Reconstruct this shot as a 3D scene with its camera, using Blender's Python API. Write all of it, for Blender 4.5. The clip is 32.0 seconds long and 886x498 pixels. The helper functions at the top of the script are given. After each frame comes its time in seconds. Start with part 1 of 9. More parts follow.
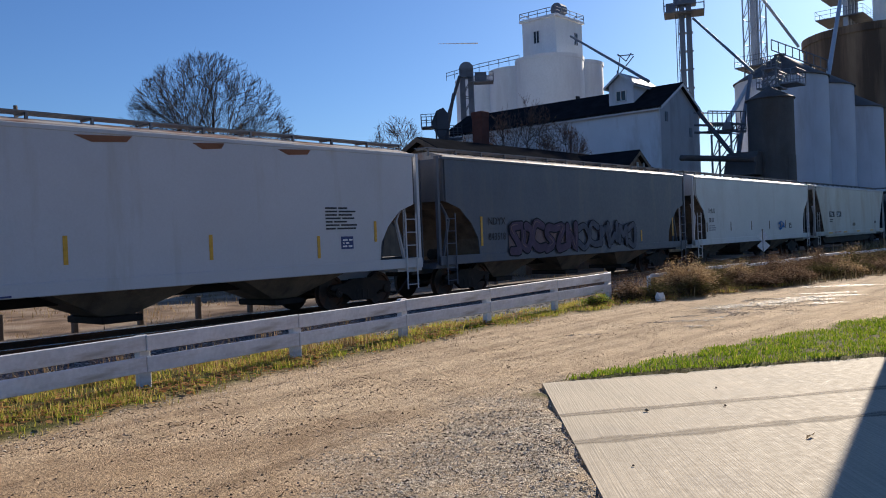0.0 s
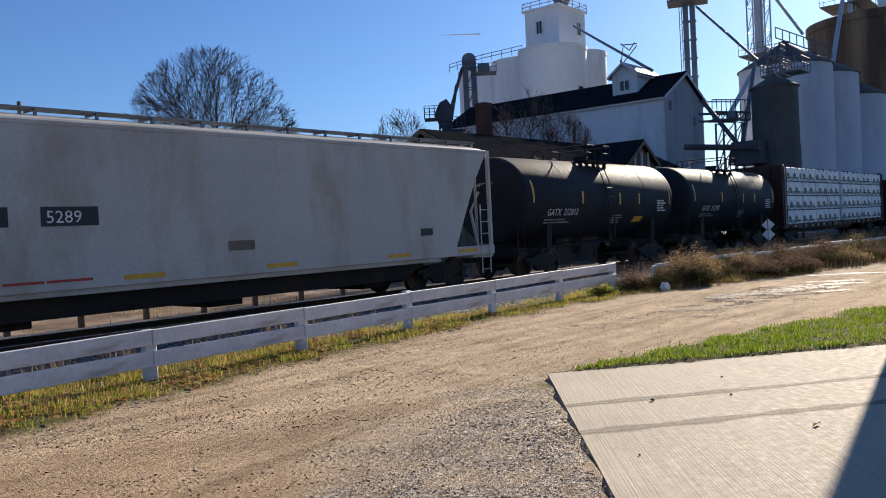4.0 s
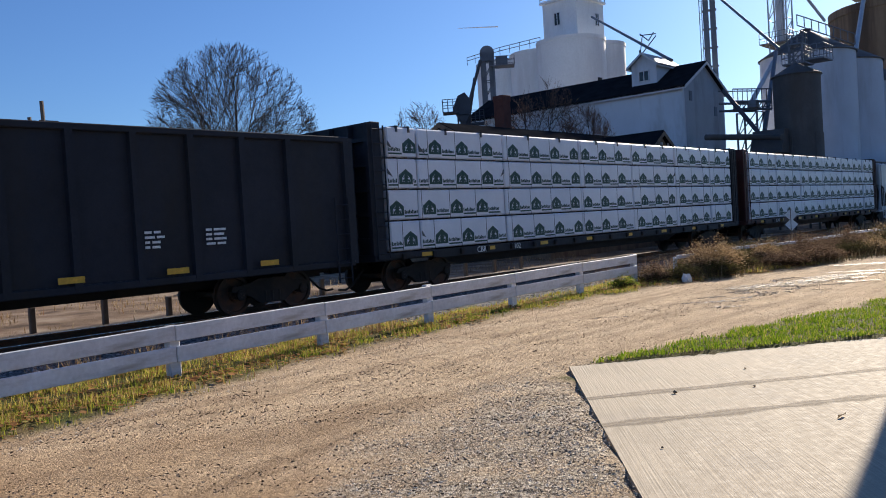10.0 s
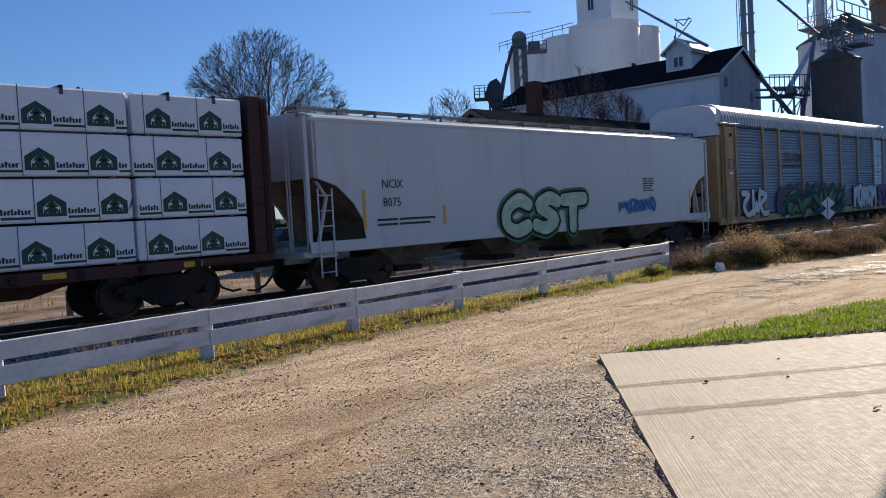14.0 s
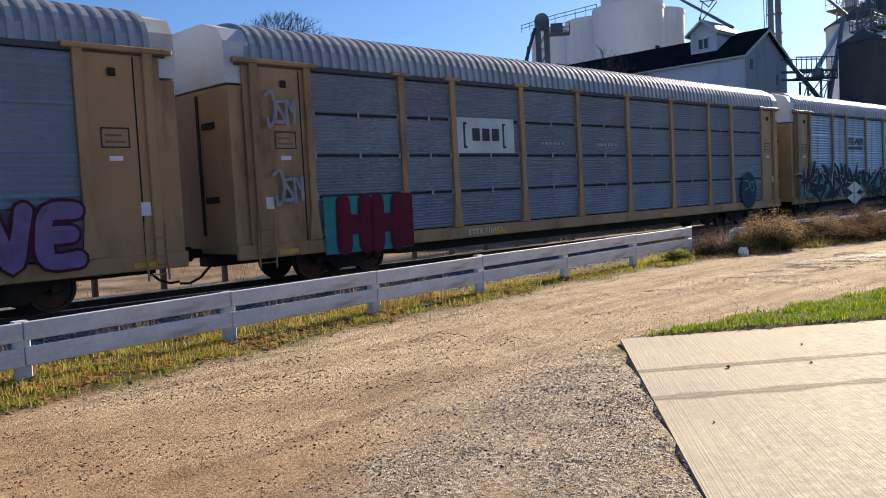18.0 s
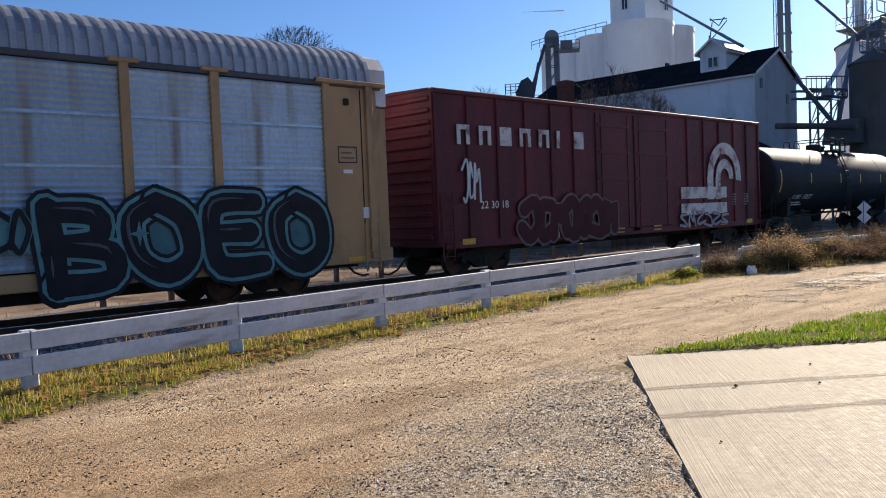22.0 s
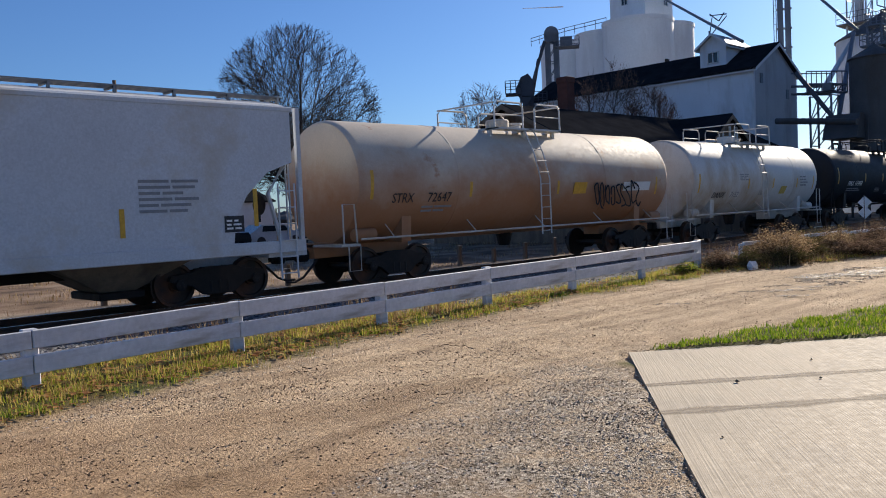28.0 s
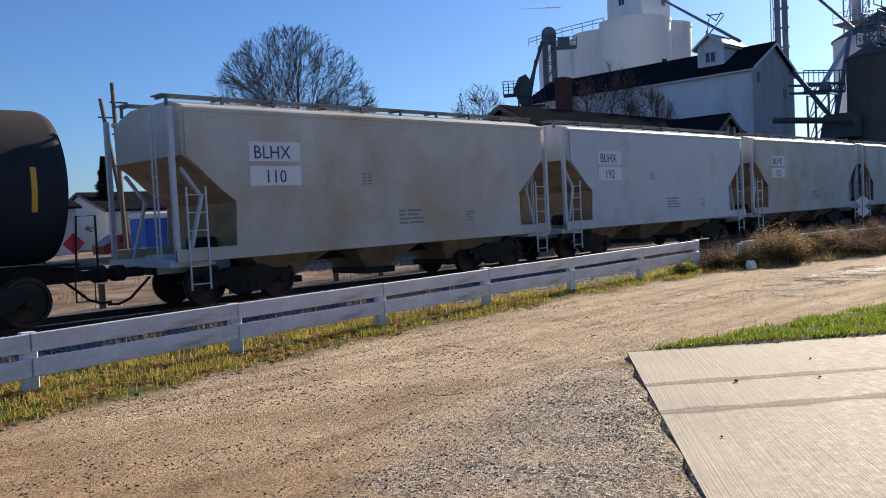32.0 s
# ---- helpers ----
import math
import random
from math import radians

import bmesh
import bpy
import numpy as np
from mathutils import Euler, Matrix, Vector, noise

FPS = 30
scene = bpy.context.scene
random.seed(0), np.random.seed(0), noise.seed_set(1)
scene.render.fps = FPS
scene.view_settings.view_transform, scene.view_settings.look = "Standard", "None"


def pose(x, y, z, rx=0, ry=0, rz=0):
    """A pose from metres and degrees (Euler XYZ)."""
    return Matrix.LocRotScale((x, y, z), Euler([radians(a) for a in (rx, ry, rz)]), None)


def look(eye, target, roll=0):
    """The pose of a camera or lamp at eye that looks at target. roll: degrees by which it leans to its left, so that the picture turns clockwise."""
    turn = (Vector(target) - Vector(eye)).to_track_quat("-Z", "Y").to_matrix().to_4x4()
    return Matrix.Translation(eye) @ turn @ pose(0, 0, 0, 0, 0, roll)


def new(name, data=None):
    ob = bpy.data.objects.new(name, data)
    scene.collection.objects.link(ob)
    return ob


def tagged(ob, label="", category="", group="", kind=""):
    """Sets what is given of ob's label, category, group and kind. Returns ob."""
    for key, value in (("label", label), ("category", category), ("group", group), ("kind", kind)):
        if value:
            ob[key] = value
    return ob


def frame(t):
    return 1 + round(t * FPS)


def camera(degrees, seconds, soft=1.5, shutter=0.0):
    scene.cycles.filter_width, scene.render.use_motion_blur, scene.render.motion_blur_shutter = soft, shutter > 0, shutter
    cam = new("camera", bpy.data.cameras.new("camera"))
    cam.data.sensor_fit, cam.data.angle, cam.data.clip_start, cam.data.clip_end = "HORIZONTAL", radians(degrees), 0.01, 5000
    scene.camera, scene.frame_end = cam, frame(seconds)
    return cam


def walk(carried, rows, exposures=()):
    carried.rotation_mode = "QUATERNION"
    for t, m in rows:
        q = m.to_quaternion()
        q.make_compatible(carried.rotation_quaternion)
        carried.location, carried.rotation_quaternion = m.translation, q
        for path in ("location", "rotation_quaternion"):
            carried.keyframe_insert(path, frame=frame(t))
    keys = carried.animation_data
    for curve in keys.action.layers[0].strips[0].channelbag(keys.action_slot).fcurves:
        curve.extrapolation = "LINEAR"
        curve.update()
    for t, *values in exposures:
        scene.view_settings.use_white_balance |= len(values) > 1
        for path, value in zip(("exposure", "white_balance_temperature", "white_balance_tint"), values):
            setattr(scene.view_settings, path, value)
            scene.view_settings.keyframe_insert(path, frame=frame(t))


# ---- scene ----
import functools

# x runs along the track, y away from the viewer across it, z up; the slab lies at z = 0
EYE = (0.0, 0.0, 1.62)
RAIL = -0.12          # top of the rail
TRACK_Y = 17.0        # centre line of the track


def aim(yaw, pitch, lean):
    """Handheld view: yaw from +y towards +x, pitch up, lean to the right, in degrees."""
    a, b = radians(yaw), radians(pitch)
    way = Vector((math.sin(a) * math.cos(b), math.cos(a) * math.cos(b), math.sin(b)))
    return look(EYE, Vector(EYE) + way * 10, -lean)


# stops, kelvin and tint: the picture warms a little while the tan cars pass
EXPOSURES = [(0.0, 0.58, 6300, 16), (3.0, 0.62, 6300, 16), (6.0, 0.74, 6300, 16), (9.0, 0.74, 6300, 16), (11.0, 0.68, 6280, 16), (14.5, 0.70, 6280, 16), (17.0, 0.92, 6680, 16), (21.0, 0.92, 6600, 16), (22.5, 0.88, 6380, 16), (24.0, 0.92, 6180, 16), (25.0, 0.70, 6150, 16), (28.0, 0.60, 6230, 16), (30.0, 0.60, 6220, 16), (32.0, 0.74, 6290, 16)]
cam = camera(56.14, 32.0, soft=1.0, shutter=0.0)
walk(cam, [
    (0.0, aim(50.21, -0.65, 2.32)),
    (0.5, aim(50.22, -0.65, 2.34)),
    (1.0, aim(50.25, -0.69, 2.44)),
    (1.5, aim(50.33, -0.66, 2.64)),
    (2.0, aim(50.29, -0.67, 2.80)),
    (2.5, aim(50.27, -0.80, 2.75)),
    (3.0, aim(50.21, -0.90, 2.74)),
    (3.5, aim(50.08, -1.09, 2.78)),
    (5.5, aim(49.33, -1.35, 3.13)),
    (6.0, aim(49.33, -1.46, 3.16)),
    (6.5, aim(49.34, -1.53, 3.26)),
    (7.0, aim(49.33, -1.51, 3.31)),
    (7.5, aim(49.13, -1.48, 3.19)),
    (8.0, aim(48.91, -1.55, 3.18)),
    (8.5, aim(48.77, -1.78, 3.37)),
    (9.0, aim(48.69, -1.86, 3.53)),
    (9.5, aim(48.67, -1.77, 3.66)),
    (10.0, aim(48.49, -1.56, 3.50)),
    (10.5, aim(48.23, -1.37, 3.18)),
    (11.0, aim(47.88, -1.35, 2.80)),
    (11.5, aim(47.55, -1.51, 2.49)),
    (12.0, aim(47.13, -1.73, 2.33)),
    (12.5, aim(46.71, -1.96, 2.59)),
    (13.0, aim(46.39, -2.16, 2.78)),
    (13.5, aim(46.31, -2.29, 3.03)),
    (14.0, aim(46.34, -2.37, 3.15)),
    (14.5, aim(46.24, -2.36, 3.24)),
    (16.5, aim(45.77, -2.85, 3.08)),
    (17.0, aim(45.57, -3.09, 3.02)),
    (17.5, aim(45.32, -3.22, 2.98)),
    (18.0, aim(44.83, -3.43, 3.00)),
    (18.5, aim(44.48, -3.69, 2.93)),
    (19.0, aim(44.41, -3.80, 2.76)),
    (19.5, aim(44.33, -3.63, 2.70)),
    (20.0, aim(44.44, -3.43, 2.62)),
    (20.5, aim(44.64, -3.33, 2.53)),
    (21.0, aim(44.78, -3.14, 2.45)),
    (21.5, aim(44.80, -2.80, 2.38)),
    (22.0, aim(44.36, -2.40, 2.29)),
    (22.5, aim(43.82, -2.24, 2.47)),
    (23.0, aim(43.55, -2.20, 2.65)),
    (23.5, aim(43.56, -2.32, 2.84)),
    (24.0, aim(43.61, -2.49, 2.83)),
    (24.5, aim(43.76, -2.58, 2.75)),
    (25.0, aim(43.93, -2.70, 2.67)),
    (25.5, aim(44.11, -2.73, 2.65)),
    (27.5, aim(44.31, -2.51, 2.51)),
    (28.0, aim(44.31, -2.60, 2.58)),
    (28.5, aim(44.15, -2.62, 2.66)),
    (29.0, aim(44.09, -2.58, 2.65)),
    (29.5, aim(44.15, -2.56, 2.66)),
    (30.0, aim(44.26, -2.55, 2.75)),
    (30.5, aim(44.38, -2.62, 2.72)),
    (31.0, aim(44.42, -2.67, 2.79)),
    (31.5, aim(44.43, -2.57, 2.87)),
    (32.0, aim(44.41, -2.54, 2.87)),
], EXPOSURES)

# ---- light ----
SUN_WAY = Vector((0.917, 0.138, 0.375)).normalized()
world = bpy.data.worlds.new("sky")
scene.world = world
world.use_nodes = True
wn = world.node_tree
sky = wn.nodes.new("ShaderNodeTexSky")
sky.sky_type, sky.sun_disc = "NISHITA", False
sky.sun_elevation = math.asin(SUN_WAY.z)
sky.air_density, sky.dust_density, sky.ozone_density = 1.0, 0.5, 3.0
sky.sun_rotation = math.atan2(SUN_WAY.x, SUN_WAY.y)
deep = wn.nodes.new("ShaderNodeMix")
deep.data_type, deep.blend_type = "RGBA", "MULTIPLY"
deep.inputs[0].default_value, deep.inputs[7].default_value = 1.0, (0.60, 0.87, 1.20, 1)
wn.links.new(sky.outputs[0], deep.inputs[6])
wn.links.new(deep.outputs[2], wn.nodes["Background"].inputs[0])
wn.nodes["Background"].inputs[1].default_value = 0.06
sun = new("sun", bpy.data.lights.new("sun", "SUN"))
sun.data.energy, sun.data.angle, sun.data.color = 5.0, radians(0.53), (1.0, 0.90, 0.70)
sun.matrix_world = look(SUN_WAY * 100, (0, 0, 0))

# ---- materials ----
def mat(name, col, rough=0.6, metal=0.0, vary=0.18, vscale=0.7, grain=0.12, gscale=25.0, bump=0.0, bscale=60.0, spec=0.5,
        stain=None, amount=0.5, sscale=0.6, stretch=(1, 1, 1), stain2=None, amount2=0.3, s2scale=2.0, dust=None, dust_lo=0.5, rand=0.0, belt=None):
    """Painted or raw surface: base colour varied at two scales, up to two stains, dust on what faces up."""
    m = bpy.data.materials.new(name)
    m.use_nodes = True
    nt = m.node_tree
    n, link = nt.nodes, nt.links.new
    bsdf = n["Principled BSDF"]
    co = n.new("ShaderNodeTexCoord").outputs["Object"]

    def noise_of(scale, detail=4.0, vec=None, rough_=0.6):
        t = n.new("ShaderNodeTexNoise")
        t.inputs["Scale"].default_value, t.inputs["Detail"].default_value, t.inputs["Roughness"].default_value = scale, detail, rough_
        link(vec or co, t.inputs["Vector"])
        return t.outputs["Fac"]

    def ramp(fac, lo, hi, a=0.0, b=1.0):
        r = n.new("ShaderNodeMapRange")
        r.inputs["From Min"].default_value, r.inputs["From Max"].default_value = lo, hi
        r.inputs["To Min"].default_value, r.inputs["To Max"].default_value = a, b
        link(fac, r.inputs["Value"])
        return r.outputs["Result"]

    def mixed(fac, a, b, how="MIX"):
        x = n.new("ShaderNodeMix")
        x.data_type, x.blend_type = "RGBA", how
        for slot, v in ((0, fac), (6, a), (7, b)):
            if hasattr(v, "default_value"):
                link(v, x.inputs[slot])
            else:
                x.inputs[slot].default_value = v
        return x.outputs[2]

    def grey(v):
        c = n.new("ShaderNodeCombineColor")
        for i in range(3):
            link(v, c.inputs[i])
        return c.outputs[0]

    c = mixed(1.0, (*col, 1), grey(ramp(noise_of(vscale), 0.3, 0.7, 1 - vary, 1 + vary)), "MULTIPLY")
    c = mixed(1.0, c, grey(ramp(noise_of(gscale, 6.0), 0.3, 0.7, 1 - grain, 1 + grain)), "MULTIPLY")
    if rand:
        oi = n.new("ShaderNodeObjectInfo")
        c = mixed(1.0, c, grey(ramp(oi.outputs["Random"], 0, 1, 1 - rand, 1 + rand)), "MULTIPLY")
    if stain:
        mp = n.new("ShaderNodeMapping")
        mp.inputs["Scale"].default_value = stretch
        link(co, mp.inputs["Vector"])
        f = ramp(noise_of(sscale, 6.0, mp.outputs[0], 0.65), 0.62 - 0.3 * amount, 0.8 - 0.25 * amount)
        c = mixed(f, c, (*stain, 1))
    if stain2:
        f = ramp(noise_of(s2scale, 8.0, None, 0.7), 0.66 - 0.2 * amount2, 0.74 - 0.2 * amount2)
        c = mixed(f, c, (*stain2, 1))
    if belt:
        # rust that has crept up from below to an uneven line
        height_of, ragged = n.new("ShaderNodeSeparateXYZ"), n.new("ShaderNodeMath")
        link(co, height_of.inputs[0])
        ragged.operation, ragged.inputs[1].default_value = "MULTIPLY_ADD", 2.6
        link(noise_of(0.55, 5.0), ragged.inputs[0])
        link(height_of.outputs[2], ragged.inputs[2])
        c = mixed(ramp(ragged.outputs[0], belt[0], belt[1], 0.85, 0.0), c, (*belt[2], 1))
    if dust:
        sx = n.new("ShaderNodeSeparateXYZ")
        link(n.new("ShaderNodeNewGeometry").outputs["Normal"], sx.inputs[0])
        f = ramp(sx.outputs[2], dust_lo, 1.0, 0.0, 0.85)
        mu = n.new("ShaderNodeMath")
        mu.operation = "MULTIPLY"
        link(f, mu.inputs[0])
        link(ramp(noise_of(1.2, 5.0), 0.25, 0.6, 0.55, 1.0), mu.inputs[1])
        c = mixed(mu.outputs[0], c, (*dust, 1))
    link(c, bsdf.inputs["Base Color"])
    link(ramp(noise_of(gscale * 0.3, 3.0), 0.2, 0.8, max(rough - 0.12, 0.03), min(rough + 0.12, 1.0)), bsdf.inputs["Roughness"])
    bsdf.inputs["Metallic"].default_value = metal
    bsdf.inputs["Specular IOR Level"].default_value = spec
    if bump:
        b = n.new("ShaderNodeBump")
        b.inputs["Strength"].default_value, b.inputs["Distance"].default_value = bump, 0.02
        link(noise_of(bscale, 6.0), b.inputs["Height"])
        link(b.outputs[0], bsdf.inputs["Normal"])
    return m


RUST = (0.16, 0.06, 0.025)
GRIME = (0.07, 0.06, 0.05)
m_white_paint = mat("white_weathered_paint", (0.72, 0.72, 0.72), 0.6, vary=0.1, vscale=3, grain=0.1, bump=0.15, stain=(0.35, 0.33, 0.3), amount=0.35, sscale=2.5, stretch=(0.4, 1, 2))
m_wood_post = mat("weathered_wood", (0.16, 0.12, 0.09), 0.85, bump=0.3)
m_black_iron = mat("black_iron", (0.016, 0.0145, 0.014), 0.7, spec=0.25, metal=0.0, vary=0.3, stain=(0.045, 0.03, 0.021), amount=0.35, bump=0.1)
m_wheel = mat("wheel_steel", (0.035, 0.03, 0.027), 0.6, metal=0.4, stain=RUST, amount=0.3)
m_rail = mat("rail_steel", (0.05, 0.035, 0.028), 0.5, metal=0.5, stain=RUST, amount=0.6)
m_railhead = mat("polished_rail_head", (0.4, 0.4, 0.4), 0.25, metal=1.0, vary=0.05)
m_tie = mat("creosoted_tie", (0.05, 0.04, 0.034), 0.9, bump=0.4)
m_hose = mat("rubber_hose", (0.03, 0.022, 0.02), 0.7)
m_yellow = mat("yellow_reflective_tape", (0.62, 0.34, 0.03), 0.45, vary=0.15, vscale=5)
m_letter_black = mat("black_stencil_paint", (0.025, 0.025, 0.03), 0.6)
m_letter_white = mat("white_stencil_paint", (0.72, 0.72, 0.7), 0.6, vary=0.2, vscale=6, grain=0.15)
m_letter_blue = mat("dark_blue_stencil_paint", (0.03, 0.05, 0.16), 0.5)
m_letter_grey = mat("faint_grey_stencil", (0.24, 0.24, 0.25), 0.7)
m_plate_white = mat("white_plate_paint", (0.75, 0.75, 0.74), 0.5, vary=0.05)

# freight car paints
m_hop_grey = mat("light_grey_car_paint", (0.50, 0.51, 0.53), 0.42, vary=0.06, vscale=0.35, grain=0.04, stain=(0.41, 0.40, 0.38), amount=0.2, sscale=0.9, stretch=(1.2, 1, 0.18), stain2=RUST, amount2=-0.12, s2scale=0.9)
m_hop_dark = mat("slate_grey_car_paint", (0.075, 0.088, 0.115), 0.5, vary=0.12, vscale=0.4, stain=(0.11, 0.11, 0.115), amount=0.3, sscale=0.9, stretch=(1.2, 1, 0.2), stain2=RUST, amount2=-0.12, s2scale=1.1)
m_hop_cream = mat("off_white_car_paint", (0.52, 0.52, 0.51), 0.42, vary=0.08, vscale=0.4, stain=(0.44, 0.42, 0.39), amount=0.25, sscale=0.8, stretch=(1.0, 1, 0.2))
m_hop_beige = mat("beige_grey_car_paint", (0.46, 0.45, 0.42), 0.45, vary=0.1, vscale=0.4, stain=(0.34, 0.28, 0.21), amount=0.45, sscale=0.7, stretch=(0.8, 1, 0.3))
m_hop_tan = mat("dusty_tan_car_paint", (0.56, 0.53, 0.47), 0.6, vary=0.12, vscale=0.5, stain=(0.46, 0.36, 0.24), amount=0.5, sscale=0.5, stretch=(0.7, 1, 0.5))
m_hop_pale = mat("pale_grey_car_paint", (0.55, 0.57, 0.60), 0.5, vary=0.08, vscale=0.5, stain=(0.45, 0.40, 0.33), amount=0.35, sscale=0.5)
# dirt brown, darkened further for the shade inside the end recess
m_slope_dirt_shade = mat("dirty_shaded_end_slope", (0.15, 0.105, 0.07), 0.85, vary=0.3, vscale=0.9, stain=(0.05, 0.04, 0.03), amount=0.6, sscale=1.0)
m_slope_tan = mat("dusty_tan_end_slope", (0.40, 0.28, 0.16), 0.85, vary=0.25, vscale=0.9, stain=(0.22, 0.15, 0.09), amount=0.45, sscale=1.0)
m_bay_dirt = mat("dusty_hopper_bay", (0.19, 0.15, 0.11), 0.8, vary=0.3, vscale=0.9, stain=(0.08, 0.065, 0.05), amount=0.5, sscale=1.2)
m_bay_tan = mat("dusty_tan_hopper_bay", (0.36, 0.25, 0.15), 0.75, vary=0.3, vscale=0.9, stain=(0.12, 0.09, 0.06), amount=0.4, sscale=1.2)
m_grate = mat("galvanised_grating", (0.20, 0.20, 0.20), 0.6, metal=0.3)
m_tank_black = mat("black_tank_paint", (0.0165, 0.021, 0.030), 0.65, spec=0.16, vary=0.25, vscale=0.5, grain=0.1, stain=(0.02, 0.0195, 0.019), amount=0.4, sscale=0.6, stretch=(1, 1, 0.3), dust=(0.075, 0.054, 0.037), dust_lo=0.4)
m_tank_white = mat("white_tank_paint", (0.56, 0.57, 0.56), 0.5, vary=0.07, vscale=0.4, grain=0.05, stain=(0.46, 0.42, 0.36), amount=0.35, sscale=0.5, stretch=(1, 1, 0.3), dust=(0.44, 0.39, 0.31), dust_lo=0.35)
m_tank_rust = mat("rust_streaked_white_tank", (0.57, 0.49, 0.39), 0.7, vary=0.12, vscale=0.5, grain=0.08, stain=(0.44, 0.25, 0.13), amount=0.5, sscale=0.45, stretch=(0.6, 1, 0.8), stain2=(0.36, 0.14, 0.055), amount2=0.3, s2scale=0.6, belt=(3.2, 4.4, (0.36, 0.145, 0.05)))
m_tank_patch = mat("dirty_white_tank_paint", (0.57, 0.57, 0.55), 0.6, vary=0.1, vscale=0.5, stain=(0.40, 0.31, 0.21), amount=0.5, sscale=0.55, stretch=(0.9, 1, 0.5), stain2=(0.36, 0.17, 0.08), amount2=-0.02, s2scale=0.9, dust=(0.45, 0.37, 0.27), dust_lo=0.35)
m_red_oxide = mat("dark_red_oxide_paint", (0.06, 0.019, 0.017), 0.6, spec=0.3, vary=0.2, stain=(0.05, 0.03, 0.025), amount=0.5, bump=0.05)
m_gondola = mat("black_gondola_paint", (0.019, 0.021, 0.029), 0.6, spec=0.25, vary=0.25, vscale=0.6, stain=(0.022, 0.02, 0.018), amount=0.45, stretch=(1, 1, 0.25))
m_box_red = mat("faded_oxide_red_boxcar_paint", (0.125, 0.017, 0.023), 0.6, spec=0.3, vary=0.22, vscale=0.5, grain=0.1, stain=(0.065, 0.014, 0.017), amount=0.5, sscale=0.8, stretch=(1.2, 1, 0.2), stain2=(0.20, 0.06, 0.04), amount2=-0.08, s2scale=1.6)
m_faded_white = mat("flaking_white_paint", (0.6, 0.58, 0.56), 0.7, vary=0.15, stain=(0.16, 0.06, 0.055), amount=0.45, sscale=2.2, grain=0.2)
m_rack_tan = mat("tan_yellow_rack_paint", (0.40, 0.235, 0.105), 0.55, vary=0.15, vscale=0.6, grain=0.08, stain=(0.14, 0.075, 0.035), amount=0.38, sscale=0.8, stretch=(1, 1, 0.35))
m_rack_panel = mat("dull_galvanised_panel", (0.26, 0.295, 0.345), 0.5, metal=0.35, vary=0.14, vscale=0.5, grain=0.1, rand=0.1)
m_rack_bright = mat("bright_galvanised_panel", (0.44, 0.56, 0.66), 0.42, metal=0.45, vary=0.14, vscale=0.5, grain=0.12, gscale=12, rand=0.12, stain=(0.3, 0.27, 0.24), amount=0.3, stretch=(3, 1, 0.2))
m_rack_slate = mat("slate_blue_panel", (0.18, 0.225, 0.285), 0.5, metal=0.2, vary=0.14, vscale=0.5, rand=0.1, stain=(0.2, 0.2, 0.2), amount=0.25, stretch=(3, 1, 0.2))
m_rack_roof = mat("galvanised_rack_roof", (0.34, 0.345, 0.37), 0.5, metal=0.4, vary=0.16)
m_wrap = mat("white_lumber_wrap", (0.72, 0.73, 0.77), 0.42, vary=0.05, vscale=1.5, grain=0.04, bump=0.5, bscale=5.0, rand=0.05)
m_wrap_green = mat("green_wrap_print", (0.010, 0.05, 0.038), 0.5, vary=0.1)
m_wrap_strap = mat("dark_strap", (0.08, 0.08, 0.085), 0.6)
GRAFFITI = {k: mat("graffiti_" + k, c, 0.65, vary=0.2, vscale=2.5, spec=0.15) for k, c in dict(
    black=(0.02, 0.02, 0.025), white=(0.62, 0.63, 0.62), mint=(0.42, 0.55, 0.40), teal=(0.015, 0.065, 0.095), pale=(0.11, 0.26, 0.28), green=(0.10, 0.30, 0.08),
    blue=(0.03, 0.17, 0.42), purple=(0.09, 0.065, 0.10), pink=(0.19, 0.135, 0.13), maroon=(0.07, 0.016, 0.025), lime=(0.22, 0.32, 0.07), grey=(0.3, 0.3, 0.33), oxide=(0.075, 0.018, 0.022), aqua_grey=(0.07, 0.17, 0.19), slate=(0.085, 0.095, 0.12), violet=(0.19, 0.13, 0.27), aqua=(0.03, 0.24, 0.24), red=(0.13, 0.012, 0.03), leaf=(0.07, 0.17, 0.08)).items()}


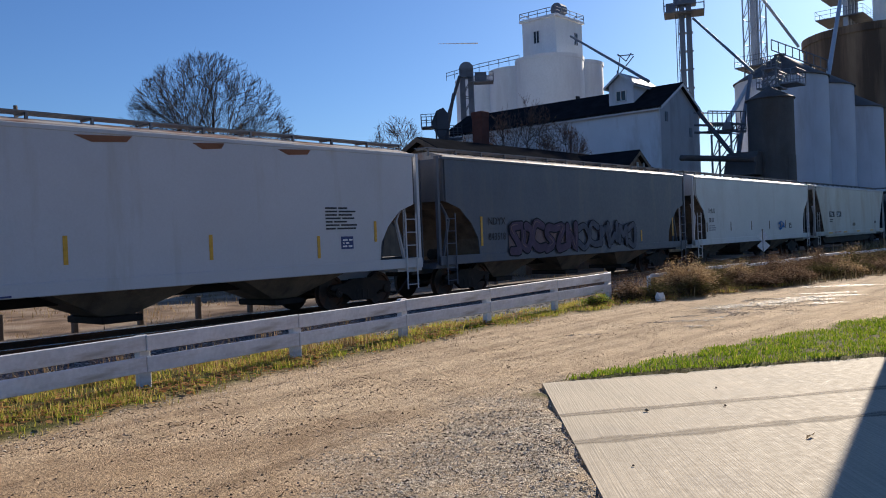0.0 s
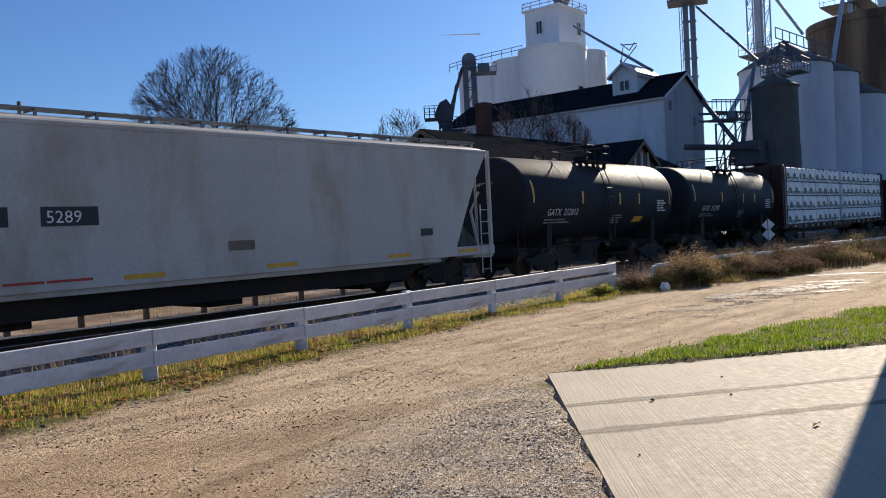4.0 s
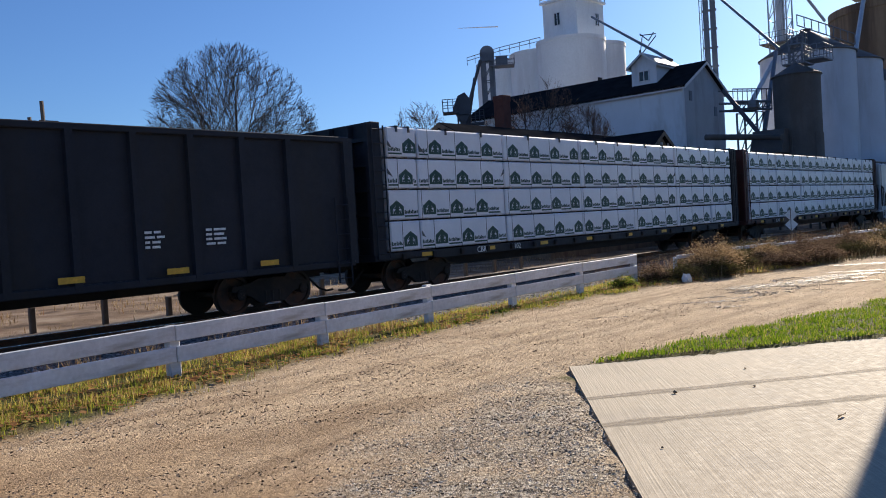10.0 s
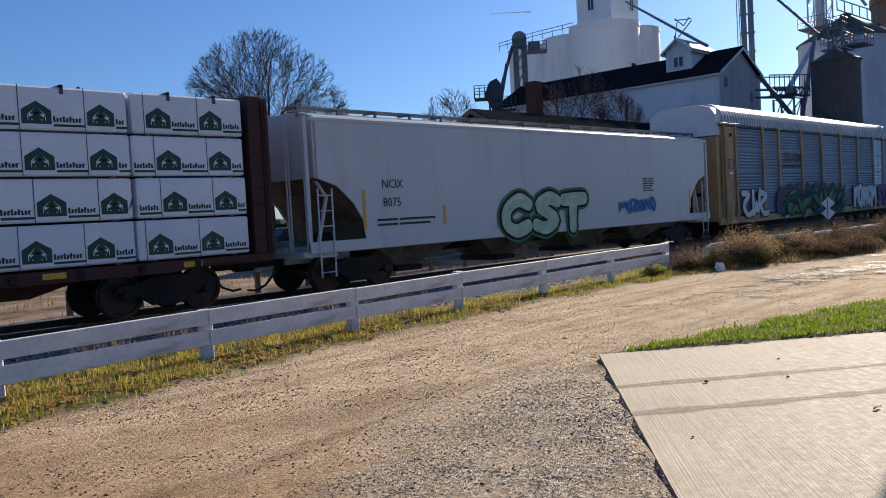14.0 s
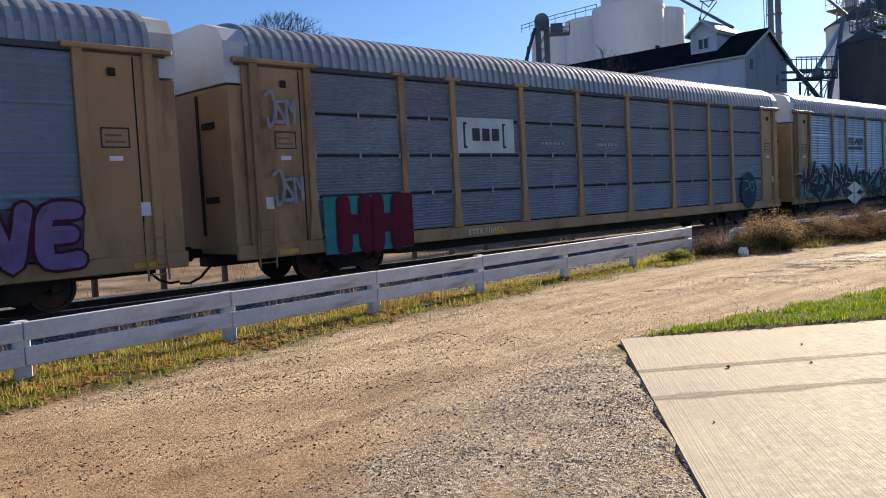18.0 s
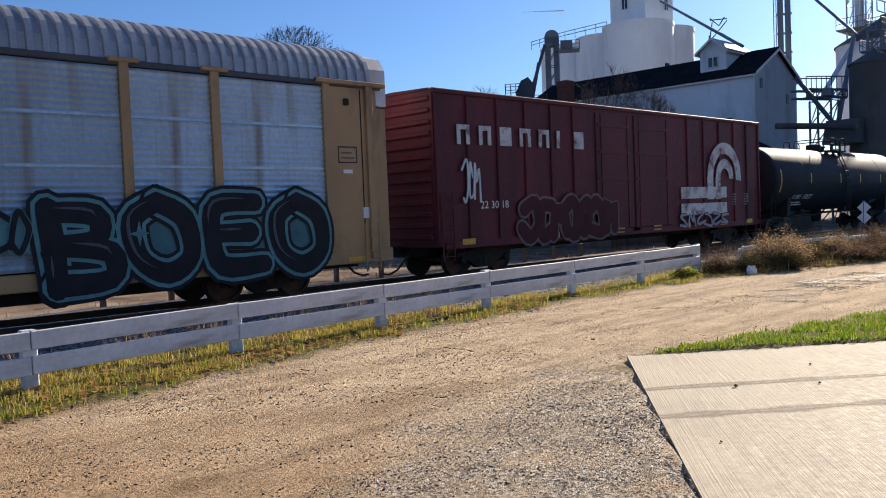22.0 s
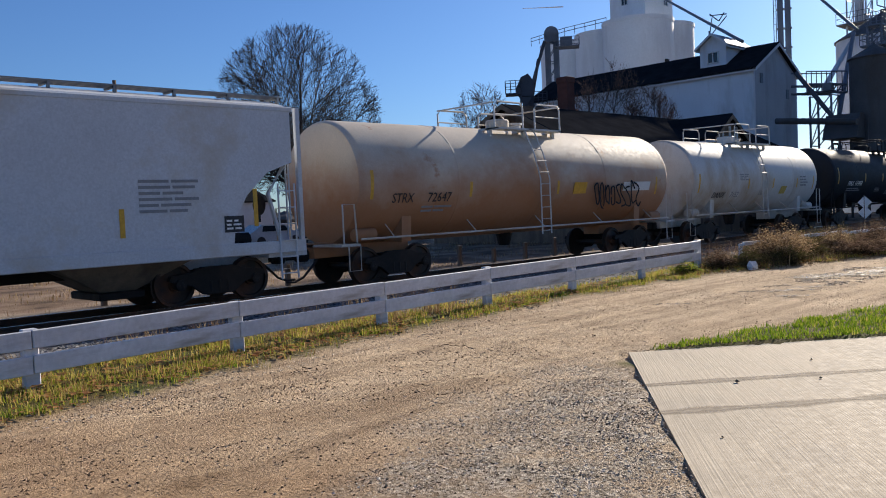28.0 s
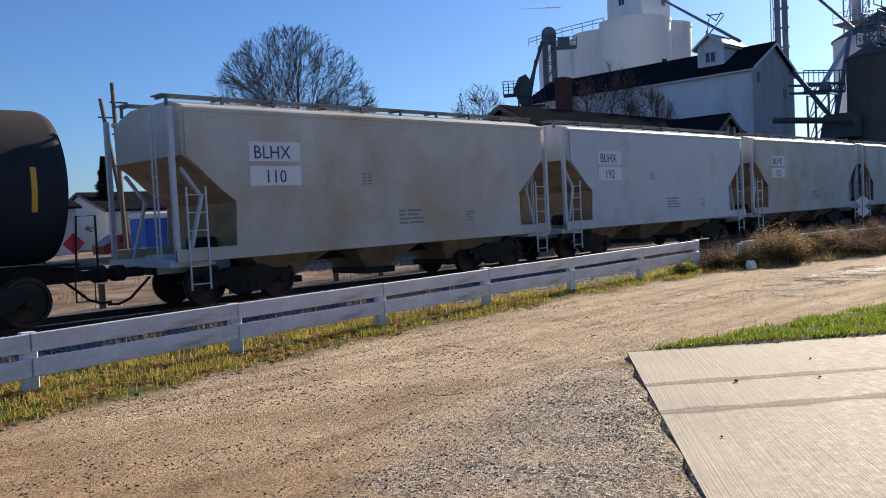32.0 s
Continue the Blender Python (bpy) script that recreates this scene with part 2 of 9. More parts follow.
# ---- mesh tools ----
class Geo:
    """Collects vertices and faces of one part."""

    def __init__(self):
        self.v, self.f = [], []

    def add(self, verts, faces):
        k = len(self.v)
        self.v += [tuple(p) for p in verts]
        self.f += [tuple(i + k for i in f) for f in faces]
        return self

    def box(self, x0, x1, y0, y1, z0, z1, bev=0.0):
        if not bev:
            vs = [(x, y, z) for x in (x0, x1) for y in (y0, y1) for z in (z0, z1)]
            return self.add(vs, [(0, 1, 3, 2), (4, 6, 7, 5), (0, 4, 5, 1), (2, 3, 7, 6), (0, 2, 6, 4), (1, 5, 7, 3)])
        b = min(bev, (x1 - x0) / 2.1, (y1 - y0) / 2.1, (z1 - z0) / 2.1)
        bm = bmesh.new()
        pts = []
        for x, sx in ((x0, 1), (x1, -1)):
            for y, sy in ((y0, 1), (y1, -1)):
                for z, sz in ((z0, 1), (z1, -1)):
                    pts += [(x, y + sy * b, z + sz * b), (x + sx * b, y, z + sz * b), (x + sx * b, y + sy * b, z)]
        vs = [bm.verts.new(p) for p in pts]
        bmesh.ops.convex_hull(bm, input=vs)
        bm.verts.index_update()
        self.add([tuple(v.co) for v in bm.verts], [tuple(v.index for v in f.verts) for f in bm.faces])
        bm.free()
        return self

    def prism(self, poly, a, b, axis="y"):
        """poly: points of the outline; extruded from a to b along the axis."""
        n = len(poly)
        put = {"y": lambda p, k: (p[0], k, p[1]), "x": lambda p, k: (k, p[0], p[1]), "z": lambda p, k: (p[0], p[1], k)}[axis]
        vs = [put(p, a) for p in poly] + [put(p, b) for p in poly]
        fs = [tuple(range(n)), tuple(range(2 * n - 1, n - 1, -1))] + [(i, i + n, (i + 1) % n + n, (i + 1) % n) for i in range(n)]
        return self.add(vs, fs)

    def tube(self, pts, r, n=6, r2=None):
        """A round bar along the points."""
        pts = [Vector(p) for p in pts]
        rings, k = [], len(self.v)
        vs, fs = [], []
        for i, p in enumerate(pts):
            d = (pts[min(i + 1, len(pts) - 1)] - pts[max(i - 1, 0)]).normalized()
            s = d.cross(Vector((0, 0, 1)) if abs(d.z) < 0.9 else Vector((1, 0, 0))).normalized()
            u = s.cross(d)
            rr = r if r2 is None else r + (r2 - r) * i / (len(pts) - 1)
            vs += [p + (s * math.cos(2 * math.pi * j / n) + u * math.sin(2 * math.pi * j / n)) * rr for j in range(n)]
        for i in range(len(pts) - 1):
            fs += [(i * n + j, i * n + (j + 1) % n, (i + 1) * n + (j + 1) % n, (i + 1) * n + j) for j in range(n)]
        fs += [tuple(range(n))[::-1], tuple(range((len(pts) - 1) * n, len(pts) * n))]
        return self.add(vs, fs)

    def lathe(self, prof, n=24, axis="x", at=(0, 0, 0)):
        """prof: (along the axis, radius) pairs, spun round the axis through at."""
        vs, fs = [], []
        for s, r in prof:
            for j in range(n):
                c, d = math.cos(2 * math.pi * j / n) * r, math.sin(2 * math.pi * j / n) * r
                p = {"x": (s, c, d), "y": (c, s, d), "z": (c, d, s)}[axis]
                vs.append((p[0] + at[0], p[1] + at[1], p[2] + at[2]))
        m = len(prof)
        for i in range(m - 1):
            fs += [(i * n + j, i * n + (j + 1) % n, (i + 1) * n + (j + 1) % n, (i + 1) * n + j) for j in range(n)]
        fs += [tuple(range(n))[::-1], tuple(range((m - 1) * n, m * n))]
        return self.add(vs, fs)

    def mesh(self, name, material, smooth=None):
        me = bpy.data.meshes.new(name)
        me.from_pydata(self.v, [], self.f)
        bm = bmesh.new()
        bm.from_mesh(me)
        bmesh.ops.recalc_face_normals(bm, faces=bm.faces)
        bm.to_mesh(me)
        bm.free()
        if smooth:
            me.shade_smooth()
            me.set_sharp_from_angle(angle=radians(smooth))
        me.materials.append(material)
        return me


def part(name, geo, material, parent=None, label="", smooth=None, at=None):
    """Links a Geo, or a mesh that is shared, as one object under its thing or part."""
    me = geo.mesh(name, material, smooth) if isinstance(geo, Geo) else geo
    ob = new(name, me)
    if parent:
        ob.parent = parent
    if at is not None:
        ob.matrix_basis = at if isinstance(at, Matrix) else Matrix.Translation(at)
    if label:
        tagged(ob, label)
    return ob


def thing(name, label, category, at=(0, 0, 0), group="", kind=""):
    e = new(name)
    e.empty_display_size = 0.3
    e.location = at
    return tagged(e, label, category, group, kind)


@functools.lru_cache(maxsize=None)
def text_mesh(words, size, squeeze, material):
    """Flat raised lettering in the built-in font, standing in the xz plane and read from -y."""
    cu = bpy.data.curves.new("marking", "FONT")
    cu.body, cu.size, cu.extrude, cu.resolution_u = words, size, 0.002, 2
    ob = bpy.data.objects.new("marking", cu)
    scene.collection.objects.link(ob)
    dg = bpy.context.evaluated_depsgraph_get()
    me = bpy.data.meshes.new_from_object(ob.evaluated_get(dg))
    bpy.data.objects.remove(ob)
    me.transform(Matrix.Rotation(radians(90), 4, "X") @ Matrix.Diagonal((squeeze, 1, 1, 1)))
    me.materials.clear()
    me.materials.append(material)
    return me


def write(words, x, y, z, size, material, parent, squeeze=1.0, at=None, name="marking"):
    m = at if at is not None else Matrix.Translation((x, y, z))
    return part(name, text_mesh(words, size, squeeze, material), None, parent, at=m)


def bars(x, y, z, w, h, rows, material, parent, seed=0, at=None, name="small_print"):
    """Print too small to read: plain bars."""
    rng = random.Random(seed)
    g = Geo()
    step = h / rows
    for i in range(rows):
        ww = w * rng.uniform(0.6, 1.0)
        zz = -i * step
        cut = rng.uniform(0.35, 0.6) * ww
        g.box(0, cut - 0.03, -0.002, 0.002, zz - step * 0.5, zz)
        g.box(cut + 0.02, ww, -0.002, 0.002, zz - step * 0.5, zz)
    return part(name, g, material, parent, at=at if at is not None else (x, y, z))

# ---- running gear, shared by all cars ----
W_R = 0.46            # wheel radius
wheelsets = []        # (wheelset, offset) to be rolled along


def wheelset_geo():
    g = Geo()
    for s in (-1, 1):
        y = s * 0.76
        prof = [(y - 0.075 * s, W_R + 0.025), (y - 0.04 * s, W_R + 0.025), (y - 0.035 * s, W_R), (y + 0.065 * s, W_R - 0.005), (y + 0.065 * s, W_R - 0.07),
                (y + 0.02 * s, W_R - 0.085), (y + 0.035 * s, 0.15), (y + 0.09 * s, 0.13), (y + 0.09 * s, 0.09)]
        g.lathe(prof, 28, "y")
        g.lathe([(s * 0.84, 0.1), (s * 1.12, 0.1), (s * 1.13, 0.07)], 12, "y")
        for k in range(3):
            a = k * 2.094
            g.box(math.cos(a) * 0.05 - 0.015, math.cos(a) * 0.05 + 0.015, min(s * 1.12, s * 1.145), max(s * 1.12, s * 1.145), math.sin(a) * 0.05 - 0.015, math.sin(a) * 0.05 + 0.015)
    g.lathe([(-0.8, 0.075), (0.8, 0.075)], 10, "y")
    return g


def truck_geo():
    g = Geo()
    for s in (-1, 1):
        y0, y1 = sorted((s * 0.93, s * 1.06))
        out = [(-1.12, 0.56), (-1.08, 0.66), (-0.62, 0.70), (-0.36, 0.80), (0.36, 0.80), (0.62, 0.70), (1.08, 0.66), (1.12, 0.56), (0.96, 0.50), (0.62, 0.42), (0.34, 0.22), (-0.34, 0.22), (-0.62, 0.42), (-0.96, 0.50)]
        g.prism(out, y0, y1)
        for sx in (-1, 1):
            g.lathe([(s * 1.06, 0.12), (s * 1.12, 0.12), (s * 1.13, 0.08)], 10, "y", (sx * 0.89, 0, 0.46))
        for k in (-0.2, 0.0, 0.2):
            g.lathe([(0.26, 0.075), (0.50, 0.075)], 8, "z", (k, s * 1.0, 0))
    g.box(-0.22, 0.22, -1.05, 1.05, 0.50, 0.74, 0.03)
    g.lathe([(0.72, 0.3), (0.86, 0.3)], 14, "z")
    for sx in (-1, 1):
        g.box(sx * 0.42 - 0.05, sx * 0.42 + 0.05, -0.85, 0.85, 0.36, 0.46)
    return g


def coupler_geo():
    g = Geo()
    g.box(-0.75, 0.1, -0.09, 0.09, 0.72, 0.92, 0.03)
    g.box(-0.98, -0.7, -0.17, 0.17, 0.66, 0.98, 0.05)
    return g


def hose_geo():
    g = Geo()
    g.tube([(0.1, -0.3, 0.7), (-0.12, -0.34, 0.52), (-0.35, -0.32, 0.3), (-0.6, -0.3, 0.2), (-0.8, -0.26, 0.22)], 0.03, 6)
    return g


ME_WHEEL = wheelset_geo().mesh("wheelset", m_wheel, 35)
ME_TRUCK = truck_geo().mesh("truck", m_black_iron, 35)
ME_COUPLER = coupler_geo().mesh("coupler", m_black_iron)
ME_HOSE = hose_geo().mesh("air_hose", m_hose, 60)


def running_gear(car, L, inset=2.2):
    for x in (inset, L - inset):
        tr = part("truck", ME_TRUCK, None, car, at=(x, 0, 0))
        for dx in (-0.89, 0.89):
            wheelsets.append(part("wheelset", ME_WHEEL, None, tr, at=(dx, 0, W_R)))
    for x, m in ((0.0, Matrix.Identity(4)), (L, Matrix.Rotation(math.pi, 4, "Z"))):
        cp = part("coupler", ME_COUPLER, None, car, at=Matrix.Translation((x, 0, 0)) @ m)
        part("air_hose", ME_HOSE, None, cp)


def ladder(name, x, y, z0, z1, material, parent, w=0.42, step=0.36, label=""):
    g = Geo()
    for dx in (0, w):
        g.tube([(x + dx, y, z0), (x + dx, y, z1)], 0.022, 5)
    k = z0 + 0.12
    while k < z1 - 0.05:
        g.tube([(x, y, k), (x + w, y, k)], 0.014, 5)
        k += step
    return part(name, g, material, parent, label)


def stripe(x, y, z, w, h, parent, material=None, name="reflector"):
    g = Geo().box(0, w, -0.004, 0.004, 0, h)
    return part(name, g, material or m_yellow, parent, at=(x, y, z))


def smoothed(pts, k=4):
    """The points with rounded turns between them."""
    out = []
    for i in range(len(pts) - 1):
        a, b, c, d = pts[max(i - 1, 0)], pts[i], pts[i + 1], pts[min(i + 2, len(pts) - 1)]
        for j in range(k):
            u = j / k
            out.append(tuple(0.5 * (2 * b[q] + (c[q] - a[q]) * u + (2 * a[q] - 5 * b[q] + 4 * c[q] - d[q]) * u * u + (3 * b[q] - a[q] - 3 * c[q] + d[q]) * u ** 3) for q in (0, 1)))
    return out + [tuple(pts[-1])]


def ribbon(pts, r, y, swell=0.3, seed=0, point=False):
    """A flat painted stroke along the points, with round or pointed ends; it rises a little as it goes, so that it can cross itself."""
    pts = list(pts)
    wide = [r * (1 - swell / 2 + swell * (0.5 + 0.5 * math.sin(i * 0.8 + seed))) for i in range(len(pts))]
    if point:
        wide = [w * max(math.sin(math.pi * (i + 0.15) / (len(pts) - 0.7)), 0.06) for i, w in enumerate(wide)]
    else:
        for end, nxt in ((0, 1), (-1, -2)):
            a, b = pts[end], pts[nxt]
            d = math.hypot(a[0] - b[0], a[1] - b[1]) or 1
            for far, w in ((0.55, 0.84), (0.95, 0.3)):
                q = (a[0] + (a[0] - b[0]) / d * r * far, a[1] + (a[1] - b[1]) / d * r * far)
                pts.insert(0 if end == 0 else len(pts), q)
                wide.insert(0 if end == 0 else len(wide), r * w)
    n = len(pts)
    g = Geo()
    vs, fs = [], []
    for i, p in enumerate(pts):
        q, o = pts[min(i + 1, n - 1)], pts[max(i - 1, 0)]
        dx, dz = q[0] - o[0], q[1] - o[1]
        d = math.hypot(dx, dz) or 1
        yy = y - 0.0005 * i
        vs += [(p[0] - dz / d * wide[i], yy, p[1] + dx / d * wide[i]), (p[0] + dz / d * wide[i], yy, p[1] - dx / d * wide[i])]
        if i:
            fs.append((2 * i - 2, 2 * i - 1, 2 * i + 1, 2 * i))
    return g.add(vs, fs)


def cloud(x, y, z, w, h, colour, parent, seed, n=9, rough=0.5):
    """One ragged patch of sprayed colour."""
    rng = random.Random(seed)
    m = n * 3
    top_ = [(w * i / m, h * (1 - 0.25 * rough * (1 + math.sin(i * 1.7 + seed)) * rng.uniform(0.3, 1.0) - 0.6 * max(abs(2 * i / m - 1) - 0.8, 0) * 3)) for i in range(m + 1)]
    low_ = [(w * i / m, h * (0.2 * rough * (1 + math.cos(i * 2.1 + seed)) * rng.uniform(0.2, 1.0))) for i in range(m, -1, -1)]
    return part("paint_cloud", Geo().add([(a, 0, b) for a, b in top_ + low_], [tuple(range(2 * m + 2))]), GRAFFITI[colour], parent, at=(x, y, z))


def strokes_of(n, w, h, rng):
    out = []
    for i in range(n):
        cx, cw, kind = w * (i + 0.5) / n, w / n * 0.46, rng.randrange(4)
        if kind == 0:
            pts = [(cx - cw, 0.06), (cx - cw * 0.7, h * 0.9), (cx, h * 0.45), (cx + cw * 0.6, h * 0.95), (cx + cw, 0.05)]
        elif kind == 1:
            pts = [(cx + cw, h * 0.85), (cx - cw * 0.6, h), (cx - cw, h * 0.35), (cx - cw * 0.2, 0.03), (cx + cw, h * 0.2)]
        elif kind == 2:
            pts = [(cx + cw, h * 0.9), (cx - cw * 0.8, h * 0.8), (cx + cw * 0.7, h * 0.4), (cx + cw * 0.4, 0.05), (cx - cw, 0.12)]
        else:
            a0 = rng.uniform(0, 6)
            pts = [(cx + cw * 0.85 * math.cos(a0 + k * 0.9), h * 0.5 + h * 0.43 * math.sin(a0 + k * 0.9)) for k in range(8)]
        if rng.random() < 0.6:
            pts = [(2 * cx - px, h - pz if i % 2 else pz) for px, pz in pts]
        out.append([(px + rng.uniform(-0.14, 0.14) * min(1, 2.5 * cw), pz + rng.uniform(-0.08, 0.08)) for px, pz in pts])
    return out


# strokes of the few sprayed letters that can be read, in a unit square
LETTERS = dict(
    B=[((0.1, 0), (0.12, 0.5), (0.1, 1)), ((0.1, 0.95), (0.75, 0.9), (0.72, 0.6), (0.2, 0.52)), ((0.3, 0.52), (0.9, 0.42), (0.85, 0.08), (0.1, 0.04))],
    O=[((0.5, 0.98), (0.08, 0.75), (0.1, 0.25), (0.5, 0.02), (0.92, 0.25), (0.9, 0.75), (0.5, 0.98))],
    E=[((0.95, 0.95), (0.25, 0.92), (0.1, 0.5), (0.2, 0.06), (0.95, 0.05)), ((0.15, 0.52), (0.8, 0.52))],
    S=[((0.92, 0.86), (0.5, 0.98), (0.1, 0.78), (0.5, 0.52), (0.9, 0.27), (0.5, 0.02), (0.06, 0.14))],
    T=[((0.02, 0.92), (0.98, 0.95)), ((0.5, 0.92), (0.48, 0.5), (0.52, 0.0))],
    V=[((0.05, 0.98), (0.3, 0.4), (0.5, 0.03), (0.72, 0.4), (0.95, 0.98))],
    C=[((0.92, 0.84), (0.5, 0.98), (0.08, 0.7), (0.1, 0.26), (0.5, 0.02), (0.95, 0.16))],
    H=[((0.1, 0), (0.1, 1)), ((0.9, 0), (0.9, 1)), ((0.1, 0.5), (0.9, 0.5))])


def paint_strokes(groups, x, y, z, fill, edge, parent, seed, thick, glow=None, shine=None):
    """Each stroke has an outline, its fill and, if wanted, a halo behind and a shine on it."""
    made = None
    for i, lines_ in enumerate(groups):
        lift = -0.008 - 0.004 * i
        for j, pts in enumerate(lines_):
            pts = smoothed(pts)
            if glow:
                part("paint_halo", ribbon(pts, thick * 1.75, lift + 0.004 - 0.001 * j, 0.1, seed), GRAFFITI[glow], parent, at=(x, y, z))
            made = part("graffiti", ribbon(pts, thick * 1.38, lift - 0.002 - 0.001 * j, 0.12, seed), GRAFFITI[edge], parent, at=(x, y, z))
            part("paint_fill", ribbon(pts, thick, lift - 0.016 - 0.001 * j, 0.12, seed), GRAFFITI[fill], made)
            if shine:
                part("paint_shine", ribbon([(a - thick * 0.35, b + thick * 0.4) for a, b in pts[1:max(4, len(pts) // 2)]], thick * 0.16, lift - 0.034, 0.3, seed, True), GRAFFITI[shine], made)
    return made


def scrawl(x, y, z, w, h, n, fill, edge, parent, seed=1, back=None, thick=0.16, glow=None, shine=None):
    """Spray-painted shapes: fat rounded strokes with an outline, over an optional cloud of colour."""
    if back:
        cloud(x, y, z, w, h, back, parent, seed)
    return paint_strokes([[p] for p in strokes_of(n, w, h, random.Random(seed))], x, y, z, fill, edge, parent, seed, thick, glow, shine)


def lettered(x, y, z, w, h, word, fill, edge, parent, seed=1, thick=0.16, back=None, glow=None, shine=None, slant=0.0):
    """Sprayed letters that can be read."""
    if back:
        cloud(x, y, z, w, h, back, parent, seed)
    rng = random.Random(seed)
    step = w / len(word)
    groups = []
    for i, ch in enumerate(word):
        up_, tilt = rng.uniform(-0.04, 0.04) * h, rng.uniform(-0.06, 0.06)
        groups.append([[(step * (i + 0.09 + 0.82 * a) + (slant + tilt) * b * h, up_ + b * h) for a, b in line] for line in LETTERS[ch]])
    return paint_strokes(groups, x, y, z, fill, edge, parent, seed, thick, glow, shine)


def wild(x, y, z, w, h, n, parent, seed, body="black", light="pale", under="purple", accent="maroon", fat=0.2, shine="white"):
    """Tangled piece that cannot be read: pointed dark strokes edged with pale paint, over sprayed colour."""
    rng = random.Random(seed)
    cloud(x, y, z, w, h, under, parent, seed, max(6, n), 0.9)
    cloud(x + w * 0.05, y - 0.006, z + h * 0.08, w * 0.9, h * 0.7, light, parent, seed + 1, max(5, n - 2), 1.0)
    for i in range(n * 3):
        cx, cz = w * (i + rng.uniform(0.1, 0.9)) / (n * 3), h * rng.uniform(0.15, 0.85)
        a = rng.choice((0.2, 0.5, 0.9, 1.4, 2.3, 2.8)) + rng.uniform(-0.2, 0.2)
        ln = h * rng.uniform(0.32, 0.62)
        bend = rng.uniform(-0.5, 0.5)
        pts = []
        for k in range(5):
            u = (k - 2) / 2
            pts.append((cx + math.cos(a + bend * u) * ln * u, min(max(cz + math.sin(a + bend * u) * ln * u, -0.05 * h), 1.1 * h)))
        pts = smoothed(pts)
        lift = -0.016 - 0.0012 * i
        made = part("graffiti", ribbon(pts, fat * rng.uniform(0.9, 1.25), lift, 0.2, i, True), GRAFFITI[light if i % 3 else shine], parent, at=(x, y, z))
        part("paint_fill", ribbon([(p[0] + 0.03, p[1] - 0.03) for p in pts], fat * 0.85, lift - 0.003, 0.2, i, True), GRAFFITI[accent if rng.random() < 0.22 else body], made)


CUT_ROUND = ((0.0, 1.0), (0.40, 0.88), (0.75, 0.60), (0.95, 0.32), (1.0, 0.0))     # shares of depth and height of the end opening
CUT_BULGE = ((0.0, 1.0), (0.42, 0.78), (0.75, 0.67), (0.98, 0.42), (1.0, 0.0))
CUT_LINE = ((0.0, 1.0), (0.34, 0.72), (0.68, 0.36), (1.0, 0.0))
CUT_SLANT = ((0.0, 1.0), (0.72, 0.62), (1.0, 0.50), (0.96, 0.0))


def end_outline(L, top, zb, cut_z, cut_x, shape, e=0.35):
    """Outline of a hopper body seen from the side, open under its sloping ends."""
    left = [(e, top)] + [(e + (cut_x - e) * a, zb + (cut_z - zb) * b) for a, b in shape]
    return left + [(L - x, z) for x, z in reversed(left)]


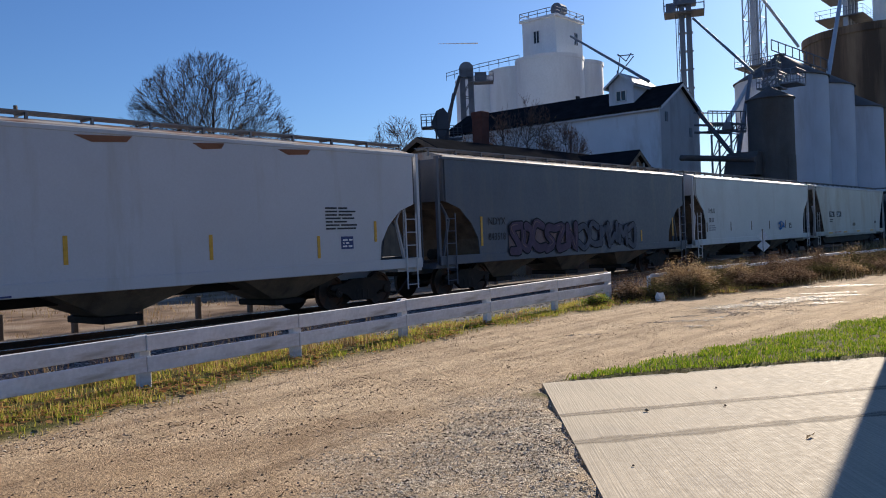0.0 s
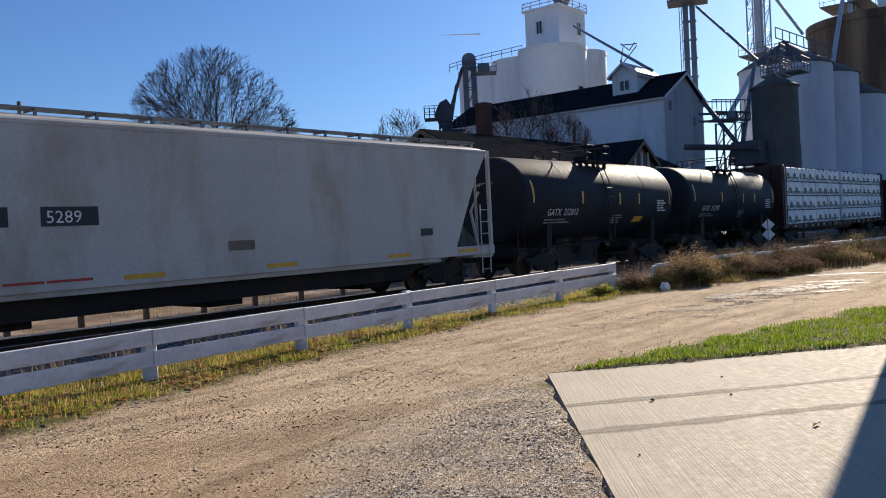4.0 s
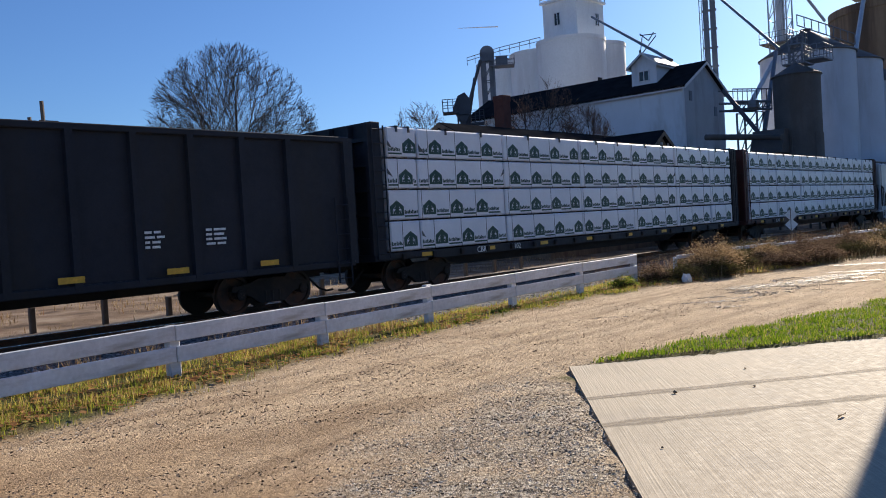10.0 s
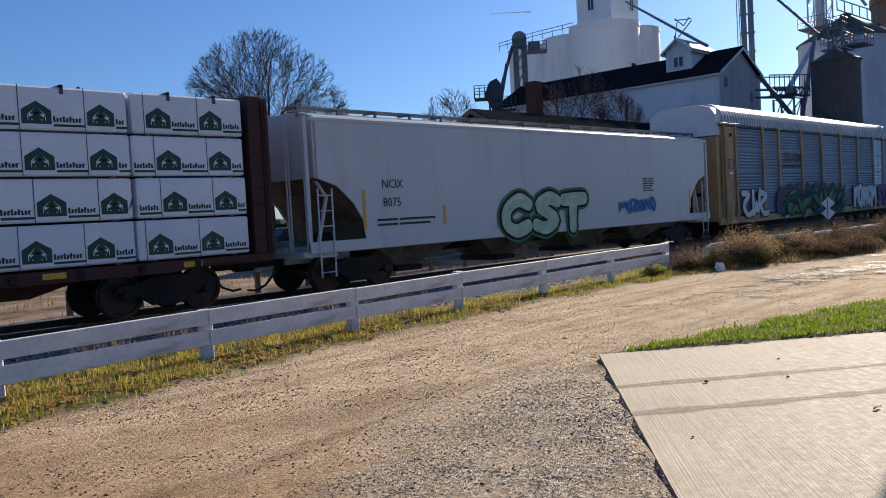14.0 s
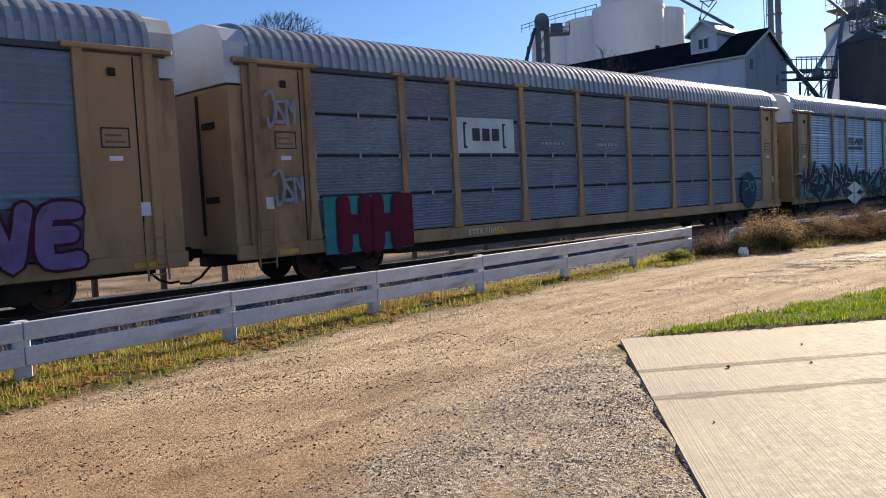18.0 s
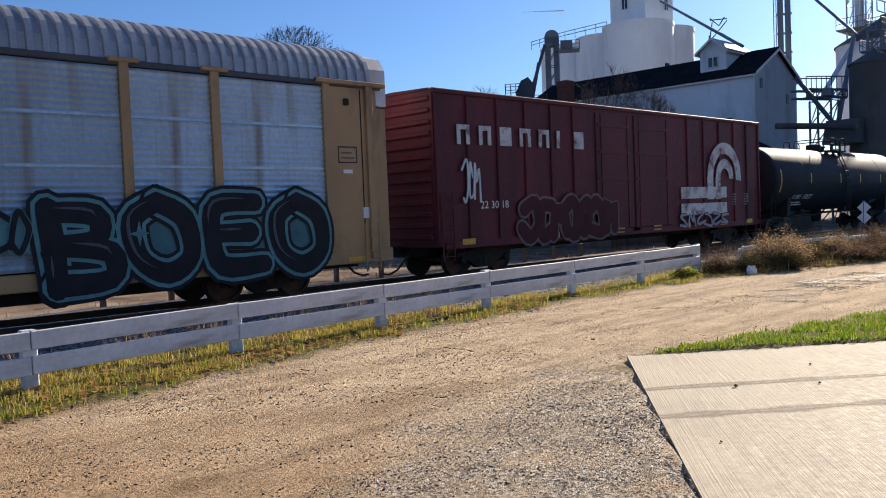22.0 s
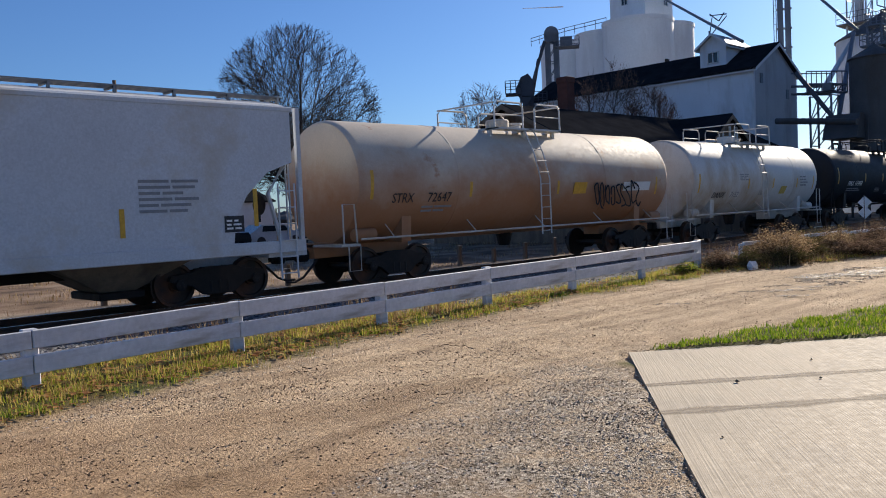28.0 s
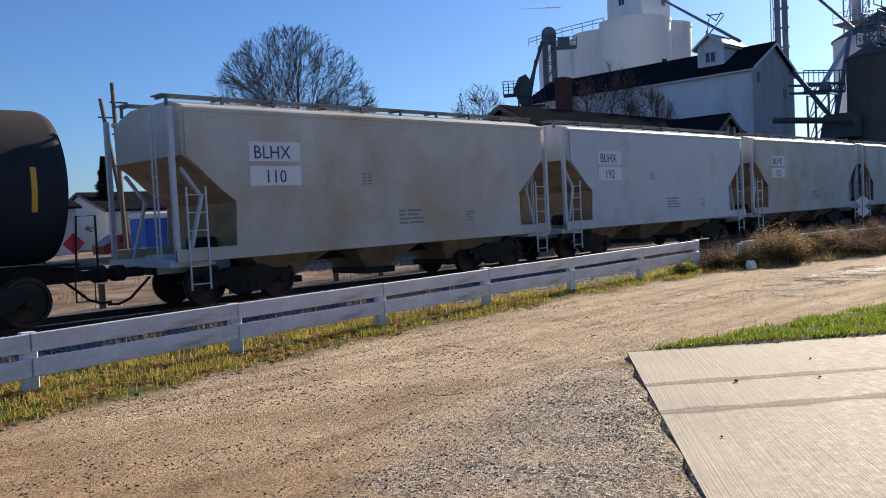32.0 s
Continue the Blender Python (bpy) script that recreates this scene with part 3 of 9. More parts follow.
def hopper_car(label, x0, L, paint, cut_z=2.5, cut_x=2.0, shape=CUT_ROUND, bays=3, bay_mat=None, top=4.12, rust_roof=False, frame_mat=None, zb=1.02, slope_mat=None):
    """Covered hopper: x from its leading end, z from the rail."""
    car = thing("covered_hopper_car", label, "hopper car", group="cars of the freight train")
    cars.append((car, x0))
    hw = 1.58
    frame_mat = frame_mat or paint
    body = end_outline(L, top, zb + 0.2, cut_z + 0.02, cut_x + 0.16, shape)
    part("body", Geo().prism(body, -hw + 0.04, hw - 0.04), paint, car)
    # the sloping sheets under either end, by default coloured for dirt and recess shade
    half_ = body[1:len(body) // 2]
    for flip in (0, 1):
        vs, fs = [], []
        for i, (a, b) in enumerate(half_):
            q = a - 0.012
            vs += [((L - q) if flip else q, y, b - 0.01) for y in (-hw + 0.035, hw - 0.035)]
            if i:
                fs.append((2 * i - 2, 2 * i - 1, 2 * i + 1, 2 * i))
        part("slope_sheet", Geo().add(vs, fs), slope_mat or m_slope_dirt_shade, car)
    # side sheets stand a little proud of the end slopes
    for s in (-1, 1):
        y0, y1 = sorted((s * (hw - 0.03), s * hw))
        part("side_sheet", Geo().prism(end_outline(L, top - 0.03, zb + 0.22, cut_z, cut_x, shape, 0.42), y0, y1), paint, car)
        y0, y1 = sorted((s * (hw - 0.09), s * (hw + 0.02)))
        part("side_sill", Geo().box(0.1, L - 0.1, y0, y1, zb - 0.03, zb + 0.24, 0.015), paint, car)
        part("roof_rail", Geo().box(0.3, L - 0.3, y0, y1 + 0.0, top - 0.05, top + 0.05, 0.015), paint, car)
    roof = [(-1.55, top), (-1.48, top + 0.09), (-0.9, top + 0.24), (0.9, top + 0.24), (1.48, top + 0.09), (1.55, top)]
    part("roof", Geo().prism(roof, 0.45, L - 0.45, "x"), m_rust_roof if rust_roof else paint, car)
    for s in (-1, 1):
        g = Geo()
        y0, y1 = sorted((s * 0.62, s * 1.08))
        for k in range(4):
            a = y0 + (y1 - y0) * k / 3.6
            g.box(0.2, L - 0.2, a, a + 0.06, top + 0.33, top + 0.36)
        n = int(L / 1.25)
        for i in range(n + 1):
            xx = 0.3 + (L - 0.65) * i / n
            g.box(xx, xx + 0.05, y0, y1, top + 0.29, top + 0.33)
            g.box(xx, xx + 0.05, s * 1.06 - 0.03, s * 1.06 + 0.03, top + 0.1, top + 0.33)
        part("running_board", g, m_grate, car)
    for i in range(3):
        part("hatch", Geo().box(L * (0.13 + 0.27 * i), L * (0.13 + 0.27 * i) + L * 0.2, -0.32, 0.32, top + 0.22, top + 0.34, 0.03), paint, car)
    span = (L - 2 * cut_x - 0.4) / bays
    for i in range(bays):
        a = cut_x + 0.2 + span * i
        g = Geo()
        c, q = a + span / 2, 0.34
        vs = [(a + 0.05, -1.3, zb + 0.2), (a + span - 0.05, -1.3, zb + 0.2), (a + span - 0.05, 1.3, zb + 0.2), (a + 0.05, 1.3, zb + 0.2),
              (c - q, -0.55, 0.42), (c + q, -0.55, 0.42), (c + q, 0.55, 0.42), (c - q, 0.55, 0.42)]
        g.add(vs, [(0, 1, 2, 3), (4, 7, 6, 5), (0, 4, 5, 1), (1, 5, 6, 2), (2, 6, 7, 3), (3, 7, 4, 0)])
        b = part("hopper_bay", g, bay_mat or m_bay_dirt, car)
        part("outlet_gate", Geo().box(c - q - 0.12, c + q + 0.12, -0.75, 0.75, 0.28, 0.43, 0.02), m_black_iron, b)
    for x, d in ((0.0, 1), (L, -1)):
        g = Geo()
        a, b = sorted((x, x + d * 1.0))
        g.box(a, b, -1.45, 1.45, zb - 0.12, zb + 0.02)
        a, b = sorted((x + d * 0.3, x + d * (cut_x + 0.5)))
        g.box(a, b, -0.3, 0.3, 0.72, zb + 0.1)
        part("end_platform", g, frame_mat, car)
        for s in (-1, 1):
            g = Geo()
            a, b = sorted((x + d * 0.1, x + d * 0.2))
            g.box(a, b, s * 1.5 - 0.05, s * 1.5 + 0.05, zb, top + 0.05)
            part("corner_post", g, frame_mat, car)
            g = Geo().tube([(x + d * 0.5, s * 1.3, zb), (x + d * 0.85, s * 1.3, 2.3), (x + d * 0.42, s * 1.3, 2.9)], 0.05, 5)
            part("end_brace", g, frame_mat, car)
        ladder("ladder", x + (0.35 if d > 0 else -0.8), -hw - 0.05, 0.42, 2.5, frame_mat, car)
        ladder("ladder", x + (0.02 if d > 0 else -0.1), -0.9, zb, top, frame_mat, car, w=0.08, step=0.4)
        part("air_reservoir", Geo().lathe([(x + d * 0.9, 0.02), (x + d * 0.93, 0.17), (x + d * 1.5, 0.17), (x + d * 1.53, 0.02)], 10, "x", (0, -0.5, zb + 0.28)), m_black_iron, car, smooth=40)
    part("brake_wheel", Geo().lathe([(L + 0.02, 0.22), (L + 0.02, 0.26), (L + 0.06, 0.26), (L + 0.06, 0.22)], 16, "x", (0, 0.5, 2.1)), m_black_iron, car)
    part("centre_sill", Geo().box(0.2, L - 0.2, -0.2, 0.2, 0.72, 0.98), m_black_iron, car)
    running_gear(car, L, 2.0)
    return car


def tank_car(label, x0, L, paint, r=1.5, zc=2.70, e=0.42, dish=0.30, platform_at=0.49, half=0.95, walkway=False, rail_mat=None, bands=(), guard=True, rail_h=0.52):
    car = thing("tank_car", label, "tank car", group="cars of the freight train")
    cars.append((car, x0))
    rail_mat = rail_mat or m_black_iron
    prof = [(e + dish * (1 - math.sqrt(max(1 - (q * 0.93) ** 2, 0))) * 0.75, r * q) for q in (0.013, 0.3, 0.55, 0.75, 0.88, 0.96)] + [(e + dish * 0.72, r * 0.99), (e + dish, r), (L / 2, r)]
    prof = prof + [(L - s, q) for s, q in reversed(prof[:-1])]
    shell = part("tank_shell", Geo().lathe(prof, 56, "x", (0, 0, zc)), paint, car, smooth=24)
    for bx in bands:
        part("weld_band", Geo().lathe([(bx - 0.03, r - 0.01), (bx - 0.03, r + 0.006), (bx + 0.03, r + 0.006), (bx + 0.03, r - 0.01)], 56, "x", (0, 0, zc)), paint, shell, smooth=30)
    for x, d in ((0.0, 1), (L, -1)):
        a, b = sorted((x, x + d * 3.1))
        part("stub_sill", Geo().box(a, b, -0.32, 0.32, 0.72, 1.1, 0.02), m_black_iron if not walkway else paint, car)
        g = Geo()
        c = x + d * 2.2
        saddle = [(-1.25, 1.02), (1.25, 1.02), (1.3, zc - 0.85), (0.9, zc - 1.15), (0, zc - r + 0.05), (-0.9, zc - 1.15), (-1.3, zc - 0.85)]
        g.prism(saddle, c - 0.16, c + 0.16, "x")
        part("saddle", g, paint if walkway else m_black_iron, car)
        g = Geo()
        a, b = sorted((x, x + d * 0.55))
        g.box(a, b, -1.45, 1.45, 1.0, 1.06)
        part("end_platform", g, rail_mat, car)
        for s in (-1, 1):
            g = Geo()
            g.tube([(x + d * 0.1, s * 1.4, 1.05), (x + d * 0.1, s * 1.4, 2.0), (x + d * 0.45, s * 1.4, 2.0), (x + d * 0.5, s * 1.4, 1.05)], 0.022, 5)
            g.tube([(x + d * 0.2, s * 1.45, 1.02), (x + d * 0.2, s * 1.45, 0.42), (x + d * 0.55, s * 1.45, 0.42), (x + d * 0.55, s * 1.45, 1.02)], 0.018, 5)
            part("grab_rail", g, rail_mat, car)
        if walkway:
            part("air_reservoir", Geo().lathe([(x + d * 0.6, 0.02), (x + d * 0.64, 0.16), (x + d * 1.25, 0.16), (x + d * 1.3, 0.02)], 12, "x", (0, -1.1, 1.25)), paint, car, smooth=40)
    # platform round the manway on top
    p = L * platform_at
    zt = zc + r
    g = Geo()
    for s in (-1, 1):
        g.box(p - half, p + half, s * 0.98 - 0.22, s * 0.98 + 0.22, zt - 0.12, zt - 0.07)
    for x in (p - half, p - 0.02, p + half - 0.12):
        g.box(x, x + 0.12, -1.2, 1.2, zt - 0.14, zt - 0.08)
        for s in (-1, 1):
            g.box(x, x + 0.1, s * 0.9 - 0.05, s * 0.9 + 0.05, zt - 0.5, zt - 0.1)
    part("platform", g, rail_mat, car)
    for s in (-1, 1):
        for a, b in ((p - half, p - 0.25), (p + 0.3, p + half)):
            g = Geo()
            hi = zt + rail_h
            g.tube([(a, s * 1.15, zt - 0.08), (a, s * 1.15, hi - 0.12), (a + 0.12, s * 1.15, hi), (b - 0.12, s * 1.15, hi), (b, s * 1.15, hi - 0.12), (b, s * 1.15, zt - 0.08)], 0.028, 6)
            g.tube([(a, s * 1.15, zt + rail_h * 0.45), (b, s * 1.15, zt + rail_h * 0.45)], 0.02, 5)
            part("handrail", g, rail_mat, car)
    for x in (p - half, p + half):
        part("end_handrail", Geo().tube([(x, -1.15, zt + rail_h - 0.02), (x, 1.15, zt + rail_h - 0.02)], 0.024, 5), rail_mat, car)
    if guard:
        part("valve_housing", Geo().lathe([(zt - 0.15, 0.36), (zt + 0.26, 0.36), (zt + 0.30, 0.32), (zt + 0.32, 0.05)], 18, "z", (p - 0.1, 0, 0)), rail_mat if not walkway else paint, car, smooth=40)
    part("manway", Geo().lathe([(zt - 0.15, 0.26), (zt + 0.14, 0.26), (zt + 0.16, 0.3), (zt + 0.22, 0.3), (zt + 0.24, 0.05)], 16, "z", (p + 0.6, 0, 0)), rail_mat, car, smooth=40)
    lad = Geo()
    for dx in (-0.21, 0.21):
        lad.tube([(p + dx, -r - 0.12, 0.95), (p + dx, -r - 0.12, zc), (p + dx, -r * 0.86 - 0.12, zc + r * 0.5), (p + dx, -1.15, zt - 0.1)], 0.022, 5)
    for k in range(9):
        z = 1.05 + k * 0.34
        yy = -r - 0.12 if z < zc else -math.sqrt(max(r * r - (z - zc) ** 2, 0.4)) - 0.12
        lad.tube([(p - 0.21, yy, z), (p + 0.21, yy, z)], 0.014, 4)
    part("side_ladder", lad, rail_mat, car)
    part("bottom_outlet", Geo().lathe([(0.62, 0.16), (0.7, 0.2), (zc - r + 0.1, 0.28)], 12, "z", (p, 0, 0)), m_black_iron, car)
    if walkway:
        g = Geo()
        for s in (-1, 1):
            g.tube([(0.55, s * 1.5, 1.16), (L - 0.55, s * 1.5, 1.16)], 0.028, 6)
            for i in range(5):
                x = 1.6 + (L - 3.2) * i / 4
                g.tube([(x, s * 1.5, 1.16), (x, s * 1.12, zc - r * 0.66)], 0.02, 4)
        part("side_rail", g, rail_mat, car)
    else:
        for s in (-1, 1):
            part("brake_pipe", Geo().tube([(2.9, s * 0.62, 1.0), (L * 0.4, s * 0.62, 0.98), (L * 0.46, s * 0.55, 1.06), (L - 2.9, s * 0.55, 1.06)], 0.035, 6), m_black_iron, car)
        part("brake_cylinder", Geo().lathe([(L * 0.3, 0.03), (L * 0.3, 0.14), (L * 0.3 + 0.5, 0.14), (L * 0.3 + 0.55, 0.04)], 12, "x", (0, -0.45, zc - r - 0.02)), m_black_iron, car, smooth=40)
        part("brake_valve", Geo().box(L * 0.62, L * 0.62 + 0.3, -0.6, -0.25, zc - r - 0.12, zc - r + 0.2, 0.03), m_black_iron, car)
        part("pull_rod", Geo().tube([(2.6, -0.25, 0.72), (L * 0.3, -0.4, zc - r)], 0.025, 5), m_black_iron, car)
    running_gear(car, L, 2.1)
    return car, shell, r, zc


def on_tank(x, z, r, zc):
    """Pose of a flat marking that lies against a tank's near side."""
    a = math.asin((z - zc) / (r + 0.012))
    return Matrix.Translation((x, -math.cos(a) * (r + 0.012), z)) @ Matrix.Rotation(-a, 4, "X")


def tank_stripe(x, z, h, car, r, zc, w=0.1):
    g = Geo()
    vs, fs = [], []
    for k in range(7):
        zz = z + h * k / 6
        a = math.asin((zz - zc) / r)
        y = -math.cos(a) * (r + 0.006)
        vs += [(x, y, zz), (x + w, y, zz)]
        if k:
            i = 2 * k
            fs.append((i - 2, i - 1, i + 1, i))
    g.add(vs, fs)
    return part("reflector", g, m_yellow, car)


ME_WINCH = Geo().box(-0.06, 0.06, -0.06, 0.06, -0.08, 0.08, 0.01).mesh("winch", m_black_iron)


def word_bar(g, a, b, y, z):
    """Printed word as upright bars over a long thin bar, between a and b."""
    n = int(min(b - a, 0.56) / 0.058)
    if n < 2:
        return
    for j in range(n):
        hh = 0.105 if j in (0, 3, 5) else 0.075
        g.box(a + j * 0.058, a + j * 0.058 + 0.036, y - 0.002, y + 0.003, z + 0.185, z + 0.185 + hh)
        g.box(a + j * 0.058 + 0.005, a + j * 0.058 + 0.05, y - 0.002, y + 0.003, z + 0.185 + 0.03 * (j % 3), z + 0.205 + 0.03 * (j % 3))
    g.box(a, a + min(b - a, 0.58), y - 0.002, y + 0.003, z + 0.10, z + 0.145)


def lumber_car(label, x0, L, frame_mat, columns, gap_at=None, seed=3):
    """Centre-beam flat car, loaded with four tiers of wrapped lumber on either side. L is the length of the load."""
    car = thing("centre_beam_flat_car", label, "flat car", group="cars of the freight train")
    cars.append((car, x0))
    rng = random.Random(seed)
    zb, top = 1.12, 4.46
    part("deck", Geo().box(-0.55, L + 0.55, -1.5, 1.5, 0.92, zb - 0.01, 0.02), frame_mat, car)
    for s in (-1, 1):
        y0, y1 = sorted((s * 1.42, s * 1.56))
        sill = [(-0.5, 0.98), (0.9, 0.98), (1.9, 0.88), (L - 1.9, 0.88), (L - 0.9, 0.98), (L + 0.5, 0.98), (L + 0.5, zb - 0.02), (-0.5, zb - 0.02)]
        part("side_sill", Geo().prism(sill, y0, y1), frame_mat, car)
        for i in range(int(L / 1.2)):
            part("winch", ME_WINCH, None, car, at=(0.4 + i * 1.2, s * 1.57, 1.0))
    part("centre_sill", Geo().prism([(0.3, 0.92), (2.8, 0.92), (4.2, 0.55), (L - 4.2, 0.55), (L - 2.8, 0.92), (L - 0.3, 0.92)], -0.25, 0.25), frame_mat, car)
    part("centre_beam", Geo().box(-0.2, L + 0.2, -0.09, 0.09, 1.1, top + 0.04), frame_mat, car)
    for x, d in ((0.0, 1), (L, -1)):
        g = Geo()
        a, b = sorted((x - d * 0.12, x - d * 0.45))
        g.box(a, b, -1.5, 1.5, zb - 0.03, top + 0.1, 0.02)
        bulk = part("bulkhead", g, frame_mat, car)
        g = Geo()
        a, b = sorted((x - d * 0.45, x - d * 0.62))
        for y in (-1.46, -0.75, 0.0, 0.75, 1.46):
            g.box(a, b, y - 0.06, y + 0.06, zb - 0.03, top + 0.06)
        for k in range(5):
            z = 1.5 + 0.65 * k
            g.box(a + 0.03, b - 0.03, -1.46, 1.46, z - 0.05, z + 0.05)
        part("bulkhead_rib", g, frame_mat, bulk)
        ladder("ladder", x - d * 0.3 - 0.2, -1.56, 1.0, top, frame_mat, car)
    h = (top - zb) / 4
    edges, x = [], 0.02
    while x < L - 0.5:
        w = min(columns[len(edges) % len(columns)], L - 0.02 - x)
        edges.append((x, w))
        x += w
    for tier in range(4):
        shift = rng.uniform(-0.06, 0.06)
        for x, w in edges:
            lean = rng.uniform(-0.025, 0.025)
            a, b = x + 0.02 + max(shift, 0), x + w - 0.02
            if gap_at and abs(x - gap_at) < 0.3:
                a += 0.55
            z = zb + tier * h
            pk = part("lumber_pack", Geo().box(a, b, -1.5 + lean, -0.12, z + 0.035, z + h - 0.012, 0.035), m_wrap, car)
            far = part("lumber_pack", Geo().box(a, b, 0.12, 1.5 + lean, z + 0.035, z + h - 0.012, 0.035), m_wrap, car)
            for q in (a + 0.3, b - 0.4):
                part("spacer", Geo().box(q, q + 0.1, -1.45, 1.45, z, z + 0.036), m_wood_post, pk)
            # prints: a roofed emblem and a band with a word bar, every 1.2 m
            y = -1.5 + lean - 0.004
            g, gs, gw, gb = Geo(), Geo(), Geo(), Geo()
            k = a + rng.uniform(0.05, 0.6)
            if k - a > 0.32:
                word_bar(g, a + 0.02, k - 0.04, y, z)
            while k < b - 0.05:
                e = min(k + 0.52, b - 0.03)
                if e - k > 0.3:
                    u, q = k, z + 0.17
                    c = (k + e) / 2
                    hw = (e - k) / 2
                    g.prism([(c - hw, q - 0.03), (c + hw, q - 0.03), (c + hw, q + 0.22), (c, q + 0.38), (c - hw, q + 0.22)], y - 0.002, y + 0.003)
                    gw.prism([(c - hw * 0.6, q + 0.03), (c + hw * 0.6, q + 0.03), (c + hw * 0.6, q + 0.13), (c, q + 0.28), (c - hw * 0.6, q + 0.13)], y - 0.005, y - 0.001)
                    for j in range(2):
                        w3 = hw * (0.58 - 0.12 * j)
                        gb.prism([(c - w3, q + 0.05 + 0.09 * j), (c + w3, q + 0.05 + 0.09 * j), (c, q + 0.19 + 0.10 * j)], y - 0.008, y - 0.003)
                    gb.box(c - 0.07, c + 0.07, y - 0.008, y - 0.003, q + 0.0, q + 0.06)
                    for s in (-1, 1):
                        gb.prism([(c + s * hw * 0.28, q + 0.0), (c + s * hw * 0.55, q + 0.0), (c + s * hw * 0.55, q + 0.13)][::s], y - 0.007, y - 0.003)
                word_bar(g, e + 0.03, min(k + 1.13, b - 0.02), y, z)
                if k + 0.6 < b and k - 0.04 > a:
                    gs.box(k - 0.05, k - 0.034, y - 0.003, y + 0.002, z + 0.0, z + h)
                k += 1.17
            for prints, paint in ((g, m_wrap_green), (gw, m_wrap), (gb, m_wrap_green)):
                if prints.v:
                    tagged(part("wrap_print", prints, paint, pk), kind="stuff")
            if gs.v:
                tagged(part("strap", gs, m_wrap_strap, pk), kind="stuff")
            if rng.random() < 0.15:
                s, q = rng.choice(((b, -1), (a, 1))), z + h * rng.uniform(0.35, 0.75)
                part("torn_flap", Geo().prism([(s[0], q), (s[0] + s[1] * rng.uniform(0.1, 0.3), q - rng.uniform(0.2, 0.3)), (s[0], q - 0.14)][::s[1]], y - 0.012, y - 0.004), m_wrap_strap, pk)
            if tier == 3:
                for q in (0.3, 0.72):
                    g = Geo()
                    g.box(a + (b - a) * q, a + (b - a) * q + 0.06, -1.53 + lean, -0.1, z + h - 0.02, z + h + 0.03)
                    g.box(a + (b - a) * q, a + (b - a) * q + 0.06, -1.53 + lean, -1.495 + lean, z + h - 0.14, z + h + 0.03)
                    part("corner_guard", g, m_wrap_strap, pk)
    for i in range(8):
        stripe(L * (i + 0.4) / 8, -1.572, 0.96, 0.42, 0.11, car)
    running_gear(car, L, 1.75)
    return car


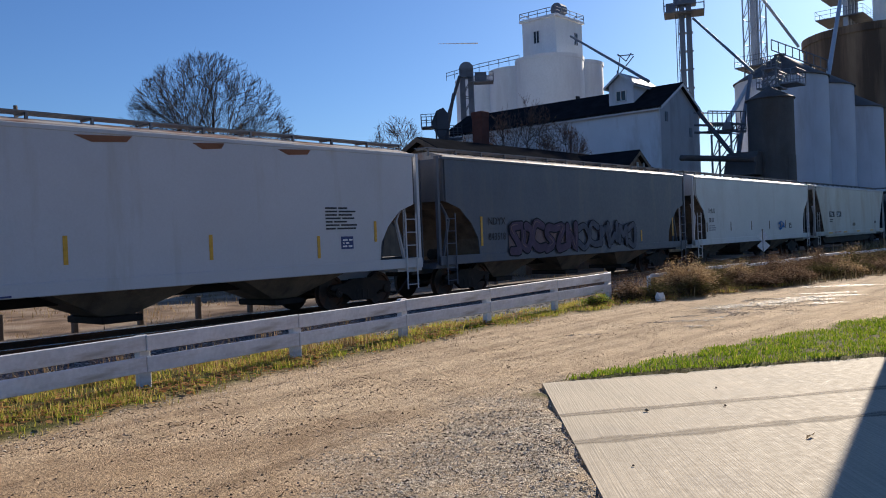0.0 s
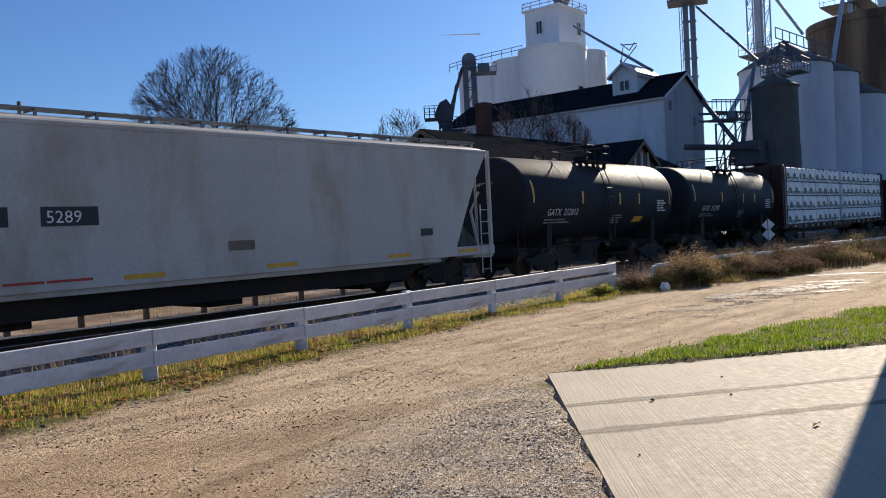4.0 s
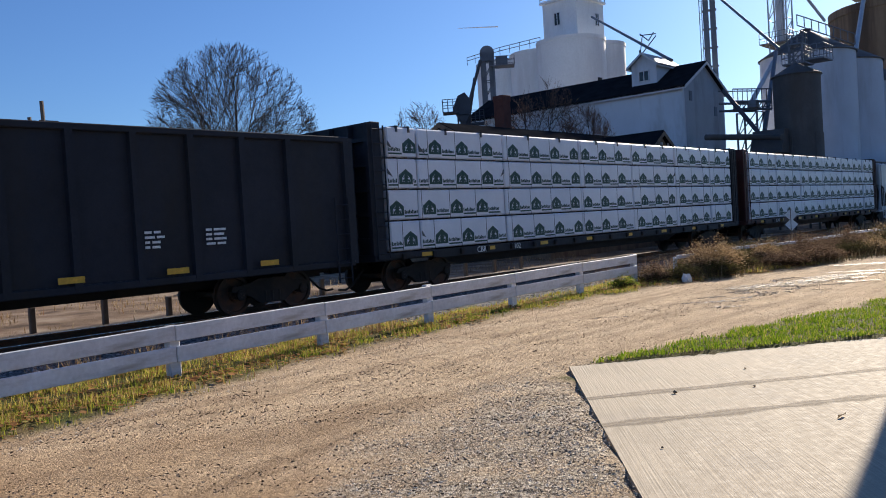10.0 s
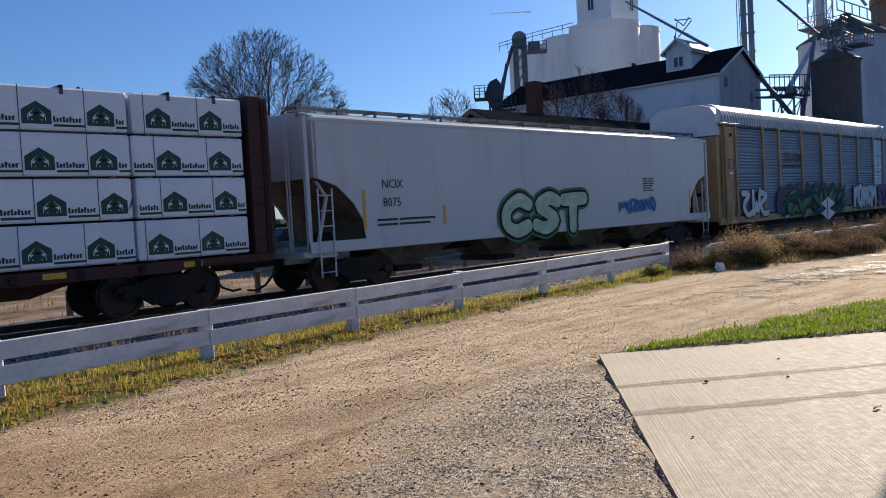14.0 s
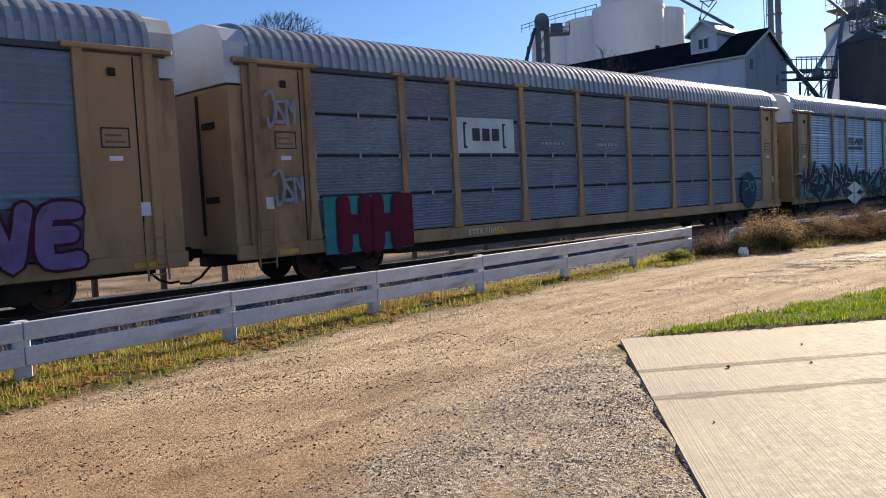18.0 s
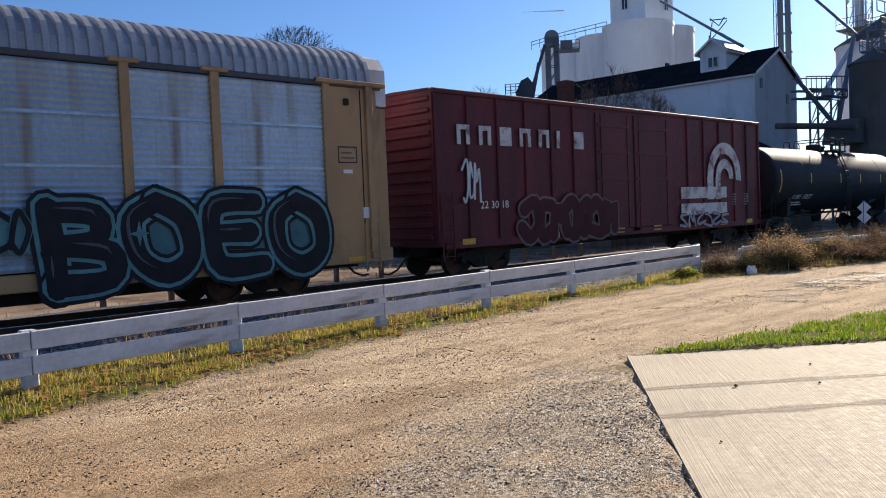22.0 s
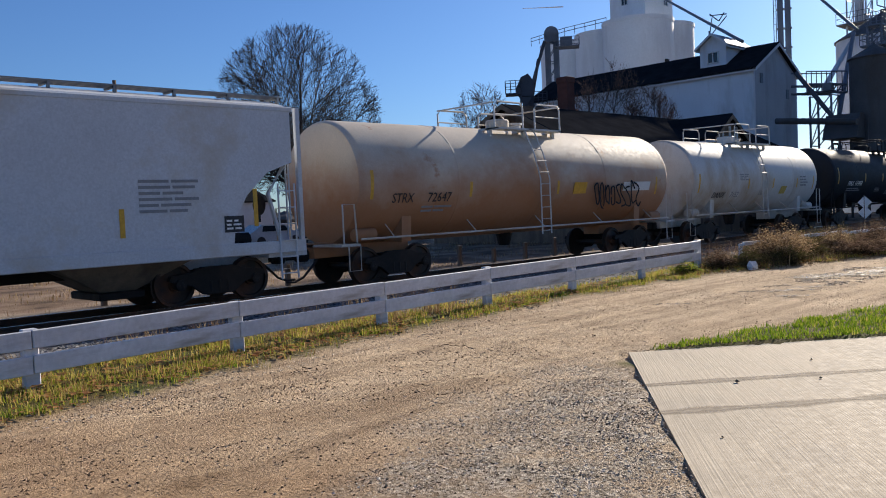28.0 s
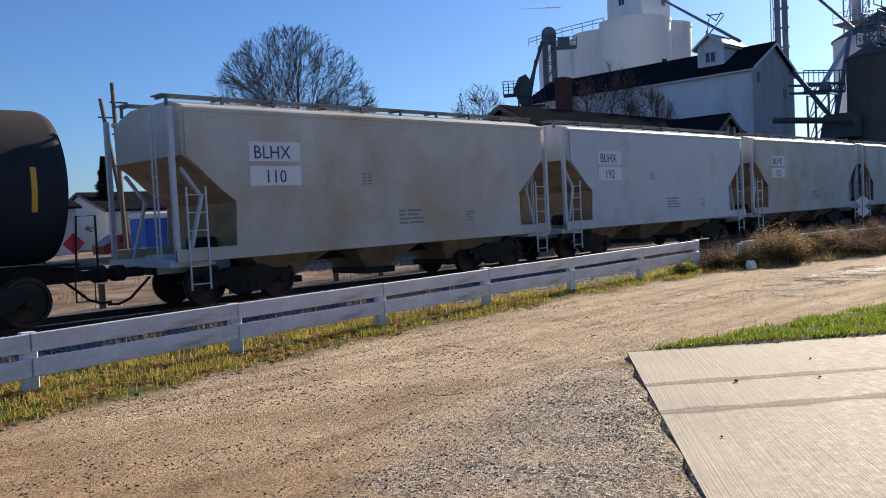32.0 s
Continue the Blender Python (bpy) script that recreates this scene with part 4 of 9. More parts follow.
def gondola_car(label, x0, L):
    car = thing("gondola_car", label, "gondola car", group="cars of the freight train")
    cars.append((car, x0))
    zb, top, hw = 0.95, 4.08, 1.52
    for s in (-1, 1):
        y0, y1 = sorted((s * (hw - 0.02), s * (hw + 0.0)))
        part("side_sheet", Geo().box(0.05, L - 0.05, y0, y1, zb, top), m_gondola, car)
        y0, y1 = sorted((s * (hw - 0.04), s * (hw + 0.09)))
        part("top_rail", Geo().box(0, L, y0, y1, top - 0.12, top + 0.02, 0.02), m_gondola, car)
        part("side_sill", Geo().box(0, L, y0, y1 - 0.02, zb - 0.06, zb + 0.1, 0.02), m_gondola, car)
        xs = [0.12, 1.08] + [2.2 + 1.275 * i for i in range(13)] + [L - 0.12]
        for x in xs:
            w = 0.075
            a, b = sorted((s * hw, s * (hw + 0.1)))
            g = Geo().prism([(x - w * 1.3, a if s > 0 else b), (x + w * 1.3, a if s > 0 else b), (x + w, b if s > 0 else a), (x - w, b if s > 0 else a)], zb + 0.02, top - 0.1, "z")
            part("side_post", g, m_gondola, car)
    for x, d in ((0.0, 1), (L, -1)):
        g = Geo()
        a, b = sorted((x, x + d * 0.06))
        g.box(a, b, -hw, hw, zb, top)
        sheet = part("end_sheet", g, m_gondola, car)
        for k in range(6):
            z = zb + 0.3 + k * 0.5
            a, b = sorted((x, x - d * 0.12))
            part("end_rib", Geo().box(a, b, -hw, hw, z, z + 0.16, 0.03), m_gondola, sheet)
        for y in (-hw, -0.5, 0.5, hw):
            part("end_post", Geo().box(min(x, x - d * 0.14), max(x, x - d * 0.14), y - 0.05, y + 0.05, zb, top), m_gondola, sheet)
        ladder("ladder", x + (0.15 if d > 0 else -0.6), -hw - 0.13, 0.5, 2.6, m_gondola, car)
    part("floor", Geo().box(0.05, L - 0.05, -hw, hw, zb, zb + 0.06), m_gondola, car)
    part("centre_sill", Geo().box(0.1, L - 0.1, -0.3, 0.3, 0.65, zb), m_black_iron, car)
    y = -hw - 0.025
    write("AIMX", 0.2, y - 0.08, 3.2, 0.36, m_letter_white, car, 0.95)
    write("20313", 0.2, y - 0.08, 2.72, 0.36, m_letter_white, car, 0.85)
    bars(0.55, y - 0.03, 1.72, 0.5, 0.28, 2, m_letter_white, car, 4)
    bars(1.6, y - 0.03, 1.72, 0.55, 0.28, 2, m_letter_white, car, 5)
    bars(2.9, y - 0.03, 2.05, 0.5, 0.14, 2, m_letter_white, car, 6)
    stripe(3.05, y - 0.03, 2.14, 0.32, 0.22, car, m_plate_white, "route_plate")
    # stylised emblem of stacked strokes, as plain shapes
    g = Geo()
    cx = 9.55
    for dx, z0, z1 in ((0, 2.72, 3.42),):
        g.prism([(cx - 0.34, z0), (cx - 0.16, z0), (cx - 0.06, z1 - 0.2), (cx + 0.06, z1 - 0.2), (cx + 0.16, z0), (cx + 0.34, z0), (cx + 0.16, z1), (cx - 0.16, z1)], y - 0.02, y - 0.012)
    g.box(cx - 0.08, cx + 0.12, y - 0.02, y - 0.012, 2.42, 2.8)
    g.prism([(cx - 0.62, 1.9), (cx - 0.35, 1.9), (cx - 0.28, 2.3), (cx, 2.05), (cx + 0.28, 2.3), (cx + 0.35, 1.9), (cx + 0.62, 1.9), (cx + 0.42, 2.62), (cx + 0.22, 2.62), (cx, 2.36), (cx - 0.22, 2.62), (cx - 0.42, 2.62)], y - 0.02, y - 0.012)
    part("emblem", g, m_letter_white, car)
    for x in (0.5, 3.0, 5.9, 9.2, 12.0, 14.2, 16.5):
        stripe(x, y - 0.1, 1.1, 0.5, 0.12, car)
    stripe(0.5, y - 0.1, 1.22, 0.5, 0.12, car)
    for x in (13.8, 15.2):
        bars(x, y - 0.03, 2.0, 0.5, 0.4, 4, m_letter_white, car, int(x))
    running_gear(car, L, 2.2)
    return car


m_dark_rail = mat("dark_eave_rail", (0.06, 0.062, 0.07), 0.7)
RACK_POSTS = (1.9, 4.75, 6.58, 9.42, 12.18, 15.0, 17.88, 20.66, 22.55, 25.35)


@functools.lru_cache(maxsize=None)
def rack_panel_mesh(w, h, pitch, depth, material):
    """Sheet with ridges running lengthwise."""
    g = Geo()
    n = max(3, int(h / pitch))
    vs, fs = [], []
    for i in range(2 * n + 1):
        z = h * i / (2 * n)
        y = -depth if i % 2 else 0.0
        vs += [(0, y, z), (w, y, z)]
        if i:
            k = 2 * i
            fs.append((k - 2, k - 1, k + 1, k))
    g.add(vs, fs)
    return g.mesh("panel", material)


def autorack_car(label, x0, L, panel_mat, rows=4, pitch=0.085, odd=None, shift=0.0):
    """Enclosed car carrier with panels between posts and a ridged, arched roof."""
    car = thing("autorack_car", label, "autorack car", group="cars of the freight train")
    cars.append((car, x0))
    eave, sill, hw = 4.86, 0.98, 1.56
    posts = [round(x + shift, 2) for x in RACK_POSTS]
    for s in (-1, 1):
        y0, y1 = sorted((s * (hw - 0.1), s * (hw + 0.03)))
        part("side_sill", Geo().box(-0.1, L + 0.1, y0, y1, 0.66, sill, 0.02), m_rack_tan, car)
        part("eave_rail", Geo().box(0.1, L - 0.1, y0, y1 + 0.0, eave - 0.08, eave + 0.04, 0.02), m_dark_rail, car)
        for x in posts:
            a, b = sorted((s * (hw - 0.06), s * (hw + 0.06)))
            post = [(x - 0.17, 0.98), (x + 0.17, 0.98), (x + 0.09, 1.7), (x + 0.09, eave - 0.02), (x - 0.09, eave - 0.02), (x - 0.09, 1.7)]
            sp = part("side_post", Geo().prism(post, a, b), m_rack_tan, car)
            a, b = sorted((s * (hw - 0.02), s * (hw + 0.1)))
            part("post_cap", Geo().box(x - 0.3, x + 0.3, a, b, eave - 0.02, eave + 0.07, 0.015), m_rack_tan, sp)
    edges = list(zip(posts, posts[1:]))
    for i, (a, b) in enumerate(edges):
        hh = (eave - 0.08 - sill) / rows
        for r in range(rows):
            me = rack_panel_mesh(round(b - a - 0.2, 2), round(hh - 0.05, 3), pitch, 0.03, odd[1] if odd and i == odd[0] else panel_mat)
            z = sill + 0.03 + r * hh
            part("panel", me, None, car, at=(a + 0.1, -hw + 0.03, z))
        if rows > 1:
            g = Geo()
            for r in range(1, rows):
                z = sill + r * hh
                g.box(a + 0.09, b - 0.09, -hw - 0.0, -hw + 0.03, z - 0.025, z + 0.025)
            tagged(part("panel_joint", g, m_black_iron, car), kind="stuff")
            g = Geo()
            for r in range(1, rows):
                z = sill + r * hh
                for q in (a + 0.11, (a + b) / 2, b - 0.16):
                    g.box(q, q + 0.06, -hw - 0.015, -hw, z - 0.06, z + 0.07)
            tagged(part("panel_clip", g, m_rack_roof, car), kind="stuff")
        else:
            for z in (1.95, 2.85, 3.8):
                part("panel_seam", Geo().box(a + 0.1, b - 0.1, -hw - 0.004, -hw + 0.03, z, z + 0.07, 0.01), panel_mat, car)
        me = rack_panel_mesh(round(b - a - 0.2, 2), round(eave - sill - 0.1, 3), 0.2, 0.03, panel_mat)
        part("panel", me, None, car, at=Matrix.Translation((b - 0.1, hw - 0.03, sill + 0.03)) @ Matrix.Rotation(math.pi, 4, "Z"))
    # ends: door shells, tan below and pale above
    for x, d in ((0.0, 1), (L, -1)):
        inner = posts[0] if d > 0 else posts[-1]
        a, b = sorted((x + d * 0.25, inner - d * 0.05))
        for s in (-1, 1):
            y0, y1 = sorted((s * (hw - 0.05), s * (hw + 0.005)))
            es = part("end_side_sheet", Geo().box(a, b, y0, y1, sill, eave - 0.05), m_rack_tan, car)
            part("door_track_post", Geo().box(x + d * 0.5 - 0.1, x + d * 0.5 + 0.1, min(s * hw, s * (hw + 0.08)), max(s * hw, s * (hw + 0.08)), 0.75, eave, 0.02), m_rack_tan, es)
        arc = [(x - d * 0.14 * math.cos(k * 0.14 - 0.98), -1.5 + 3.0 * k / 14) for k in range(15)]
        part("end_door", Geo().prism([(x + d * 0.25, -1.5)] + arc + [(x + d * 0.25, 1.5)], 0.8, eave - 0.5, "z"), m_rack_tan, car)
        hood = [(-1.5, eave - 0.45), (-1.5, eave + 0.42), (-1.3, eave + 0.72), (-0.7, eave + 0.9), (0.7, eave + 0.9), (1.3, eave + 0.72), (1.5, eave + 0.42), (1.5, eave - 0.45)]
        part("end_cap", Geo().prism(hood, min(x - d * 0.12, x + d * 0.5), max(x - d * 0.12, x + d * 0.5), "x"), m_hop_pale, car)
        for s in (-1, 1):
            y0, y1 = sorted((s * (hw - 0.02), s * (hw + 0.11)))
            part("door_header", Geo().box(min(x, inner + d * 0.3), max(x, inner + d * 0.3), y0, y1, eave - 0.03, eave + 0.08, 0.02), m_rack_tan, car)
        part("door_latch", Geo().box(min(x, x - d * 0.16), max(x, x - d * 0.16), -0.35, -0.25, 1.2, eave - 0.6), m_black_iron, car)
        ladder("ladder", x + (0.35 if d > 0 else -0.8), -hw - 0.1, 0.45, 1.6, m_rack_tan, car)
        # stencilled box, small plates, slots and rust on the end sheets
        mid = (a + b) / 2 + d * 0.2
        f = -hw - 0.012
        for p, q, z0, z1 in ((-0.28, 0.28, 3.02, 3.05), (-0.28, 0.28, 3.38, 3.41), (-0.28, -0.25, 3.02, 3.41), (0.25, 0.28, 3.02, 3.41)):
            part("stencil_line", Geo().box(mid + p, mid + q, f, f + 0.006, z0, z1), m_letter_black, car)
        part("stencil_bars", Geo().box(mid - 0.2, mid + 0.2, f, f + 0.006, 3.12, 3.16).box(mid - 0.2, mid + 0.12, f, f + 0.006, 3.24, 3.28), m_wood_post, car)
        part("data_plate", Geo().box(mid - 0.14, mid + 0.12, f - 0.004, f + 0.006, 2.78, 2.87), m_plate_white, car)
        part("notice_plate", Geo().box(mid - 0.5 * d - 0.1, mid - 0.5 * d + 0.1, f - 0.004, f + 0.006, 1.72, 1.98), m_plate_white, car)
        part("hasp", Geo().box(mid - 0.08, mid + 0.08, f - 0.05, f, eave - 0.5, eave - 0.34, 0.02), m_black_iron, car)
        part("sheet_seam", Geo().box(mid + 0.42, mid + 0.45, f, f + 0.01, sill, eave - 0.1), m_black_iron, car)
        for z in (1.9, 3.5):
            part("door_slot", Geo().box(min(x - d * 0.11, x - d * 0.15), max(x - d * 0.11, x - d * 0.15), -0.95, -0.45, z, z + 0.14), m_black_iron, car)
    part("underframe", Geo().prism([(4.2, 0.7), (L - 4.2, 0.7), (L - 5.0, 0.4), (5.0, 0.4)], -1.0, 1.0), m_black_iron, car)
    # arched roof, square ribs across
    g = Geo()
    nr, na = int((L - 0.7) / 0.27), 14
    rows_ = []
    for i in range(nr):
        x = 0.38 + i * (L - 0.76) / nr
        rows_ += [(x, 0.0), (x + 0.12, 0.0), (x + 0.135, 0.06), (x + 0.25, 0.06)]
    vs, fs = [], []
    for x, lift in rows_:
        for k in range(na + 1):
            a = math.pi * k / na
            c, q = math.cos(a), math.sin(a)
            vs.append((x, -1.53 * math.copysign(abs(c) ** 0.8, c) * (1 + lift * 0.5), eave + 0.02 + 0.95 * q ** 0.7 + lift * min(q * 3, 1)))
    for i in range(len(rows_) - 1):
        for k in range(na):
            p = i * (na + 1) + k
            fs.append((p, p + 1, p + na + 2, p + na + 1))
    fs.append(tuple(range(na + 1)))
    fs.append(tuple((len(rows_) - 1) * (na + 1) + k for k in range(na, -1, -1)))
    g.add(vs, fs)
    part("roof", g, m_rack_roof, car)
    part("deck", Geo().box(0.2, L - 0.2, -1.45, 1.45, 0.8, 1.0), m_black_iron, car)
    part("centre_sill", Geo().box(0, L, -0.3, 0.3, 0.5, 0.8), m_black_iron, car)
    for x in (0.9, 8.0, 17.0, 25.8):
        stripe(x, -hw - 0.04, 0.72, 0.5, 0.1, car)
    running_gear(car, L, 3.2)
    return car, hw


def box_car(label, x0, L):
    car = thing("box_car", label, "box car", group="cars of the freight train")
    cars.append((car, x0))
    zb, top, hw = 0.88, 4.98, 1.52
    doors = (7.1, 9.3, 11.75)
    for s in (-1, 1):
        y0, y1 = sorted((s * (hw - 0.05), s * hw))
        part("side_sheet", Geo().box(0.05, L - 0.05, y0, y1, zb, top - 0.02), m_box_red, car)
        y0, y1 = sorted((s * (hw - 0.04), s * (hw + 0.06)))
        part("side_sill", Geo().box(0.3, L - 0.3, y0, y1, zb - 0.08, zb + 0.12, 0.02), m_box_red, car)
        part("roof_rail", Geo().box(0, L, y0, y1, top - 0.1, top + 0.03, 0.02), m_box_red, car)
        xs = [0.1, 1.3, 2.5, 3.7, 4.9, 6.0, 12.9, 14.1, 15.3, 16.5, 17.6, L - 0.1]
        for x in xs:
            a, b = sorted((s * hw, s * (hw + 0.055)))
            part("side_post", Geo().box(x - 0.06, x + 0.06, a, b, zb + 0.1, top - 0.1, 0.02), m_box_red, car)
        for a_, b_ in zip(doors, doors[1:]):
            a, b = sorted((s * (hw - 0.01), s * (hw + 0.045)))
            dr = part("plug_door", Geo().box(a_ + 0.05, b_ - 0.05, a, b, zb + 0.15, top - 0.2, 0.02), m_box_red, car)
            a, b = sorted((s * (hw + 0.04), s * (hw + 0.07)))
            for k in range(4):
                z = zb + 0.9 + k * 0.85
                part("door_rib", Geo().box(a_ + 0.15, b_ - 0.15, a, b, z, z + 0.1), m_box_red, dr)
            for q in (a_ + 0.3, b_ - 0.4):
                part("lock_bar", Geo().box(q, q + 0.08, a + 0.003, b + 0.003, zb + 0.2, top - 0.25), m_box_red, dr)
            part("door_rail", Geo().box(a_ - 0.2, b_ + 0.2, a - 0.02, b, zb + 0.06, zb + 0.14), m_box_red, car)
    roof = part("roof", Geo().prism([(-1.5, top - 0.02), (1.5, top - 0.02), (1.4, top + 0.04), (0, top + 0.09), (-1.4, top + 0.04)], 0.0, L, "x"), m_box_red, car)
    rib = Geo().prism([(-1.46, top + 0.0), (1.46, top + 0.0), (1.36, top + 0.06), (0, top + 0.115), (-1.36, top + 0.06)], 0.0, 0.07, "x").mesh("roof_rib", m_box_red)
    for i in range(int(L / 1.2)):
        part("roof_rib", rib, None, roof, at=(0.3 + i * 1.2, 0, 0))
    for x, d in ((0.0, 1), (L, -1)):
        g = Geo()
        a, b = sorted((x, x + d * 0.06))
        g.box(a, b, -hw, hw, zb, top)
        sheet = part("end_sheet", g, m_box_red, car)
        for k in range(13):
            z = zb + 0.2 + k * 0.3
            a, b = sorted((x, x - d * 0.07))
            part("corrugation", Geo().box(a, b, -hw + 0.08, hw - 0.08, z, z + 0.14, 0.03), m_box_red, sheet)
        ladder("ladder", x + (0.15 if d > 0 else -0.6), -hw - 0.09, 0.5, 2.3, m_box_red, car)
    part("underframe", Geo().box(0.1, L - 0.1, -0.35, 0.35, 0.6, zb), m_black_iron, car)
    y = -hw - 0.062
    # faded name as seven plain blocks, arc emblem and striped panel below it
    for i in range(7):
        x = 0.84 + i * 0.855
        w = 0.48 if i != 5 else 0.14
        g = Geo()
        if i in (0, 1, 3, 4):
            g.box(x, x + 0.13, y - 0.004, y + 0.02, 3.58, 4.1).box(x + w - 0.13, x + w, y - 0.004, y + 0.02, 3.58, 4.1).box(x + 0.13, x + w - 0.13, y - 0.004, y + 0.02, 3.97, 4.1)
        else:
            g.box(x, x + w, y - 0.004, y + 0.02, 3.58, 4.1)
        part("name_block", g, m_faded_white, car, "faded white painted block")
    g = Geo()

    def arc(cx, cz, r0, r1, a0, a1, n=18):
        vs, fs = [], []
        for k in range(n + 1):
            a = radians(a0 + (a1 - a0) * k / n)
            vs += [(cx + r0 * math.cos(a), y - 0.004, cz + r0 * math.sin(a)), (cx + r1 * math.cos(a), y - 0.004, cz + r1 * math.sin(a))]
            if k:
                i = 2 * k
                fs.append((i - 2, i - 1, i + 1, i))
        g.add(vs, fs)
    arc(15.62, 2.72, 0.92, 1.36, -5, 180)
    arc(15.62, 2.72, 0.35, 0.72, -5, 180)
    g.box(14.26, 14.7, y - 0.004, y + 0.02, 1.9, 2.74)
    g.box(14.9, 15.27, y - 0.004, y + 0.02, 1.9, 2.74)
    for k, z in enumerate((1.95, 1.35)):
        g.box(12.3, 15.75, y - 0.005, y + 0.02, z, z + 0.42)
    part("arc_emblem", g, m_faded_white, car, "faded white arc emblem with striped panel")
    write("22 30 18", 1.65, y - 0.002, 1.85, 0.3, m_letter_white, car, 1.1)
    scrawl(0.95, y, 2.0, 0.7, 1.1, 3, "white", "grey", car, 21, thick=0.03)
    scrawl(3.4, y, 0.98, 4.6, 0.95, 7, "oxide", "pink", car, 22, thick=0.2)
    scrawl(12.1, y, 0.95, 3.6, 0.45, 6, "grey", "black", car, 23, thick=0.05)
    for x in (0.9, 4.6, 8.1, 10.4, 12.4, 15.2, 17.4):
        stripe(x, y, 0.9, 0.5, 0.16, car)
    for x in (16.2, 17.2):
        bars(x, y, 2.1, 0.4, 0.5, 5, m_letter_grey, car, int(x))
    running_gear(car, L, 2.3)
    return car


# ---- the train ----
cars = []
m_rust_roof = mat("rusted_roof_paint", (0.42, 0.39, 0.36), 0.6, vary=0.15, stain=(0.22, 0.10, 0.05), amount=0.7, sscale=1.0, stretch=(1, 1, 0.4))

c = hopper_car("light grey covered hopper car with yellow reflectors and a rust-streaked roof", 0.3, 17.4, m_hop_grey, 2.75, 1.8, rust_roof=True)
for x, z in ((7.1, 1.55), (10.3, 1.5), (13.4, 1.4), (15.4, 1.75)):
    stripe(x, -1.59, z, 0.09, 0.55, c)
bars(13.7, -1.59, 2.66, 1.15, 0.6, 7, m_letter_black, c, 1)
stripe(14.2, -1.59, 1.6, 0.42, 0.32, c, m_letter_blue, "data_plate")
bars(14.25, -1.60, 1.85, 0.34, 0.24, 3, m_letter_white, c, 2)
bars(0.6, -1.61, 1.18, 6.5, 0.2, 3, m_letter_blue, c, 3)
m_flake = mat("flaking_rust", (0.24, 0.10, 0.05), 0.9, vary=0.3)
for x, w in ((7.4, 1.2), (10.0, 0.8), (12.3, 1.0), (4.0, 1.5)):
    part("rust_patch", Geo().prism([(x, 4.02), (x + w, 4.06), (x + w * 0.9, 3.94), (x + w * 0.3, 3.9)], -1.596, -1.58), m_flake, c)

c = hopper_car("slate grey covered hopper car with sprayed lettering along its side", 18.3, 17.4, m_hop_dark, 2.85, 2.0, rust_roof=True, frame_mat=m_hop_dark)
write("NDYX", 2.42, -1.6, 2.14, 0.33, m_letter_black, c, 1.0)
write("843518", 2.42, -1.6, 1.66, 0.33, m_letter_black, c, 0.95)
for x, z, h in ((2.05, 1.5, 0.9), (5.6, 1.4, 0.5), (7.5, 1.35, 0.5), (10.9, 1.4, 0.45), (12.8, 1.35, 0.45), (15.8, 1.5, 0.8)):
    stripe(x, -1.59, z, 0.1, h, c)
scrawl(3.5, -1.6, 1.22, 4.1, 0.9, 6, "purple", "black", c, 5, back="pink", thick=0.13, shine="pink")
scrawl(7.8, -1.6, 1.28, 4.5, 0.8, 6, "slate", "black", c, 8, thick=0.11)

c = hopper_car("off-white covered hopper car with a small blue tag", 36.4, 17.7, m_hop_cream, 3.3, 1.45, CUT_BULGE)
write("FMLX", 1.76, -1.59, 2.48, 0.32, m_letter_black, c, 1.0)
write("2039", 1.76, -1.59, 2.04, 0.32, m_letter_black, c, 1.0)
bars(1.75, -1.59, 1.9, 1.0, 0.3, 3, m_letter_grey, c, 7)
for x in (1.5, 4.5, 7.4, 10.2, 12.9):
    stripe(x, -1.59, 1.6, 0.09, 0.45, c, m_bay_dirt)
scrawl(11.7, -1.6, 1.6, 0.9, 0.35, 3, "blue", "blue", c, 4, thick=0.035)
stripe(13.6, -1.59, 1.6, 0.4, 0.3, c, m_letter_black, "data_plate")
bars(13.64, -1.6, 1.84, 0.32, 0.22, 3, m_letter_white, c, 8)

c = hopper_car("beige grey covered hopper car, stained along the lower side", 55.2, 18.9, m_hop_beige, 3.95, 1.95, CUT_LINE)
part("underframe", Geo().prism([(2.9, 0.98), (16.0, 0.98), (15.2, 0.45), (3.6, 0.45)], -1.15, 1.15), m_black_iron, c)
part("side_frame", Geo().box(2.6, 16.3, -1.5, -1.42, 0.88, 1.0, 0.01), m_hop_beige, c)
for x, w, t in ((3.15, 1.22, "TIMX"), (4.95, 1.1, "5289")):
    stripe(x, -1.59, 2.2, w, 0.36, c, m_letter_black, "number_panel")
    write(t, x + 0.08, -1.6, 2.26, 0.33, m_letter_white, c, 1.05)
bars(3.2, -1.59, 2.05, 1.0, 0.26, 2, m_letter_black, c, 9)
stripe(9.0, -1.59, 1.55, 0.7, 0.22, c, m_bay_dirt, "stain")
stripe(15.4, -1.59, 1.65, 0.5, 0.2, c, m_letter_black, "data_plate")
for x in (2.9, 6.5, 10.0, 14.0, 17.0):
    stripe(x, -1.61, 1.1, 0.9, 0.1, c)
bars(4.2, -1.61, 1.2, 2.0, 0.1, 1, mat("red_print", (0.4, 0.05, 0.03), 0.6), c, 10)

